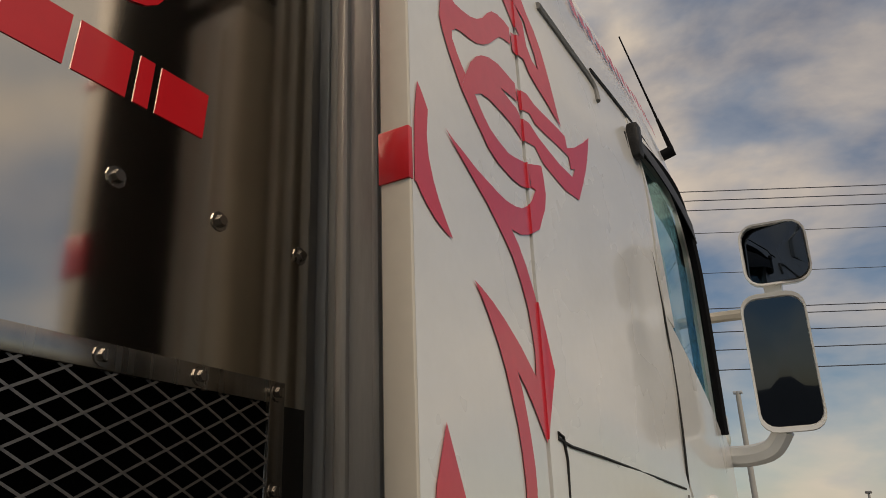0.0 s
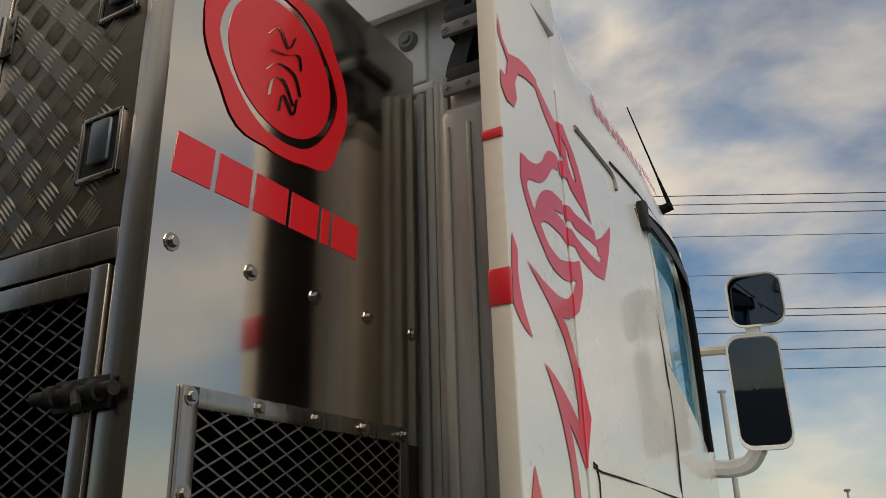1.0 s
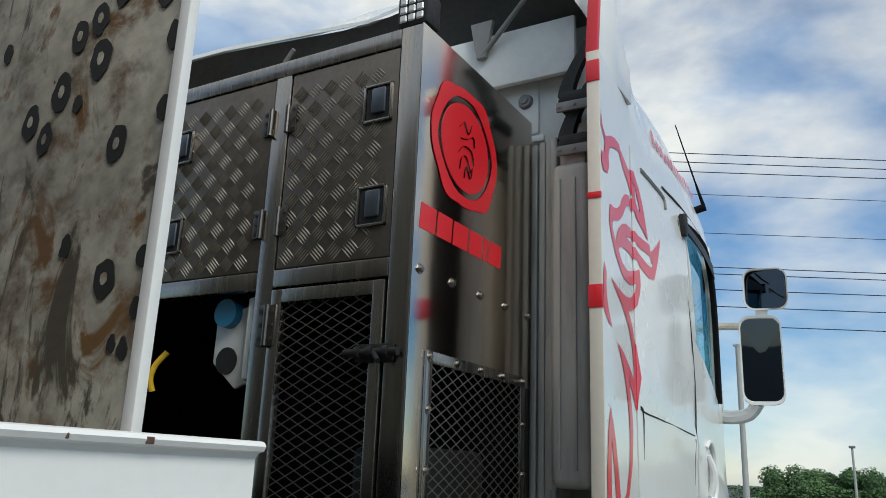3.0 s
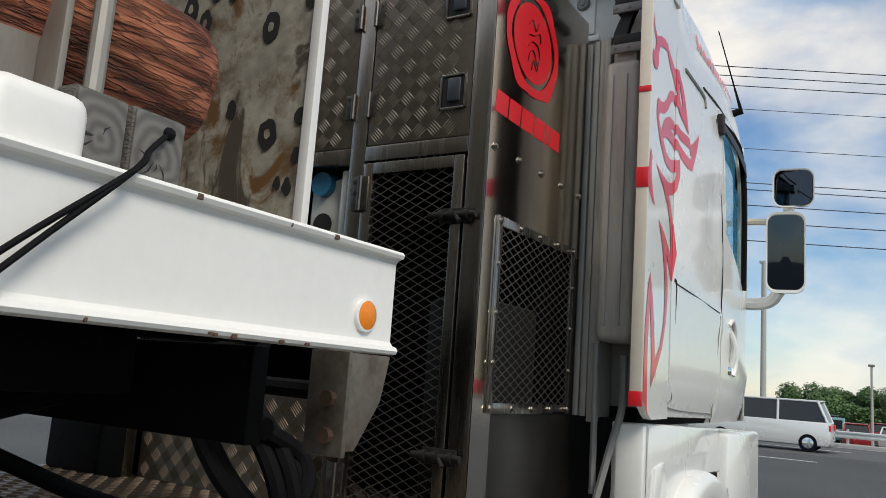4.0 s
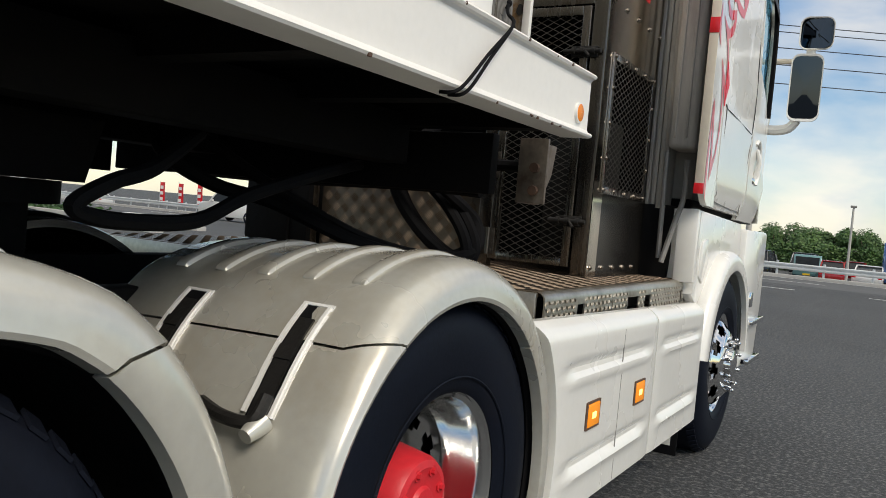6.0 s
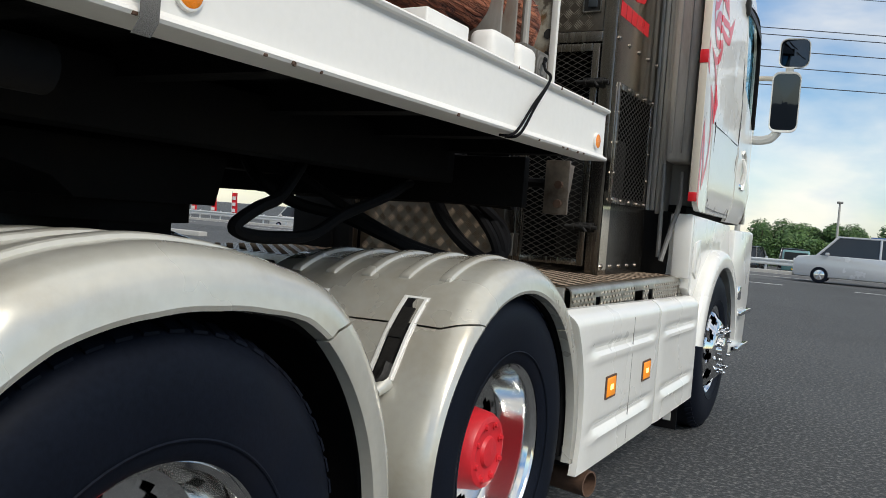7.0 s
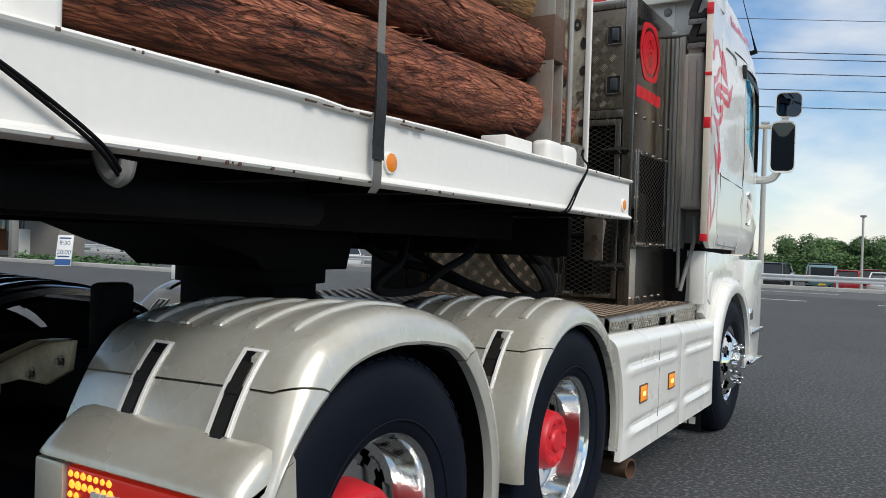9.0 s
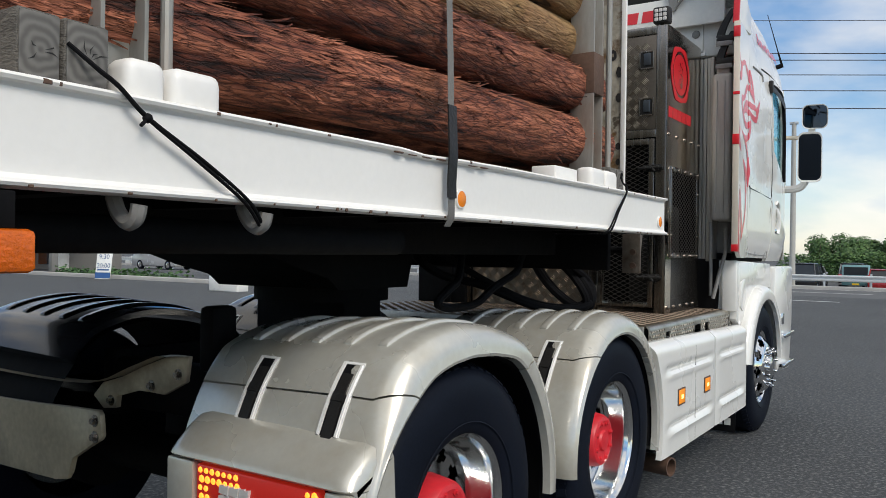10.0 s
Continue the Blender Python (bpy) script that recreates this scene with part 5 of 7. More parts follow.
def build_deck():
    bm = bmesh.new()
    box(bm, -2.80, -0.60, -0.76, 1.30, 0.985, 1.0)
    deck = part("deck_plate", bm, DECK, truck, "brown worn aluminium tread-plate deck")
    lug_sheet("deck_tread", (-2.78, -0.74, 1.0), (1, 0, 0), (0, 1, 0), (0, 0, 1), 2.17, 2.02, DLUG, deck, 0.046, 5)
    # turned-down edge with cut-outs
    for y0, y1 in ((-0.76, -0.47), (-0.40, -0.10), (-0.09, 0.10), (0.25, 0.34), (0.43, 0.95), (0.98, 1.30)):
        bm = bmesh.new()
        rows = []
        for k in range(5):
            a = radians(90 * k / 4)
            rows.append([(-0.60 + 0.028 * math.sin(a), y, 0.972 + 0.028 * math.cos(a)) for y in (y0, y1)])
        rows.append([(-0.572, y, 0.885) for y in (y0, y1)])
        loft(bm, rows)
        thicken(bm, (-0.006, 0, -0.001))
        e = part("deck_edge", bm, EDGE, deck)
        lug_sheet("edge_tread", (-0.572, y0, 0.887), (0, 1, 0), (0, 0, 1), (1, 0, 0), y1 - y0, 0.09, EDGE, e, 0.0225, 2)
    for y0, y1 in ((-0.47, -0.40), (-0.10, -0.09), (0.10, 0.25), (0.34, 0.43), (0.95, 0.98)):
        bm, rows = bmesh.new(), []
        for k in range(5):
            a = radians(90 * k / 4)
            rows.append([(-0.60 + 0.028 * math.sin(a), y, 0.972 + 0.028 * math.cos(a)) for y in (y0, y1)])
        rows.append([(-0.572, y, 0.95) for y in (y0, y1)])
        loft(bm, rows)
        part("deck_edge", bm, EDGE, deck)
    # rear turned-down edge
    bm = bmesh.new()
    box(bm, -2.80, -0.60, -0.775, -0.76, 0.86, 0.997, 0.004)
    part("deck_edge", bm, EDGE, deck)
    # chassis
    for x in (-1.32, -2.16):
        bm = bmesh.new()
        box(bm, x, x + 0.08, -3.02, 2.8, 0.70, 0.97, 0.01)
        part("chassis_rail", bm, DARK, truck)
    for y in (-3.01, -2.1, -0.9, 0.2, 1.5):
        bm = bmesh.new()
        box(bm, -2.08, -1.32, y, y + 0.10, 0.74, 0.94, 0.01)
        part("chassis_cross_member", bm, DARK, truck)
    bm = bmesh.new()
    cyl(bm, (-1.88, -1.97, 1.15), (-1.88, -1.97, 1.215), 0.34, n=32)
    box(bm, -2.2, -1.6, -2.12, -1.83, 0.97, 1.20, 0.02)
    part("fifth_wheel", bm, DARK, truck, "black greased fifth-wheel coupling")
    bm = bmesh.new()
    box(bm, -1.44, -1.36, -3.12, -3.0, 0.95, 1.19, 0.02)
    part("lamp_block", bm, DARK, truck)
    bm = bmesh.new()
    box(bm, -2.77, -2.46, 0.14, 0.40, 1.0, 1.95, 0.02)
    box(bm, -2.47, -2.34, 0.16, 0.25, 1.0, 1.40, 0.01)
    part("valve_box", bm, DARK, truck)
    bm = bmesh.new()
    box(bm, -0.93, -0.66, 0.97, 1.09, 1.0, 1.37, 0.01)
    part("black_cover", bm, DARK, truck)
    bm = bmesh.new()
    cyl(bm, (-1.45, -2.98, 0.80), (-1.45, -2.60, 0.80), 0.10, n=18)
    part("air_tank", bm, DARK, truck)
    # hoses between cab and trailer
    random.seed(11)
    for pts, r in (([(-1.30, -1.55, 1.38), (-1.15, -1.82, 1.264), (-1.112, -1.955, 1.224), (-1.112, -2.045, 1.171), (-1.112, -2.01, 1.146), (-1.112, -1.889, 1.137), (-1.112, -1.707, 1.149), (-1.112, -1.541, 1.22), (-1.13, -1.271, 1.295), (-1.35, -0.80, 1.36), (-1.55, -0.30, 1.44), (-1.60, 0.32, 1.70)], 0.020),
                   ([(-1.85, -1.25, 1.42), (-1.72, -1.30, 1.33), (-1.68, -1.12, 1.25), (-1.55, -0.98, 1.21), (-1.38, -0.90, 1.14), (-1.30, -0.76, 1.085), (-1.25, -0.50, 1.045), (-1.20, -0.24, 1.045), (-1.20, -0.06, 1.10), (-1.25, -0.02, 1.21), (-1.30, -0.20, 1.32), (-1.50, -0.20, 1.46), (-1.65, 0.32, 1.70)], 0.026),
                   ([(-1.75, -1.15, 1.42), (-1.66, -0.95, 1.30), (-1.58, -0.75, 1.20), (-1.45, -0.55, 1.10), (-1.32, -0.36, 1.05), (-1.24, -0.16, 1.06), (-1.24, -0.03, 1.15), (-1.34, -0.10, 1.28), (-1.50, 0.0, 1.45), (-1.70, 0.32, 1.70)], 0.022),
                   ([(-1.0, -0.45, 1.32), (-1.3, -0.45, 1.33), (-2.0, -0.46, 1.32), (-2.5, -0.47, 1.33)], 0.028),
                   ([(-0.85, -0.42, 1.42), (-1.3, -0.42, 1.425), (-2.0, -0.42, 1.42), (-2.5, -0.42, 1.42)], 0.022)):
        bm = bmesh.new()
        tube(bm, pts, r, 8)
        part("air_hose", bm, BLACK, truck, "black air hose")
    for k in range(2):
        bm = bmesh.new()
        c, u, v = Vector((-1.40 + 0.012 * k, -0.16 + 0.045 * k, 1.225)), Vector((-0.19, 0.0, 0.18)), Vector((0.055, 0.02, 0.055))
        tube(bm, [c + u * math.cos(a) + v * (1 + 0.15 * k) * math.sin(a) for a in [2 * math.pi * i / 14 for i in range(15)]], 0.026, 8)
        part("coiled_hose", bm, BLACK, truck)
    # rear underrun bracket and plates on the far side
    bm = bmesh.new()
    prism(bm, [(-1.95, 0.822), (-1.886, 0.779), (-1.799, 0.79), (-1.80, 0.838), (-1.668, 0.874), (-1.524, 0.868), (-1.405, 0.925), (-1.39, 1.018), (-1.50, 1.011), (-1.64, 0.962), (-1.77, 0.91), (-1.89, 0.878)], "y", -3.20, -3.18, 0.004)
    rows = [[(x, y, z) for y in (-3.26, -3.19)] for x, z in ((-2.70, 0.87), (-2.26, 0.868), (-2.03, 0.872), (-1.89, 0.882), (-1.77, 0.914), (-1.64, 0.966), (-1.50, 1.015), (-1.40, 1.022))]
    loft(bm, rows)
    br = part("lamp_bracket", bm, GOLD, truck, "dusty gold painted lamp bracket")
    bm = bmesh.new()
    prism(bm, [(-2.70, 0.80), (-1.98, 0.82), (-1.75, 0.833), (-1.585, 0.840), (-1.571, 0.825), (-1.561, 0.755), (-1.575, 0.738), (-1.733, 0.658), (-1.745, 0.60), (-1.765, 0.575), (-1.826, 0.565), (-2.70, 0.55)], "y", -3.42, -3.40, 0.004)
    part("bracket_plate", bm, GOLD, br)
    for x, y, z in ((-1.834, -3.20, 0.815), (-1.594, -3.20, 0.895), (-1.444, -3.20, 0.95), (-1.601, -3.42, 0.803), (-1.599, -3.42, 0.748)):
        bm = bmesh.new()
        bolt(bm, (x, y, z), (0, -1, 0), 0.014, 0.016)
        part("bolt", bm, STEEL, br)


build_deck()


def build_tail():
    # tail-lamp housing behind the rear wheel
    def shell(bm, x0, x1, prof, n=56):
        rows = []
        for i in range(n + 1):
            x = x0 + (x1 - x0) * i / n
            e = max(0, abs(x - (x0 + x1) / 2) - (x1 - x0) / 2 + 0.07) / 0.07
            k = 1 - math.sqrt(max(0.0, 1 - e * e))
            rows.append([(x, y + 0.03 * k * (1 if y < -3.3 else 0), z - 0.035 * k * (1 if z > 0.76 else 0)) for y, z in prof])
        g = loft(bm, rows, True)
        bm.faces.new(g[0][::-1]); bm.faces.new(g[-1])
    bm = bmesh.new()
    shell(bm, -1.245, -0.475, [(-3.20, 0.62), (-3.215, 0.848), (-3.235, 0.862), (-3.28, 0.862), (-3.33, 0.838), (-3.385, 0.790), (-3.405, 0.766), (-3.408, 0.750), (-3.398, 0.742), (-3.36, 0.742), (-3.30, 0.70)])
    tail = part("tail_housing", bm, PEARL, truck, "pearl-white tail lamp housing")
    for x0, x1 in ((-1.242, -1.115), (-0.575, -0.478)):
        bm = bmesh.new()
        box(bm, x0, x1, -3.402, -3.20, 0.50, 0.7385, 0.010)
        part("lamp_surround", bm, PEARL, tail)
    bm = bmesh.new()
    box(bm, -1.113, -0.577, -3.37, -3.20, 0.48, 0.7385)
    part("lamp_tray", bm, SCORCH_RECESS, tail)
    bm = bmesh.new()
    box(bm, -1.10, -0.59, -3.400, -3.371, 0.52, 0.734, 0.008)
    lens = part("tail_lamp", bm, TAILRED, tail, "lit red and amber tail lamp")
    random.seed(8)
    for i in range(19):
        for k in range(5):
            hot = i < 2 or (i < 7 and k < 2) or i >= 17
            if not hot and not (8 <= i <= 14 and k in (2, 3)):
                continue
            x, z, r = -1.09 + i * 0.0262 + 0.006 * (k % 2), 0.728 - k * 0.027, random.uniform(0.0095, 0.0135)
            bm = bmesh.new()
            cyl(bm, (x + 0.010, -3.399, z - 0.011), (x + 0.010, -3.4045, z - 0.011), r, r * 0.6, n=8)
            part("lamp_cell", bm, TAILHOT if hot else TAILDIM, lens)
    bm = bmesh.new()
    for i in range(6):
        for k in range(3):
            x, z = -0.985 + i * 0.0215, 0.688 - k * 0.03
            prism(bm, [(x, z), (x + 0.02, z + 0.004), (x + 0.016, z - 0.026), (x - 0.003, z - 0.024)], "y", -3.408 - 0.003 * ((i + k) % 2), -3.398)
    part("clear_lens", bm, CLEAR, lens, "faceted clear reversing lens")


build_tail()


# ---- the equipment cabinet behind the cab ----
def build_cabinet():
    cab = thing("equipment_cabinet", "stainless steel equipment cabinet with tread-plate doors behind the cab", "cabinet", (-1.7, 0.55, 1.0))
    XR, YB, ZB, ZT = -0.796, 0.19, 1.002, 2.93
    def bar(x0, x1, z0, z1, y0=YB, y1=YB + 0.05):
        b = bmesh.new()
        box(b, x0, x1, y0, y1, z0, z1, 0.004)
        part("frame_bar", b, STEEL, cab)
    bar(-0.872, XR - 0.004, ZB, ZT)
    bar(-1.345, -1.282, ZB, 2.875)
    bar(-1.875, -1.812, 2.18, 2.875)
    bar(-2.40, -2.335, ZB, 2.875)
    bar(-2.335, -0.873, 2.876, ZT)
    bar(-1.281, -0.873, 2.183, 2.236)
    bar(-1.811, -1.346, 2.183, 2.236)
    bar(-2.334, -1.876, 2.183, 2.236)
    # upper doors
    for x0, x1, hinge in ((-1.278, -0.876, -1), (-1.808, -1.349, 1), (-2.331, -1.879, -1)):
        bm = bmesh.new()
        box(bm, x0, x1, YB + 0.004, YB + 0.022, 2.240, 2.872, 0.003)
        door = part("tread_door", bm, CHECK, cab, "tread-plate door with two recessed catches")
        lug_sheet("door_tread", (x0 + 0.008, YB + 0.004, 2.246), (1, 0, 0), (0, 0, 1), (0, -1, 0), x1 - x0 - 0.012, 0.622, LUG, door)
        hx = x1 - 0.065 if hinge < 0 else x0 + 0.065
        for z in (2.705, 2.39):
            bm = bmesh.new()
            for a, b, c, d in ((-0.05, 0.05, 0.052, 0.06), (-0.05, 0.05, -0.06, -0.052), (-0.05, -0.042, -0.06, 0.06), (0.042, 0.05, -0.06, 0.06)):
                box(bm, hx + a, hx + b, YB - 0.006, YB + 0.006, z + c, z + d, 0.002)
            k = part("catch", bm, STEEL, door, "recessed paddle catch")
            # flat black plate on the door paints the shade of the catch opening
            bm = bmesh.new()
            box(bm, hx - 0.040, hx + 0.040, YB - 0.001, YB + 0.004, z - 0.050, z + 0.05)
            part("catch_cup", bm, SCORCH_RECESS, k)
            bm = bmesh.new()
            box(bm, hx - 0.018, hx + 0.030, YB - 0.012, YB - 0.002, z - 0.035, z + 0.045, 0.005)
            part("paddle", bm, PADDLE, k)
        for z in (2.72, 2.385):
            ex = x0 if hinge < 0 else x1
            bm = bmesh.new()
            s = 1 if hinge < 0 else -1
            box(bm, min(ex, ex + s * 0.03), max(ex, ex + s * 0.03), YB - 0.004, YB + 0.001, z - 0.045, z + 0.045, 0.001)
            cyl(bm, (ex - s * 0.002, YB - 0.006, z - 0.045), (ex - s * 0.002, YB - 0.006, z + 0.045), 0.008, n=10)
            for q in (-0.03, 0, 0.03):
                bolt(bm, (ex + s * 0.02, YB - 0.004, z + q), (0, -1, 0), 0.005, 0.003)
            part("hinge", bm, HINGE, door)
    # lower mesh door
    bm = bmesh.new()
    for b in ((-1.278, -1.238, 1.04, 2.175), (-0.918, -0.880, 1.04, 2.175), (-1.238, -0.918, 2.135, 2.175), (-1.238, -0.918, 1.04, 1.075)):
        box(bm, b[0], b[1], YB - 0.004, YB + 0.026, b[2], b[3], 0.003)
    door = part("mesh_door", bm, STEEL, cab, "steel-framed door of black expanded mesh")
    bm = bmesh.new()
    wire_net(bm, (-1.238, YB + 0.012, 1.075), (1, 0, 0), (0, 0, 1), (0, -1, 0), 0.32, 1.06)
    part("mesh", bm, NET, door)
    for z in (1.975, 1.24):
        bm = bmesh.new()
        box(bm, -0.955, -0.835, YB - 0.012, YB - 0.004, z - 0.024, z + 0.024, 0.003)
        cyl(bm, (-0.985, YB - 0.020, z), (-0.815, YB - 0.020, z), 0.011, n=12)
        for x in (-0.94, -0.90, -0.85):
            cyl(bm, (x - 0.008, YB - 0.020, z), (x + 0.008, YB - 0.020, z), 0.017, n=12)
        cyl(bm, (-0.885, YB - 0.028, z - 0.002), (-0.862, YB - 0.040, z - 0.025), 0.007, n=8)
        part("bolt_latch", bm, SLEEVE, door, "dark sliding bolt latch")
    for z in (2.07, 1.47, 1.12):
        bm = bmesh.new()
        box(bm, -1.315, -1.250, YB - 0.010, YB - 0.004, z - 0.06, z + 0.06, 0.001)
        cyl(bm, (-1.281, YB - 0.012, z - 0.06), (-1.281, YB - 0.012, z + 0.06), 0.009, n=10)
        for q in (-0.04, 0, 0.04):
            for x in (-1.303, -1.262):
                bolt(bm, (x, YB - 0.010, z + q), (0, -1, 0), 0.0055, 0.003)
        part("hinge", bm, HINGE, door)
    # flank: polished sheet with a mesh window
    def sheet(y0, y1, z0, z1, m=SHEET):
        b = bmesh.new()
        box(b, XR - 0.003, XR, y0, y1, z0, z1)
        return part("side_sheet", b, m, cab, "polished stainless side sheet with red graphics")
    top = sheet(YB - 0.002, 0.955, 1.96, ZT)
    sheet(YB - 0.002, 0.305, ZB, 1.96)
    # lower pieces take the darkened copy in place of a dark reflection
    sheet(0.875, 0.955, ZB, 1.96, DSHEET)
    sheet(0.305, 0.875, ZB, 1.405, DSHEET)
    # red side graphics: emblem as plain shapes, name as plain blocks
    def oval(a, b, cy, cz, k):
        return [(cy + a * math.cos(t) * (1 + k * math.cos(4 * t)), cz + b * math.sin(t) * (1 + k * math.cos(4 * t))) for t in [2 * math.pi * i / 48 for i in range(48)]]
    def flat(poly, name, m=RED, lift=0.0015):
        b = bmesh.new()
        prism(b, poly, "x", XR + 0.0002, XR + lift)
        return part(name, b, m, top)
    def band(outer, inner, name, lift):
        b = bmesh.new()
        vo, vi = [b.verts.new((XR + lift, *p)) for p in outer], [b.verts.new((XR + lift, *p)) for p in inner]
        n = len(outer)
        for i in range(n):
            b.faces.new((vo[i], vo[(i + 1) % n], vi[(i + 1) % n], vi[i]))
        part(name, b, RED, top)
    cy, cz = 0.460, 2.640
    def shield(a, b, turn):
        pts = []
        for i in range(60):
            t = 2 * math.pi * i / 60
            r = 1 + 0.15 * max(0.0, math.cos(2 * (t - turn))) ** 6 - 0.03 * math.cos(4 * (t - turn))
            pts.append((cy + a * r * math.cos(t), cz + b * r * math.sin(t)))
        return pts
    flat(oval(0.150, 0.140, cy, cz, 0.0), "emblem_disc")
    for turn, lift in ((2.25, 0.0022), (1.05, 0.0030)):
        band(shield(0.205, 0.186, turn), shield(0.170, 0.156, turn), "emblem_band", lift)
    for pts in ([(-0.05, 0.05), (-0.02, 0.08), (0.01, 0.05), (0.03, 0.09)], [(-0.04, 0.02), (0.0, 0.03), (0.04, 0.05), (0.05, 0.02)], [(-0.05, -0.03), (-0.02, 0.0), (0.03, 0.0), (0.05, -0.04)],
                [(-0.04, -0.08), (-0.03, -0.04), (0.0, -0.03), (0.03, -0.07)], [(-0.01, -0.10), (0.0, -0.06), (0.03, -0.09), (0.04, -0.05)]):
        b = bmesh.new()
        line = smooth_path([(0, cy + p, cz + q) for p, q in pts], 5)
        loft(b, [[(XR + 0.0034, p.y - 0.004, p.z - 0.003), (XR + 0.0034, p.y + 0.004, p.z + 0.003)] for p in line])
        part("emblem_figure", b, SHEET, top)
    y = 0.214
    for w in (0.094, 0.092, 0.098, 0.092, 0.036, 0.098):
        flat([(y, 2.318), (y + w - 0.012, 2.318), (y + w - 0.006, 2.392), (y + 0.006, 2.392)], "name_block")
        y += w
    # bolts
    for k in range(5):
        bm = bmesh.new()
        bolt(bm, (XR, 0.228 + k * 0.176, 2.204), (1, 0, 0), 0.010, 0.010)
        part("bolt", bm, STEEL, top)
    # mesh window frame
    bm = bmesh.new()
    y0, y1, z0, z1, f = 0.270, 0.900, 1.375, 1.992, 0.032
    for b in ((y0, y0 + f, z0, z1), (y1 - f, y1, z0, z1), (y0 + f, y1 - f, z1 - f, z1), (y0 + f, y1 - f, z0, z0 + f)):
        box(bm, XR + 0.0005, XR + 0.008, b[0], b[1], b[2], b[3], 0.001)
    fr = part("mesh_frame", bm, STEEL, cab)
    bm = bmesh.new()
    wire_net(bm, (XR + 0.003, y0 + f, z0 + f), (0, 1, 0), (0, 0, 1), (1, 0, 0), y1 - y0 - 2 * f, z1 - z0 - 2 * f)
    part("mesh", bm, NET, fr)
    spots = [(y0 + f / 2 + k * (y1 - y0 - f) / 4, z) for k in range(5) for z in (z1 - f / 2, z0 + f / 2)] + [(y, z0 + (z1 - z0) * k / 4) for k in (1, 2, 3) for y in (y0 + f / 2, y1 - f / 2)]
    for y, z in spots:
        bm = bmesh.new()
        bolt(bm, (XR + 0.008, y, z), (1, 0, 0), 0.009, 0.008)
        part("bolt", bm, STEEL, fr)
    for k in range(5):
        bm = bmesh.new()
        bolt(bm, (XR, 0.23 + k * 0.15, 1.045), (1, 0, 0), 0.010, 0.009)
        part("bolt", bm, STEEL, fr)
    # body: top, back, far flank and the plant inside
    bm = bmesh.new()
    box(bm, -2.45, XR - 0.004, YB + 0.05, 0.95, ZT - 0.03, ZT - 0.004)
    part("roof_plate", bm, STEEL, cab)
    # inner plates near black, so the cabinet's inner shade is in the colour
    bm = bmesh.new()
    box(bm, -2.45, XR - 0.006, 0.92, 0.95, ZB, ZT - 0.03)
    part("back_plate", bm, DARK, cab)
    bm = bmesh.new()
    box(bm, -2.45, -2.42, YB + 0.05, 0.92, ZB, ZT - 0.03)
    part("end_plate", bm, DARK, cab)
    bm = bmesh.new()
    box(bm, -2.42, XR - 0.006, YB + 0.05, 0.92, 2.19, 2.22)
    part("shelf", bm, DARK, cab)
    bm = bmesh.new()
    box(bm, -2.33, -1.345, 0.26, 0.28, ZB + 0.002, 1.40)
    pl = part("lower_plate", bm, CHECK, cab)
    # darker deck bars here put the shade behind the hoses into the colour
    lug_sheet("shaded_plate_tread", (-2.32, 0.26, 1.01), (1, 0, 0), (0, 0, 1), (0, -1, 0), 0.96, 0.38, DLUG, pl)
    # black stands in for the shade on the compressor behind the mesh
    bm = bmesh.new()
    box(bm, -1.15, -0.90, 0.45, 0.85, 1.05, 1.75, 0.03)
    box(bm, -1.05, -0.93, 0.35, 0.5, 1.1, 1.5, 0.01)
    part("compressor", bm, SLEEVE, cab, "grey compressor behind mesh, blackened for shade")
    bm = bmesh.new()
    prism(bm, [(-1.56, 2.12), (-1.40, 2.16), (-1.38, 1.93), (-1.46, 1.90), (-1.56, 1.98)], "y", 0.26, 0.275, 0.004)
    box(bm, -1.40, -1.345, 0.22, 0.27, 1.92, 2.17, 0.01)
    pm = part("pump_plate", bm, CABGREY, cab, "grey bored pump mounting plate")
    # flat black disc painted in place of the hole's dark inside
    bm = bmesh.new()
    cyl(bm, (-1.50, 0.262, 1.985), (-1.50, 0.255, 1.985), 0.042, n=20)
    part("bore", bm, SCORCH_RECESS, pm)
    bm = bmesh.new()
    cyl(bm, (-1.50, 0.30, 2.13), (-1.50, 0.23, 2.13), 0.045, n=18)
    part("blue_cap", bm, BLUE, pm)
    bm = bmesh.new()
    tube(bm, [(-1.815, 0.30, 2.03), (-1.835, 0.275, 1.985), (-1.845, 0.27, 1.94), (-1.84, 0.28, 1.90)], 0.010)
    part("yellow_hose", bm, YELLOW, cab)
    # work lamp on top
    wl_ = thing("work_lamp", "black square work lamp with clear lens on the cabinet roof", "lamp", (-0.86, 0.25, 2.93))
    bm = bmesh.new()
    box(bm, -0.915, -0.805, 0.22, 0.30, 2.955, 3.065, 0.012)
    box(bm, -0.875, -0.845, 0.25, 0.28, 2.928, 2.96)
    lb = part("lamp_body", bm, SLEEVE, wl_)
    for i in range(3):
        for k in range(3):
            bm = bmesh.new()
            box(bm, -0.902 + i * 0.029, -0.877 + i * 0.029, 0.214, 0.222, 2.968 + k * 0.029, 2.993 + k * 0.029, 0.004, 1)
            part("lamp_lens", bm, CLEAR, lb)


build_cabinet()

# ---- the trailer ----
TX = -0.538


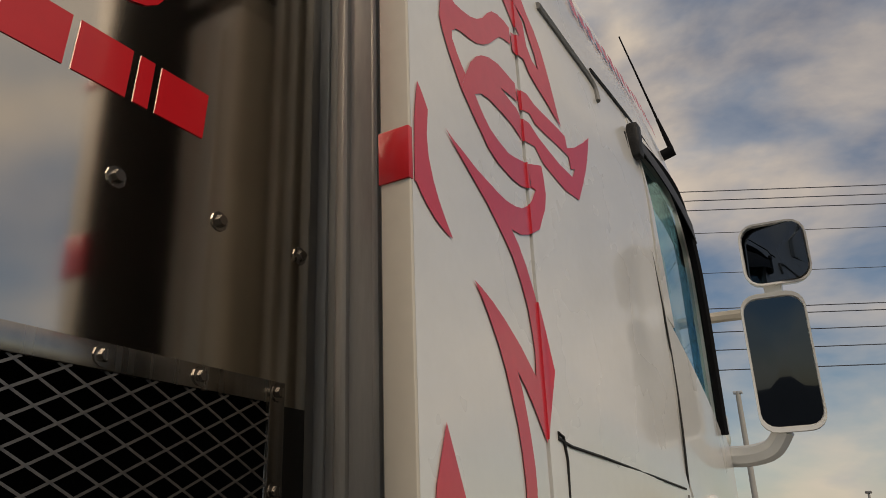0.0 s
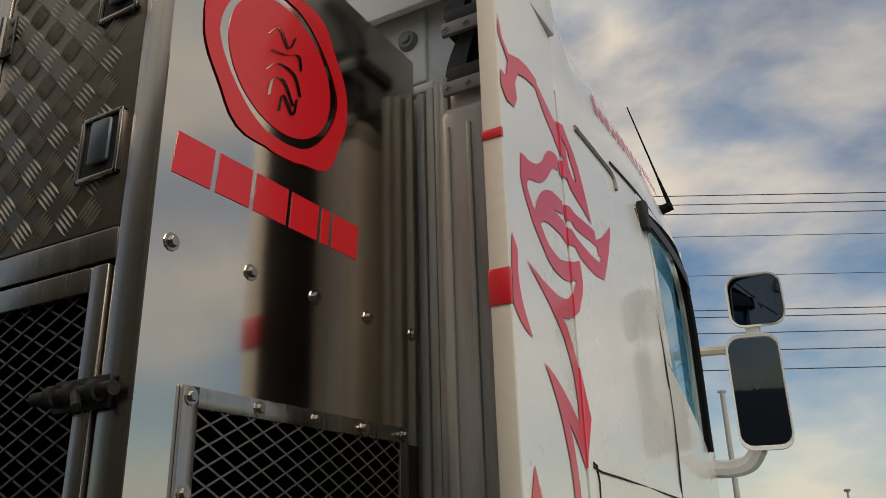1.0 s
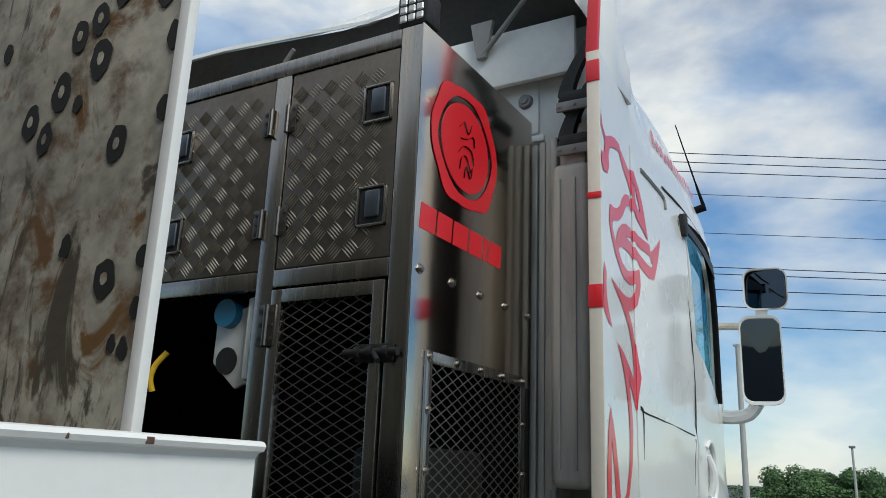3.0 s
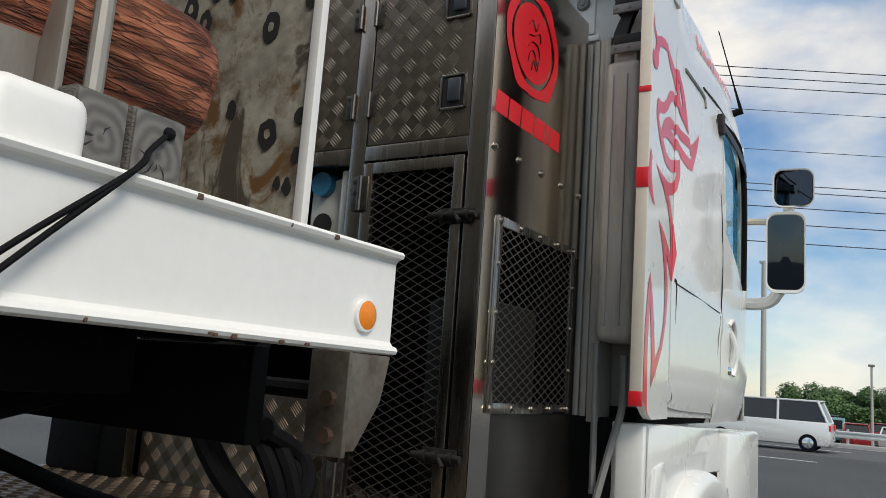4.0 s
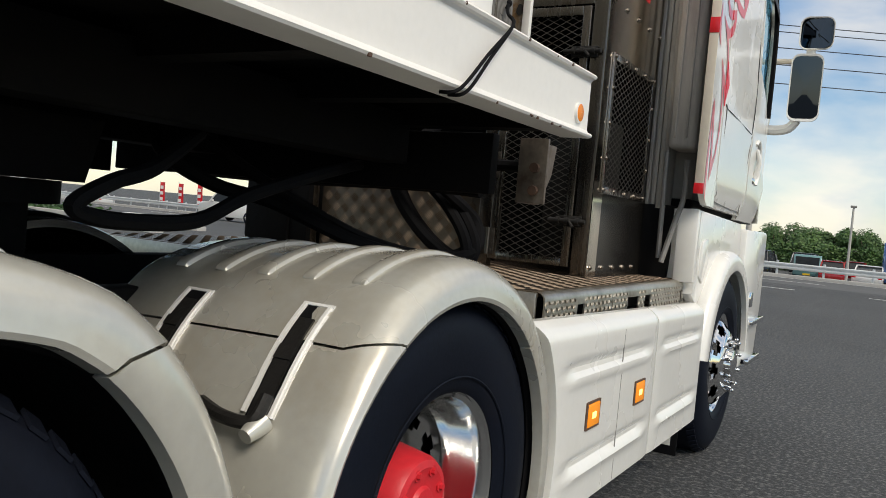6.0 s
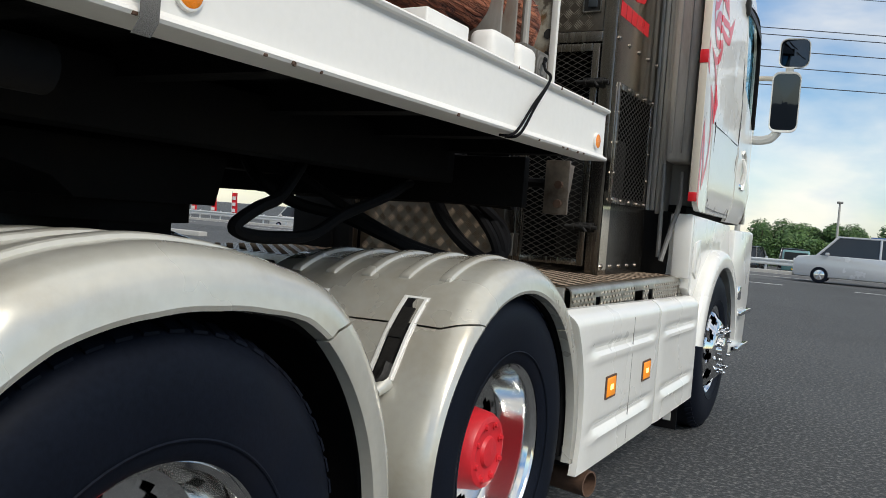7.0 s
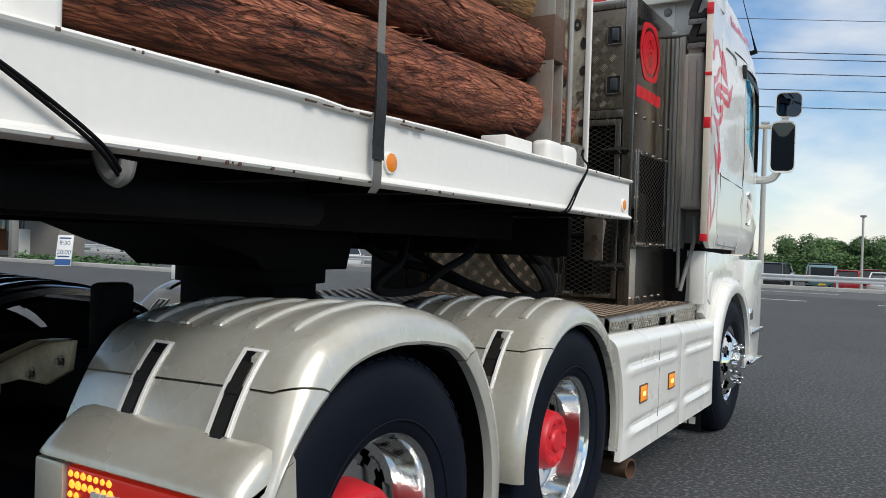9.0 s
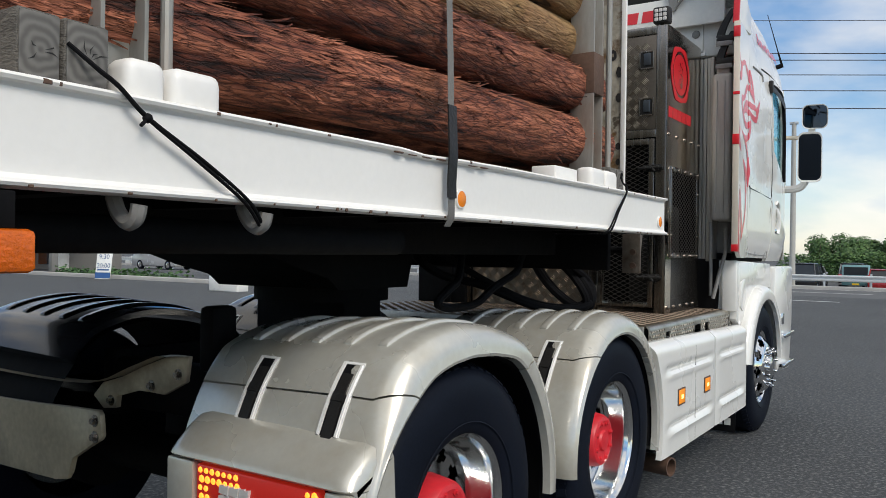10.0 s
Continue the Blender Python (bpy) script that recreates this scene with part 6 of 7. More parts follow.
def build_trailer():
    tr = thing("log_trailer", "white-painted flatbed log trailer with steel stakes, coupled to the tractor", "trailer", (-1.7, -6.0, 0))
    Y0, Y1, ZA, ZC = -0.602, -13.0, 1.508, 1.715
    for far in (0, 1):
        bm = bmesh.new()
        random.seed(21)
        rows = []
        n = 90
        for i in range(n + 1):
            y = Y0 + (Y1 - Y0) * (i / n) ** 1.5
            d = -0.010 * math.exp(-((y + 2.95) / 0.10) ** 2) - 0.006 * math.exp(-((y + 2.70) / 0.05) ** 2)
            pr = [(-0.10, ZC - 0.006), (-0.004, ZC + d), (0.004, ZC - 0.002 + d), (0.008, ZC - 0.008 + d), (0.004, ZC - 0.015 + d), (-0.006, ZC - 0.018 + d), (-0.012, ZC - 0.026),
                  (-0.012, ZA + 0.026), (-0.006, ZA + 0.018), (0.004, ZA + 0.015), (0.008, ZA + 0.008), (0.004, ZA + 0.002), (-0.004, ZA), (-0.10, ZA + 0.002), (-0.10, ZA + 0.012), (-0.022, ZA + 0.018), (-0.022, ZC - 0.018), (-0.10, ZC - 0.018)]
            rows.append([((TX + x if not far else -3.4 - TX - x), y, z) for x, z in pr])
        g = loft(bm, rows, True)
        bm.faces.new(g[0]); bm.faces.new(g[-1][::-1])
        rail = part("side_rail", bm, TRAILER, tr, "white channel-section side rail, chipped along its edges")
        if far:
            continue
        # orange reflectors
        for y in (-0.695, -2.765):
            bm = bmesh.new()
            lathe(bm, [(-0.004, 0.0315), (0.007, 0.0315), (0.008, 0.0275)], 28)
            bmesh.ops.translate(bm, verts=bm.verts, vec=(TX - 0.010, y, 1.578))
            bez = part("reflector_bezel", bm, TRAILER, rail)
            bm = bmesh.new()
            lathe(bm, [(0.0075, 0.0275), (0.010, 0.022), (0.011, 0.0005)], 28)
            bmesh.ops.translate(bm, verts=bm.verts, vec=(TX - 0.010, y, 1.578))
            part("reflector", bm, ORANGE, bez, "round orange reflector")
        # chips of bare metal along the flanges
        random.seed(4)
        bm = bmesh.new()
        for _ in range(46):
            y, top = random.uniform(-4.6, -0.65), random.random() < 0.35
            z, w = (ZC - 0.008 if top else ZA + 0.004), random.uniform(0.003, 0.012)
            box(bm, TX + 0.003, TX + 0.0088, y, y + w, z - random.uniform(0.002, 0.006), z + random.uniform(0.001, 0.004), 0.0008, 1)
        for y in (-3.12, -3.05, -2.98, -2.90, -2.70, -2.62):
            box(bm, TX + 0.001, TX + 0.0092, y - 0.035, y + random.uniform(0.0, 0.03), ZC - 0.022, ZC - 0.0195 + random.uniform(0, 0.003), 0.001, 1)
        tagged(part("paint_chip", bm, BROWN, rail), "small rust-brown chips in the white paint", kind="stuff")
        # rope hooks under the rail
        for y in (-3.66, -4.02):
            bm = bmesh.new()
            tube(bm, [(-0.63, y, 1.51), (-0.61, y, 1.475), (-0.58, y + 0.002, 1.452), (-0.555, y + 0.004, 1.462), (-0.548, y + 0.006, 1.49)], 0.017)
            part("rope_hook", bm, GREY, rail)
    bm = bmesh.new()
    box(bm, -2.87, -0.62, -13.0, -0.66, 1.665, 1.69)
    part("floor_plate", bm, STAKE, tr)
    # underside parts near black: the shade below the bed is in their colour
    y = -0.70
    while y > -12.9:
        bm = bmesh.new()
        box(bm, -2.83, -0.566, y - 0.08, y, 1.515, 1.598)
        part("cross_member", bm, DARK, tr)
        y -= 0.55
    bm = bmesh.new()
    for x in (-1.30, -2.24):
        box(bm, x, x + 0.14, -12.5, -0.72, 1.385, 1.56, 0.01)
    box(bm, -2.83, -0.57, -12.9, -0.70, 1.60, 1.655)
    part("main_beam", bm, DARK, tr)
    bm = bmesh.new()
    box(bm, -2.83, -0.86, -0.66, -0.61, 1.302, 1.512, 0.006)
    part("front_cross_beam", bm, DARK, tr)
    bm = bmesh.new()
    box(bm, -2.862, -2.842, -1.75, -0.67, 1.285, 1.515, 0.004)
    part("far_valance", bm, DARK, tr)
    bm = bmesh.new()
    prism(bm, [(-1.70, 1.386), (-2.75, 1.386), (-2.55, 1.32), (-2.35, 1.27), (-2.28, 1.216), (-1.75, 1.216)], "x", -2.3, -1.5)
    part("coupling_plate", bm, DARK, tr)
    bm = bmesh.new()
    cyl(bm, (-0.72, -6.0, 1.43), (-0.72, -2.9, 1.43), 0.045, n=14)
    part("under_pipe", bm, DARK, tr)
    bm = bmesh.new()
    prism(bm, [(-0.50, 1.515), (-0.24, 1.515), (-0.27, 1.40), (-0.36, 1.285), (-0.50, 1.285)], "x", -0.83, -0.80, 0.004)
    box(bm, -0.83, -0.72, -0.51, -0.495, 1.285, 1.515, 0.003)
    gus = part("front_gusset", bm, GUSSET, tr, "bare steel gusset below the front of the bed")
    for z in (1.41, 1.33):
        bm = bmesh.new()
        cyl(bm, (-0.76, -0.512, z), (-0.76, -0.53, z), 0.018, n=8)
        part("bolt", bm, BROWN, gus)
    # amber lamp further back under the rail
    bm = bmesh.new()
    box(bm, -0.66, -0.52, -4.52, -4.245, 1.352, 1.432, 0.012)
    lb = part("side_lamp", bm, LAMPLENS, tr, "amber side lamp")
    bm = bmesh.new()
    box(bm, -0.66, -0.53, -4.5, -4.28, 1.432, 1.50, 0.004)
    part("lamp_bracket", bm, DARK, lb)
    # bulkhead at the front of the load
    bm = bmesh.new()
    box(bm, -2.62, -0.798, -0.6435, -0.632, 1.69, 3.35)
    bh = part("bulkhead", bm, RUST, tr, "stained steel bulkhead with scorched holes")
    bm = bmesh.new()
    box(bm, -0.797, -0.770, -0.654, -0.632, 1.69, 3.36, 0.002)
    part("bulkhead_edge", bm, TRAILER, bh, "white-painted edge bar")
    random.seed(12)
    spots = [(-0.905, 1.988, 1.0), (-0.93, 2.25, 1.0), (-1.03, 2.06, 0.65), (-0.86, 1.87, 0.4), (-0.83, 1.86, 0.5), (-1.02, 2.45, 1.2), (-1.13, 2.40, 1.1), (-1.16, 2.30, 0.9), (-1.22, 2.35, 1.0),
             (-1.07, 2.36, 0.5), (-1.10, 2.52, 1.0), (-0.85, 2.55, 0.9), (-0.98, 2.60, 1.1), (-1.3, 2.10, 0.8), (-0.81, 2.02, 0.6), (-0.812, 2.30, 0.7), (-0.81, 2.45, 0.8), (-0.81, 1.93, 0.5)]
    for _ in range(26):
        spots.append((random.uniform(-2.4, -0.9), random.uniform(2.5, 3.3), random.uniform(0.5, 1.1)))
    for x, z, k in spots:
        bm = bmesh.new()
        pts = []
        for i in range(20):
            a = 2 * math.pi * i / 20
            r = 0.030 * k * (1 + 0.28 * noise.noise((math.cos(a) * 1.4 + x * 9, math.sin(a) * 1.4, z * 7)))
            pts.append((min(x + r * math.cos(a) * 0.9, -0.797), z + r * math.sin(a) * 1.25))
        prism(bm, pts, "y", -0.6475, -0.6455)
        sc = part("scorch_mark", bm, SCORCH_RECESS, bh)
        if k > 0.85:
            bm = bmesh.new()
            prism(bm, [(x + (px - x) * 0.32, z + (pz - z) * 0.32) for px, pz in pts], "y", -0.6485, -0.6478)
            part("plug_weld", bm, RUST, sc)
    # stakes and their white sockets
    for y, x, sockets in ((-1.36, -0.67, ((-1.62, -1.46), (-1.44, -1.30), (-1.95, -1.72))), (-3.985, -0.675, ((-4.04, -3.94), (-3.925, -3.787))), (-6.8, -0.675, ((-6.86, -6.76),)), (-9.6, -0.675, ((-9.66, -9.56),))):
        bm = bmesh.new()
        for a, b, c, d in ((-0.095, 0.03, -0.06, -0.048), (-0.095, 0.03, 0.048, 0.06), (-0.035, -0.022, -0.048, 0.048)):
            box(bm, x + a, x + b, y + c, y + d, 1.69, 3.3, 0.003)
        st = part("stake", bm, STAKE, tr, "grey weathered steel stake with a brown band")
        bm = bmesh.new()
        box(bm, x - 0.098, x + 0.033, y - 0.063, y + 0.063, 2.18, 2.38, 0.003)
        part("stake_band", bm, BROWN, st)
        bm = bmesh.new()
        cyl(bm, (x + 0.045, y + 0.095, 1.70), (x + 0.045, y + 0.095, 3.2), 0.014, n=10)
        part("side_rod", bm, STAKE, st)
        for ya, yb in sockets:
            bm = bmesh.new()
            low = yb - ya > 0.2
            box(bm, -0.70 if low else -0.645, -0.585 if low else -0.555, ya, yb, 1.695, 1.775 if low else 1.80, 0.006 if low else 0.026, 3)
            part("stake_socket", bm, TRAILER, st, "white rounded steel socket block")
    return tr


build_trailer()


# ---- the load ----
def build_log(p, q, r0, r1, m, seed, flakes=60):
    """One log: a knotty tapered trunk along local y with shaggy bark and a sawn end."""
    random.seed(seed)
    p, q = Vector(p), Vector(q)
    L = (q - p).length
    bm = bmesh.new()
    rows, na, nl = [], 30, 90
    ring_r = []
    for i in range(nl + 1):
        t = i / nl
        y = -L * (t ** 1.35)
        r = r0 + (r1 - r0) * (t ** 1.35)
        row = []
        for k in range(na):
            a = 2 * math.pi * k / na
            nz = noise.noise((math.cos(a) * 5.5 + seed * 3.1, y * 1.3, math.sin(a) * 5.5))
            nf = noise.noise((math.cos(a) * 14 + seed, y * 4.0, math.sin(a) * 14))
            big = noise.noise((math.cos(a) * 1.1 + seed * 1.7, y * 0.9, math.sin(a) * 1.1))
            rr = r * (1 + 0.06 * big + 0.040 * nz + 0.028 * nf) - r * (0.22, 0.07, 0.02)[i] * (1 + 1.4 * nf) if i < 3 else r * (1 + 0.06 * big + 0.040 * nz + 0.028 * nf)
            row.append((math.cos(a) * rr, y, math.sin(a) * rr))
        rows.append(row)
    g = loft(bm, rows, True)
    f = bm.faces.new(g[0][::-1]); f.material_index = 1
    f = bm.faces.new(g[-1]); f.material_index = 1
    # loose strips of bark
    for _ in range(flakes):
        a, y = random.uniform(-0.9, 1.9), -random.uniform(0.26, min(L, 6.0))
        r = r0 + (r1 - r0) * (-y / L)
        ln, w = random.uniform(0.04, 0.18), random.uniform(0.002, 0.007)
        c, s = math.cos(a), math.sin(a)
        n, t = Vector((c, 0, s)), Vector((-s, 0, c))
        slope = random.uniform(-0.35, 0.35)
        d = Vector((0, 1, 0)) + t * slope
        b = Vector((c * r * 1.02, y, s * r * 1.02))
        lift = random.uniform(0.001, 0.014) if random.random() < 0.8 else random.uniform(0.01, 0.035)
        vs = [bm.verts.new(v) for v in (b - t * w, b + t * w, b + d * ln * .5 + t * w + n * lift * .4, b + d * ln * .5 - t * w + n * lift * .4, b + d * ln + n * lift + t * w * .3, b + d * ln + n * lift - t * w * .3)]
        bm.faces.new((vs[0], vs[1], vs[2], vs[3])); bm.faces.new((vs[3], vs[2], vs[4], vs[5]))
    ob = part("log", bm, [m, CUT], None, angle=60)
    d = (p - q).normalized()
    ob.matrix_world = Matrix.Translation(p) @ Vector((0, 1, 0)).rotation_difference(d).to_matrix().to_4x4()
    return ob


def build_load():
    zf, zb = (1.968, 2.232, 2.452, 2.665, 2.89, 3.11), (1.845, 2.10, 2.33, 2.55, 2.77, 2.99)
    k = 0
    for row in range(6):
        for col in range(8 if row < 2 else 7):
            k += 1
            random.seed(100 + k)
            x = -0.815 - 0.25 * col - (0.0, -0.005, 0.03, 0.0, 0.03, 0.02)[row]
            j = random.uniform(-0.02, 0.02)
            r0 = (0.133, 0.128, 0.115, 0.112, 0.112, 0.11)[row] * random.uniform(0.97, 1.04) * (1 if col == 0 else 0.88)
            yf = -0.97 - (random.uniform(0, 0.20) if col else 0.10 * row)
            tan = row >= 2 and (col == 0 or (row + col) % 2 == 0)
            ob = build_log((x, yf, zf[row] + (0 if col == 0 else j)), (x + 0.03, -8.2 - random.uniform(0, 0.4), zb[row]), r0, r0 * 0.9, BARKY if tan else BARK, k, (160 if tan else 620) if col == 0 else 30)
            tagged(ob, "tan half-peeled log stacked on the trailer" if tan else "red cedar log with shaggy peeling bark, stacked on the trailer", "log", "load of logs")
    # bolsters under the load
    for y, x1 in ((-1.165, -0.60), (-4.125, -0.565), (-6.0, -0.6)):
        for yy, w in ((y, 0.10), (y - 0.098, 0.09)):
            bm = bmesh.new()
            box(bm, -2.75, x1, yy - w / 2, yy + w / 2, 1.692, 1.845 if y < -2 else 1.83, 0.010)
            bol = tagged(part("timber_bolster", bm, WOODG), "grey weathered square timber with cracked end grain", "timber", "bolsters under the logs")
            top = 1.845 if y < -2 else 1.83
            mid = Vector((x1, yy, (1.692 + top) / 2))
            bm = bmesh.new()
            box(bm, -0.002, 0.003, -w / 2 + 0.006, w / 2 - 0.006, 1.698 - mid.z, top - 0.006 - mid.z, 0.002)
            part("sawn_end", bm, GREYEND, bol, "grey sawn end with growth rings").location = mid
            random.seed(int(-yy * 100))
            for _ in range(4):
                a = random.uniform(0, 6.28)
                ln = random.uniform(0.03, 0.06)
                bm = bmesh.new()
                u, v = Vector((0, math.cos(a), math.sin(a))), Vector((0, -math.sin(a), math.cos(a)))
                pts = [u * 0.008, u * ln * 0.5 + v * 0.003, u * ln * 0.8 - v * 0.001]
                vs = [bm.verts.new(mid + p + v * q + Vector((0.0036, 0, 0))) for p, q in ((pts[0], -0.0004), (pts[1], -0.0016), (pts[2], 0), (pts[1], 0.0016))]
                bm.faces.new([k for k in vs if abs(k.co.y - yy) < w / 2 - 0.004] if sum(abs(k.co.y - yy) < w / 2 - 0.004 for k in vs) > 2 else vs)
                part("crack", bm, SCORCH_RECESS, bol)
    # webbing strap with a black sleeve
    strap = thing("lashing_strap", "grey webbing lashing strap with a black sleeve over the side rail", "strap", (-0.53, -2.85, 1.5))
    bm = bmesh.new()
    def tape(pts, w, t=0.002):
        rows = [[(x - 0.02 + (t if side else 0), y + k * w / 2, z) for side, k in ((0, -1), (1, -1), (1, 1), (0, 1))] for x, y, z in pts]
        g = loft(bm, rows, True)
        bm.faces.new(g[0][::-1]); bm.faces.new(g[-1])
    tape([(-0.72, -2.56, 3.2), (-0.665, -2.62, 2.6), (-0.640, -2.678, 2.285), (-0.600, -2.727, 2.079), (-0.549, -2.798, 1.88), (-0.545, -2.803, 1.865)], 0.036)
    part("webbing", bm, WEB, strap)
    bm = bmesh.new()
    tape([(-0.550, -2.793, 1.893), (-0.528, -2.822, 1.815), (-0.507, -2.850, 1.752), (-0.498, -2.862, 1.715), (-0.497, -2.868, 1.66), (-0.502, -2.863, 1.62), (-0.498, -2.866, 1.575)], 0.048, 0.006)
    part("sleeve", bm, SLEEVE, strap)
    bm = bmesh.new()
    tape([(-0.5005, -2.864, 1.60), (-0.500, -2.863, 1.54), (-0.501, -2.863, 1.505), (-0.515, -2.866, 1.482)], 0.036, 0.003)
    part("webbing_end", bm, WEB, strap)
    # black cords
    for pts in (([(-0.578, -1.15, 1.798), (-0.55, -1.20, 1.755), (-0.506, -1.25, 1.712), (-0.506, -1.37, 1.610), (-0.506, -1.492, 1.505), (-0.55, -1.51, 1.495)],
                 [(-0.578, -1.15, 1.798), (-0.55, -1.20, 1.755), (-0.506, -1.252, 1.710), (-0.505, -1.355, 1.608), (-0.506, -1.459, 1.505), (-0.55, -1.47, 1.495)]),
                ([(-0.54, -4.169, 1.79), (-0.515, -4.12, 1.745), (-0.504, -4.08, 1.716), (-0.504, -4.014, 1.664), (-0.506, -3.88, 1.588), (-0.508, -3.746, 1.508), (-0.535, -3.67, 1.455)],
                 [(-0.54, -4.169, 1.79), (-0.513, -4.12, 1.745), (-0.504, -4.08, 1.718), (-0.504, -4.010, 1.664), (-0.504, -3.86, 1.586), (-0.508, -3.728, 1.508), (-0.535, -3.66, 1.455)])):
        rope = thing("tie_cord", "black cord tied over the white side rail", "rope", (-0.51, pts[0][0][1], 1.5))
        for p in pts:
            bm = bmesh.new()
            tube(bm, [(x - 0.02, y, z + 0.004) for x, y, z in p], 0.0045, 7)
            part("strand", bm, BLACK, rope)
        bm = bmesh.new()
        k = 3 if pts[0][0][1] < -3 else 0
        m = (pts[0][k][0] - 0.02, pts[0][k][1], pts[0][k][2] + 0.004)
        bmesh.ops.create_icosphere(bm, subdivisions=2, radius=0.011, matrix=Matrix.Translation(m))
        tube(bm, [m, (m[0] + 0.006, m[1] - 0.02, m[2] - 0.018)], 0.004, 6)
        part("knot", bm, BLACK, rope)


build_load()


# ---- the road and what lies beyond ----
BO, BU, BV = Vector((0.0, 37.2, 0)), Vector((1, 0, 0)), Vector((0, 1, 0))


def bg(s, d, z=0.0):
    """A place s metres along the road and d metres beyond its far rail."""
    return BO + BU * s + BV * d + Vector((0, 0, z))


def bgm(s, d, turn=0.0, z=0.0):
    return Matrix.Translation(bg(s, d, z)) @ Matrix.Rotation(radians(turn), 4, "Z")


def bbox(bm, s0, s1, d0, d1, z0, z1, bev=0.0):
    box(bm, s0, s1, d0, d1, z0, z1, bev)
    return bm


def place(bm):
    bmesh.ops.transform(bm, matrix=Matrix.Translation(BO) @ Matrix.Rotation(0.0, 4, "Z"), verts=bm.verts)
    return bm


def build_road():
    bm = bmesh.new()
    bbox(bm, -300, 300, -10.1, -0.6, -0.4, -0.194)
    tagged(part("road", place(bm), ROADM), "dark asphalt road with worn white lines", "road", kind="structure")
    for d in (-9.6, -1.0):
        bm = bmesh.new()
        bbox(bm, -300, 300, d, d + 0.14, -0.194, -0.190)
        tagged(part("road_line", place(bm), LINE), "worn white edge line on the road", "road line", kind="structure")
    for k in range(-10, 6):
        bm = bmesh.new()
        bbox(bm, k * 9.0 + 2, k * 9.0 + 6.5, -4.6, -4.46, -0.194, -0.190)
        tagged(part("road_line", place(bm), LINE), "worn white lane dash on the road", "road line", kind="structure")
    for k in range(4):
        bm = bmesh.new()
        bbox(bm, -6 + k * 5.5, -2.4 + k * 5.5, -15.5, -15.36, 0.002, 0.006)
        tagged(part("yard_line", place(bm), LINE), "faded white bay mark on the yard", "road line", kind="structure")
    bm = bmesh.new()
    bbox(bm, -300, 300, -0.5, 0.35, -0.4, -0.06, 0.02)
    tagged(part("kerb", place(bm), KERB), "pale concrete kerb along the road", "kerb", kind="structure")
    for nm, s0, s1, d, base in (("far", -84, 40, 0.0, -0.1),):
        rail = thing("guard_rail", "galvanised corrugated steel guard rail on posts", "guard rail", bg(s0, d, base))
        for k in range(int((s1 - s0) / 2)):
            bm = bmesh.new()
            cyl(bm, (s0 + 1 + k * 2.0, d + 0.08, base), (s0 + 1 + k * 2.0, d + 0.08, base + 0.66), 0.055, n=8)
            part("post", place(bm), GALV, rail)
        bm = bmesh.new()
        pr = [(-0.02, 0.28), (-0.07, 0.32), (-0.07, 0.365), (-0.02, 0.41), (-0.02, 0.45), (-0.07, 0.495), (-0.07, 0.54), (-0.02, 0.58)]
        loft(bm, [[(s, d + q, z + base) for q, z in pr] for s in (s0, (s0 + s1) / 2, s1)])
        thicken(bm, (0, 0.012, 0))
        part("beam", place(bm), GALV, rail)


build_road()


PAINTS = [mat("car paint " + n, c, 0.25, metal=0.2, vary=0.03, coat=0.8) for n, c in (("white", (0.75, 0.75, 0.73)), ("silver", (0.48, 0.50, 0.53)), ("blue", (0.03, 0.09, 0.25)), ("black", (0.02, 0.02, 0.022)), ("teal", (0.12, 0.25, 0.26)), ("red", (0.35, 0.02, 0.02)))]


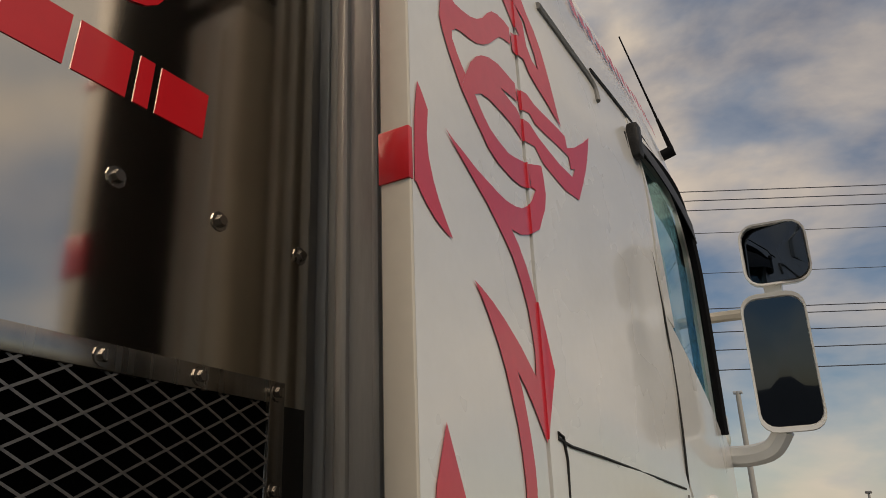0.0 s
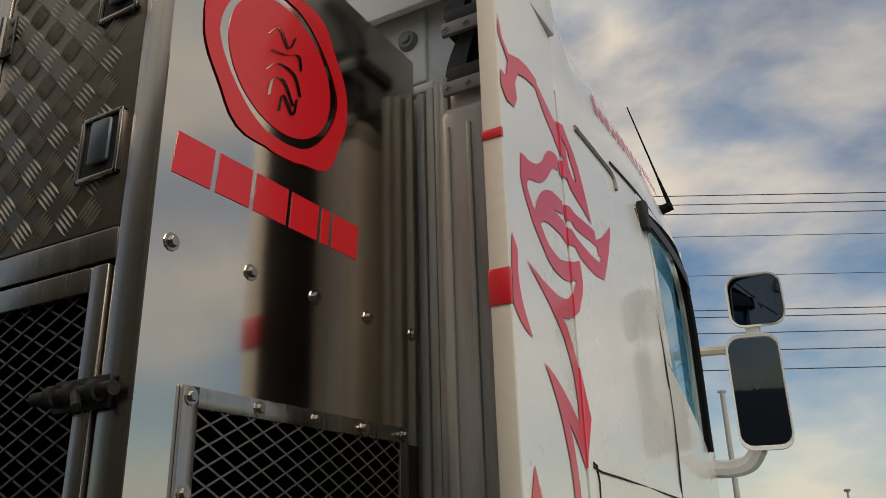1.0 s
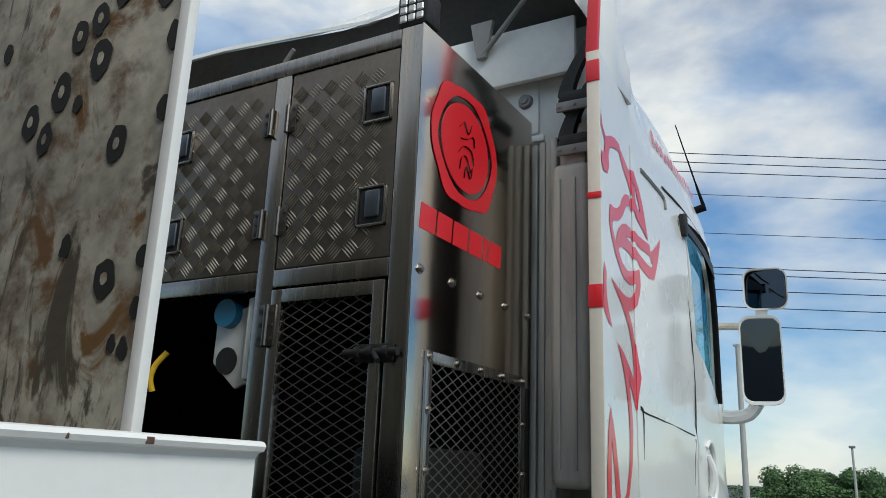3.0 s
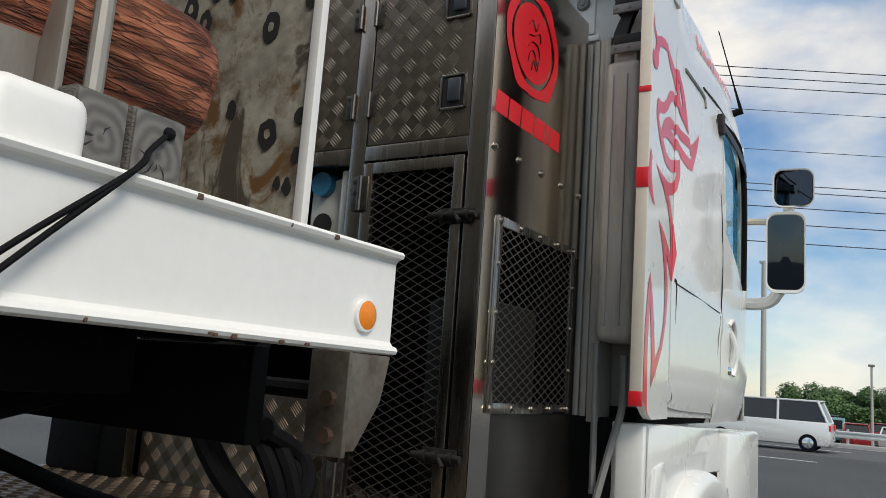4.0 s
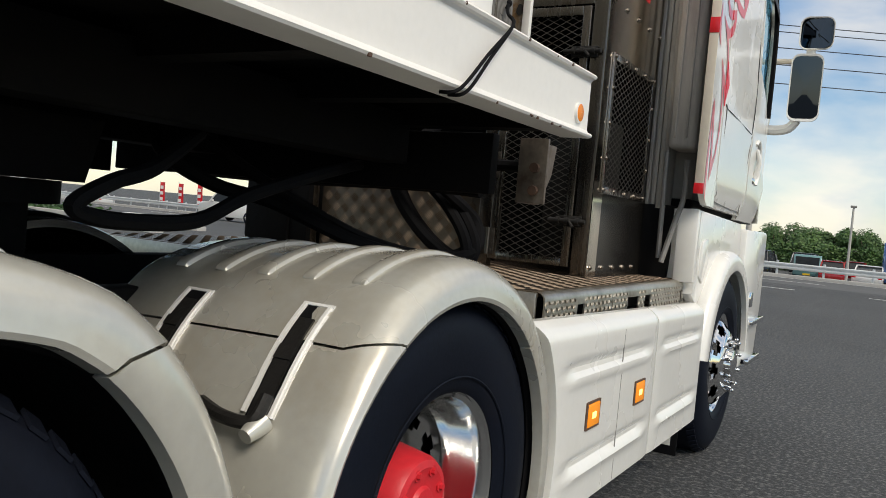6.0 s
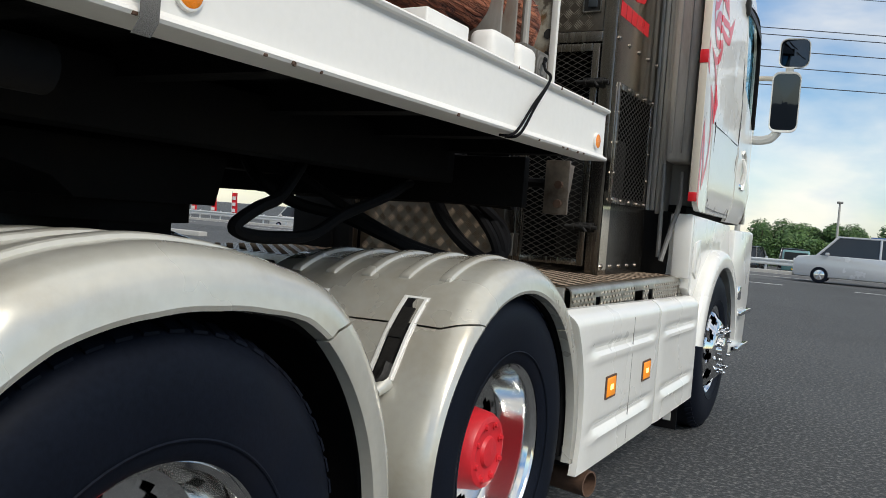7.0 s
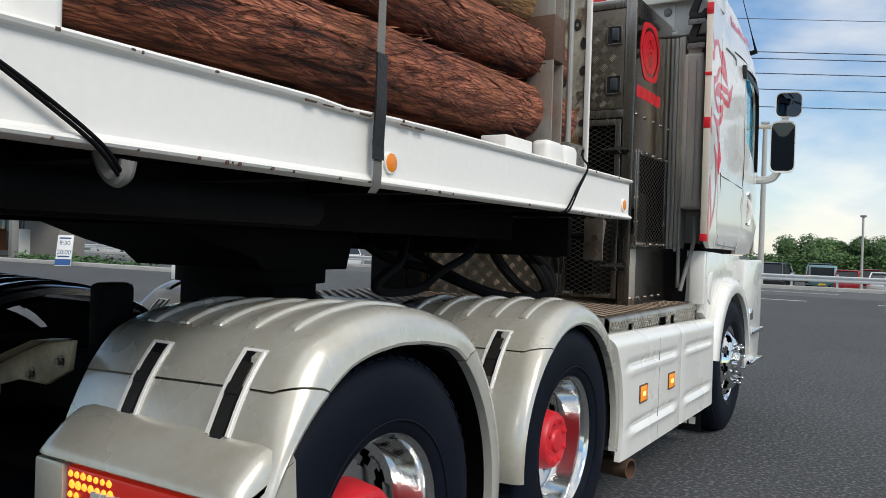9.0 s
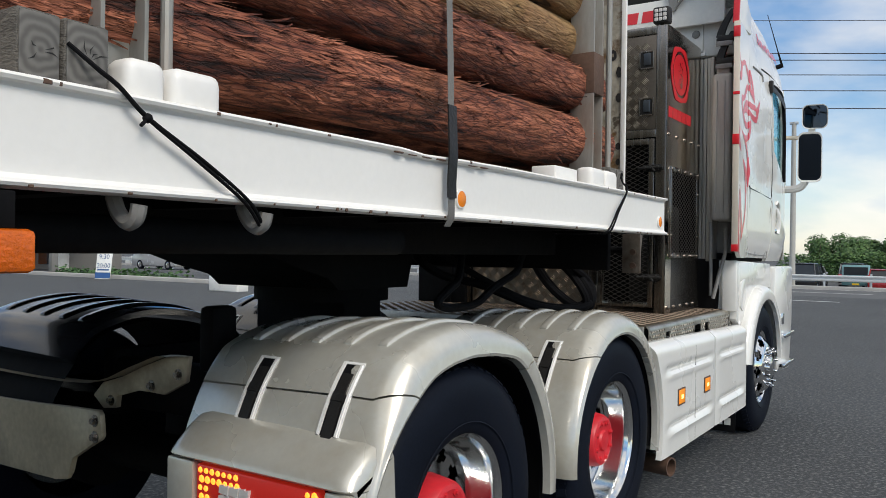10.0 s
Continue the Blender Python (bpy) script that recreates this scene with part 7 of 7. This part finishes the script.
def build_car(label, kind, paint):
    """A car along local x (its nose at +x), wheels on z = 0."""
    car = thing(kind[0], label, kind[1])
    L, W, H, hood, belt, front, roof0, roof1, back = kind[2]
    # body side profile, lower and cabin
    low = [(-L / 2, 0.42), (-L / 2 - 0.02, 0.62), (-L / 2 + 0.04, belt), (front, belt), (L / 2 - 0.12, hood), (L / 2, hood - 0.18), (L / 2 + 0.02, 0.40), (L / 2 - 0.06, 0.24), (-L / 2 + 0.06, 0.24)]
    bm = bmesh.new()
    prism(bm, low, "y", -W / 2, W / 2, 0.05)
    body = part("body", bm, paint, car)
    bm = bmesh.new()
    cabin = [(back, belt - 0.04), (roof0, H - 0.05), (roof1, H - 0.05), (front, belt - 0.04)]
    va = [(x, -W / 2 + (0.05 if z < H - 0.1 else 0.16), z) for x, z in cabin]
    vb = [(x, -y, z) for x, y, z in va]
    g = loft(bm, [va, vb])
    n = len(g[0])
    bm.faces.new(g[0][::-1]); bm.faces.new(g[1]); bm.faces.new((g[0][0], g[1][0], g[1][-1], g[0][-1]))
    part("glasshouse", bm, DARKWIN, body, "dark car windows")
    bm = bmesh.new()
    box(bm, roof0 - 0.08, roof1 + 0.08, -W / 2 + 0.13, W / 2 - 0.13, H - 0.07, H, 0.03)
    for s in (-1, 1):
        for (xa, za), (xb, zb) in ((cabin[0], cabin[1]), (cabin[3], cabin[2]), ((roof0 * .5 + roof1 * .5 - 0.05, belt - 0.03), (roof0 * .5 + roof1 * .5 - 0.05, H - 0.05))):
            cyl(bm, (xa, s * (W / 2 - 0.045), za), (xb, s * (W / 2 - 0.155), zb), 0.045, n=8)
    part("roof", bm, paint, body)
    for x in (-L / 2 + 0.62 * L / 4, L / 2 - 0.80 * L / 4):
        for s in (-1, 1):
            bm = bmesh.new()
            cyl(bm, (x, s * (W / 2 - 0.18), 0.32), (x, s * (W / 2 + 0.012), 0.32), 0.32, 0.31, n=24)
            ty = part("wheel", bm, TYRE, car)
            bm = bmesh.new()
            cyl(bm, (x, s * (W / 2 + 0.010), 0.32), (x, s * (W / 2 + 0.022), 0.32), 0.20, 0.17, n=18)
            for k in range(6):
                a = 2 * math.pi * k / 6
                cyl(bm, (x, s * (W / 2 + 0.024), 0.32), (x + 0.17 * math.cos(a), s * (W / 2 + 0.024), 0.32 + 0.17 * math.sin(a)), 0.02, n=6)
            part("rim", bm, ALLOY, ty)
    for s in (-1, 1):
        bm = bmesh.new()
        box(bm, -L / 2 - 0.03, -L / 2 + 0.06, s * (W / 2 - 0.14) - 0.10, s * (W / 2 - 0.14) + 0.13, belt - 0.30, belt - 0.08, 0.02)
        part("tail_light", bm, RED, body)
        bm = bmesh.new()
        box(bm, L / 2 - 0.16, L / 2 + 0.015, s * (W / 2 - 0.18) - 0.14, s * (W / 2 - 0.18) + 0.14, hood - 0.25, hood - 0.10, 0.03)
        part("headlight", bm, CLEAR, body)
        bm = bmesh.new()
        box(bm, front - 0.45, front - 0.30, s * (W / 2 + 0.06) - 0.06, s * (W / 2 + 0.06) + 0.06, belt, belt + 0.12, 0.03)
        part("door_mirror", bm, paint, body)
    bm = bmesh.new()
    box(bm, -L / 2 - 0.05, L / 2 + 0.04, -W / 2 + 0.02, W / 2 - 0.02, 0.22, 0.36, 0.05)
    part("bumper", bm, GREY, body)
    return car


SEDAN = ("sedan", "car", (4.6, 1.74, 1.45, 0.92, 0.95, 0.95, -1.05, 0.25, -1.85))
VAN = ("minivan", "van", (4.7, 1.72, 1.85, 1.0, 1.08, 1.55, -1.95, 0.85, -2.28))
SUV = ("small_suv", "car", (3.4, 1.5, 1.70, 1.02, 1.06, 0.62, -1.45, 0.20, -1.62))
KEI = ("hatchback", "car", (3.5, 1.5, 1.55, 0.95, 0.98, 1.0, -1.35, 0.45, -1.66))


def build_small_truck(label, paint, L=5.2, cargo=1.9):
    tr = thing("small_truck", label, "truck")
    bm = bmesh.new()
    prism(bm, [(L / 2 - 1.5, 0.5), (L / 2 - 1.5, 2.15), (L / 2 - 0.35, 2.15), (L / 2 - 0.05, 1.25), (L / 2, 0.45)], "y", -0.85, 0.85, 0.06)
    c = part("cab", bm, paint, tr)
    bm = bmesh.new()
    prism(bm, [(L / 2 - 1.40, 1.30), (L / 2 - 1.40, 2.0), (L / 2 - 0.38, 2.0), (L / 2 - 0.12, 1.30)], "y", -0.857, 0.857)
    box(bm, L / 2 - 0.33, L / 2 - 0.06, -0.72, 0.72, 1.32, 1.98)
    part("window", bm, DARKWIN, c)
    bm = bmesh.new()
    box(bm, -L / 2, L / 2 - 1.6, -0.9, 0.9, 0.75, cargo, 0.04)
    part("cargo_body", bm, paint, tr)
    bm = bmesh.new()
    box(bm, L / 2 - 0.02, L / 2 + 0.02, -0.22, 0.22, 0.50, 0.64)
    part("plate", bm, YELLOW, c)
    for x in (-L / 2 + 1.0, L / 2 - 0.8):
        for s in (-1, 1):
            bm = bmesh.new()
            cyl(bm, (x, s * 0.62, 0.38), (x, s * 0.86, 0.38), 0.38, n=20)
            part("wheel", bm, TYRE, tr)
    return tr


def build_parked():
    random.seed(17)
    base = [(build_car("white parked sedan in the car park", SEDAN, PAINTS[0])), build_car("silver parked hatchback in the car park", KEI, PAINTS[1]), build_car("dark parked minivan in the car park", VAN, PAINTS[3]), build_car("red parked hatchback in the car park", KEI, PAINTS[5])]
    spots = [(-12.5, 17, 84), (-10.4, 16, 92), (-8.4, 17, 90), (-3.9, 16, 95), (-1.8, 18, 88), (1.5, 16, 90), (4.2, 17, 90), (7, 16, 92), (-13.4, 24, 90), (-9.2, 25, 88), (-6.4, 25, 91), (-3.0, 24, 90), (0.5, 25, 90), (10, 17, 90), (13, 17, 88)]
    for i, (s, d, a) in enumerate(spots):
        b = base[i % 4]
        m = bgm(s, d, a, -0.95)
        if i < 4:
            b.matrix_basis = m
        else:
            tagged(copy_thing(b, m), group="parked cars")
        tagged(b, group="parked cars")
    t = build_small_truck("blue-grey parked light truck behind the rail", PAINTS[4], 4.4, 1.5)
    t.matrix_basis = bgm(-5.7, 20.0, -86, -0.95) @ Matrix.Scale(0.82, 4, (0, 0, 1))
    t = build_small_truck("blue and cream lorry parked behind the rail", PAINTS[2], 6.5, 3.0)
    t.matrix_basis = bgm(-0.35, 20.0, -88, -0.95)
    for lab, kind, s, d, a in (("white sedan parked beyond the road", SEDAN, -61.4, 3.8, 186), ("white minivan parked near red banners", VAN, -38.5, 5.8, 180)):
        c = build_car(lab, kind, PAINTS[0])
        c.matrix_basis = bgm(s, d, a, -0.63)


build_parked()


def leaf_crown(bm, h, w, seed, count):
    random.seed(seed)
    blobs = []
    for _ in range(16):
        a, r = random.uniform(0, 6.28), random.uniform(0, w * 0.36)
        blobs.append((Vector((r * math.cos(a), r * math.sin(a), random.uniform(h * 0.22, h * 0.84))), random.uniform(w * 0.14, w * 0.26)))
    for _ in range(count):
        c, r = random.choice(blobs)
        d = Vector((random.gauss(0, 1), random.gauss(0, 1), random.gauss(0, 1))).normalized()
        p = c + d * r * random.uniform(0.65, 1.08)
        n = (d + Vector((random.uniform(-.6, .6), random.uniform(-.6, .6), random.uniform(-.2, .8)))).normalized()
        u, v = frame_of(n)
        s = random.uniform(0.09, 0.20)
        a = random.uniform(0, 3.14)
        u, v = u * math.cos(a) + v * math.sin(a), v * math.cos(a) - u * math.sin(a)
        vs = [bm.verts.new(p + u * s), bm.verts.new(p + v * s * 0.55), bm.verts.new(p - u * s), bm.verts.new(p - v * s * 0.55)]
        f = bm.faces.new(vs)
        f.material_index = 1 if random.random() < 0.35 else 0


def build_trees():
    kinds = []
    for k in range(3):
        t = thing("tree", "dense green broadleaf tree beyond the car park", "tree", (0, 0, 0), "row of trees")
        bm = bmesh.new()
        cyl(bm, (0, 0, 0), (0.1, 0, 3.2), 0.20, 0.11, n=10)
        for a in (0.3, 2.2, 4.4):
            cyl(bm, (0.06, 0, 1.6), (1.5 * math.cos(a), 1.5 * math.sin(a), 3.8), 0.09, 0.03, n=7)
        part("trunk", bm, BARKT, t)
        bm = bmesh.new()
        leaf_crown(bm, 4.6, 5.0, 40 + k, 11000)
        part("crown", bm, [LEAF, LEAF2], t, angle=10)
        kinds.append(t)
    random.seed(2)
    n = 0
    for k in range(17):
        s, d = -11.8 + k * 2.9 + random.uniform(-0.5, 0.5), 40.8 + random.uniform(-1.5, 1.5)
        sc = random.uniform(0.86, 1.04)
        m = bgm(s, d, random.uniform(0, 360), -0.95)
        if n < 3:
            kinds[n].scale = (sc, sc, sc)
            kinds[n].matrix_basis = m @ Matrix.Diagonal((sc, sc, sc, 1))
        else:
            copy_thing(kinds[n % 3], m)
        n += 1
    # low hedge below the crowns
    bm = bmesh.new()
    random.seed(9)
    for _ in range(16000):
        s, d, z = random.uniform(-14.5, 45), random.gauss(39, 0.6), random.uniform(-0.95, 1.6)
        p = bg(s, d, z)
        u, v = frame_of(Vector((random.uniform(-1, 1), random.uniform(-1, 1), random.uniform(0, 1))))
        q = random.uniform(0.08, 0.18)
        f = bm.faces.new([bm.verts.new(p + u * q), bm.verts.new(p + v * q * .6), bm.verts.new(p - u * q), bm.verts.new(p - v * q * .6)])
        f.material_index = random.randint(0, 1)
    tagged(part("hedge", bm, [LEAF, LEAF2], angle=10), "dense green hedge beyond the car park", "hedge", kind="stuff")


build_trees()


def build_poles():
    lp = thing("street_lamp", "slim grey street lamp beyond the guard rail", "street lamp", (-2.85, 50, -0.95))
    bm = bmesh.new()
    cyl(bm, (-2.85, 50, -0.95), (-2.85, 50, 3.9), 0.085, 0.06, n=12)
    po = part("pole", bm, POLE, lp)
    bm = bmesh.new()
    box(bm, -3.02, -2.68, 49.9, 50.1, 3.86, 4.0, 0.04)
    part("lamp_head", bm, GREY, po)
    up = thing("utility_pole", "concrete utility pole beyond the road", "utility pole", (-6.6, 38.2, -0.2))
    bm = bmesh.new()
    cyl(bm, (-6.6, 38.2, -0.3), (-6.6, 38.2, 8.1), 0.15, 0.11, n=16)
    po = part("pole", bm, POLE, up)
    bm = bmesh.new()
    box(bm, -6.8, -6.4, 38.1, 38.3, 8.0, 8.12, 0.01)
    part("cap", bm, GALV, po)
    # overhead lines crossing the yard, strung between two far poles
    a, u, v = Vector((-2.5, 25.17, 0)), Vector((0.866, 0.5, 0)), Vector((-0.5, 0.866, 0))
    pl = thing("power_line", "dark overhead power lines strung between concrete poles", "power line", a)
    for k in (-1, 1):
        bm = bmesh.new()
        b = a + u * 75 * k
        cyl(bm, (b.x, b.y, -1), (b.x, b.y, 13), 0.18, 0.12, n=12)
        part("pole", bm, POLE, pl)
    for i, z in enumerate((12.12, 11.87, 11.60, 10.70, 9.44, 8.35, 8.05, 7.58, 7.07, 6.41)):
        bm = bmesh.new()
        off = v * 0.15 * (i % 3)
        tube(bm, [a + u * 15 * k + off + Vector((0, 0, z + 0.5 * (k / 5) ** 2)) for k in range(-5, 6)], 0.011 if i in (3, 4) else 0.016, 5, 3)
        part("cable", bm, WIRE, pl)


build_poles()


def build_shop():
    sh = thing("shop_building", "low roadside shop with posts, dark windows and a flat canopy", "building", (-50, 24, 0))
    bm = bmesh.new()
    box(bm, -64, -38.2, 20.5, 22.0, 0, 4.2, 0.05)
    w = part("wall", bm, WALLB, sh)
    bm = bmesh.new()
    box(bm, -64.5, -38.0, 18.4, 22.2, 3.0, 3.5, 0.05)
    part("canopy", bm, KERB, sh)
    for k in range(7):
        bm = bmesh.new()
        box(bm, -63 + k * 3.9, -62.65 + k * 3.9, 18.6, 18.95, 0, 3.0, 0.03)
        part("post", bm, GREY, sh)
        bm = bmesh.new()
        box(bm, -63 + k * 3.2, -60.6 + k * 3.2, 20.44, 20.52, 0.3, 2.5, 0.02)
        part("window", bm, DARKWIN, w)
        bm = bmesh.new()
        box(bm, -62 + k * 3.4, -61.2 + k * 3.4, 19.9, 20.6, 0, 1.5, 0.03)
        part("vending_box", bm, (PAINTS[2], ORANGE, WHITE, PAINTS[5])[k % 4], sh)
    b = thing("sign_board", "white pavement sign board with opening hours in blue", "sign", (-29.4, 15, 0))
    M = Matrix.Translation((-29.4, 15.0, 0)) @ Matrix.Rotation(radians(28), 4, "Z") @ Matrix.Rotation(radians(-10), 4, "X")
    bm = bmesh.new()
    prism(bm, [(-0.33, 0.0), (0.33, 0.0), (0.33, 1.28), (-0.33, 1.28)], "y", -0.03, 0.03, 0.01)
    bmesh.ops.transform(bm, matrix=M, verts=bm.verts)
    bd = part("board", bm, WHITE, b)
    for k, (txt, z) in enumerate((("9:30", 0.86), ("20:00", 0.48))):
        cu = bpy.data.curves.new("hours", "FONT")
        cu.body, cu.size, cu.align_x = txt, 0.27, "CENTER"
        o = bpy.data.objects.new("tmp", cu)
        me = bpy.data.meshes.new_from_object(o)
        bpy.data.objects.remove(o)
        me.transform(M @ Matrix.Translation((0, -0.035, z)) @ Matrix.Rotation(radians(90), 4, "X"))
        me.materials.append(PAINTS[2])
        part("hours", me, PAINTS[2], bd)
    for w, z0, z1 in ((0.25, 1.12, 1.18), (0.25, 0.36, 0.42), (0.33, 0.03, 0.28)):
        bm = bmesh.new()
        box(bm, -w, w, -0.036, -0.031, z0, z1)
        bmesh.ops.transform(bm, matrix=M, verts=bm.verts)
        part("sign_bar", bm, PAINTS[2], bd)
    for k in range(5):
        x = -49.9 + 2.05 * k
        f = thing("banner", "red advertising banner on a thin pole", "banner", (x, 39, -0.2), "row of banners")
        bm = bmesh.new()
        cyl(bm, (x, 39, -0.3), (x, 39, 2.0), 0.02, n=8)
        part("pole", bm, GALV, f)
        bm = bmesh.new()
        loft(bm, [[(x + 0.02 + q * 0.13, 39 + 0.04 * math.sin(q * 1.5 + z * 3), z) for q in range(5)] for z in (0.3, 0.7, 1.1, 1.5, 1.9)])
        thicken(bm, (0, 0.004, 0))
        part("cloth", bm, RED, f)
        for z in (0.5, 0.95, 1.4):
            bm = bmesh.new()
            box(bm, x + 0.10, x + 0.42, 38.93, 38.94, z, z + 0.24)
            part("cloth_mark", bm, WHITE, f)
    bm = bmesh.new()
    box(bm, -19.6, -18.3, 12.3, 12.8, 0, 0.50, 0.03)
    tagged(part("barrier", bm, WHITE), "white plastic traffic barrier at the yard edge", "barrier")
    bm = bmesh.new()
    box(bm, -64, -20, 15.6, 16.0, -0.1, 0.15, 0.02)
    tagged(part("yard_kerb", bm, KERB), "pale concrete kerb at the yard edge", "kerb", kind="structure")
    bm = bmesh.new()
    random.seed(14)
    for _ in range(700):
        q = Vector((random.uniform(-36, -27), random.gauss(17, 0.35), abs(random.gauss(0, 0.16)) + 0.03))
        u, v = frame_of(Vector((random.uniform(-1, 1), random.uniform(-1, 1), random.uniform(0, 1))))
        r = random.uniform(0.05, 0.13)
        bm.faces.new([bm.verts.new(q + u * r), bm.verts.new(q + v * r * .6), bm.verts.new(q - u * r), bm.verts.new(q - v * r * .6)])
    tagged(part("weeds", bm, [LEAF, LEAF2], angle=10), "low green weeds behind the kerb", "plants", kind="stuff")


build_shop()


# ---- passing traffic ----
MOVERS = []


def build_traffic():
    for label, kind, paint, rows in (
            ("white minivan driving along the road", VAN, PAINTS[0], ((0.0, 50.7), (4.0, -5.3), (6.2, -36.4), (10.0, -90.0))),
            ("silver minivan driving along the road", VAN, PAINTS[1], ((0.0, 100.0), (7.3, -5.2), (10.0, -46.5))),
            ("small white off-road car driving along the road", SUV, PAINTS[0], ((0.0, 140.4), (9.6, -3.6), (10.0, -9.6)))):
        c = build_car(label, kind, paint)
        MOVERS.append((c, [(t, bgm(s, -6.2, 180, -0.194)) for t, s in rows]))


build_traffic()


def motions():
    for c, rows in MOVERS:
        walk(c, rows)


motions()
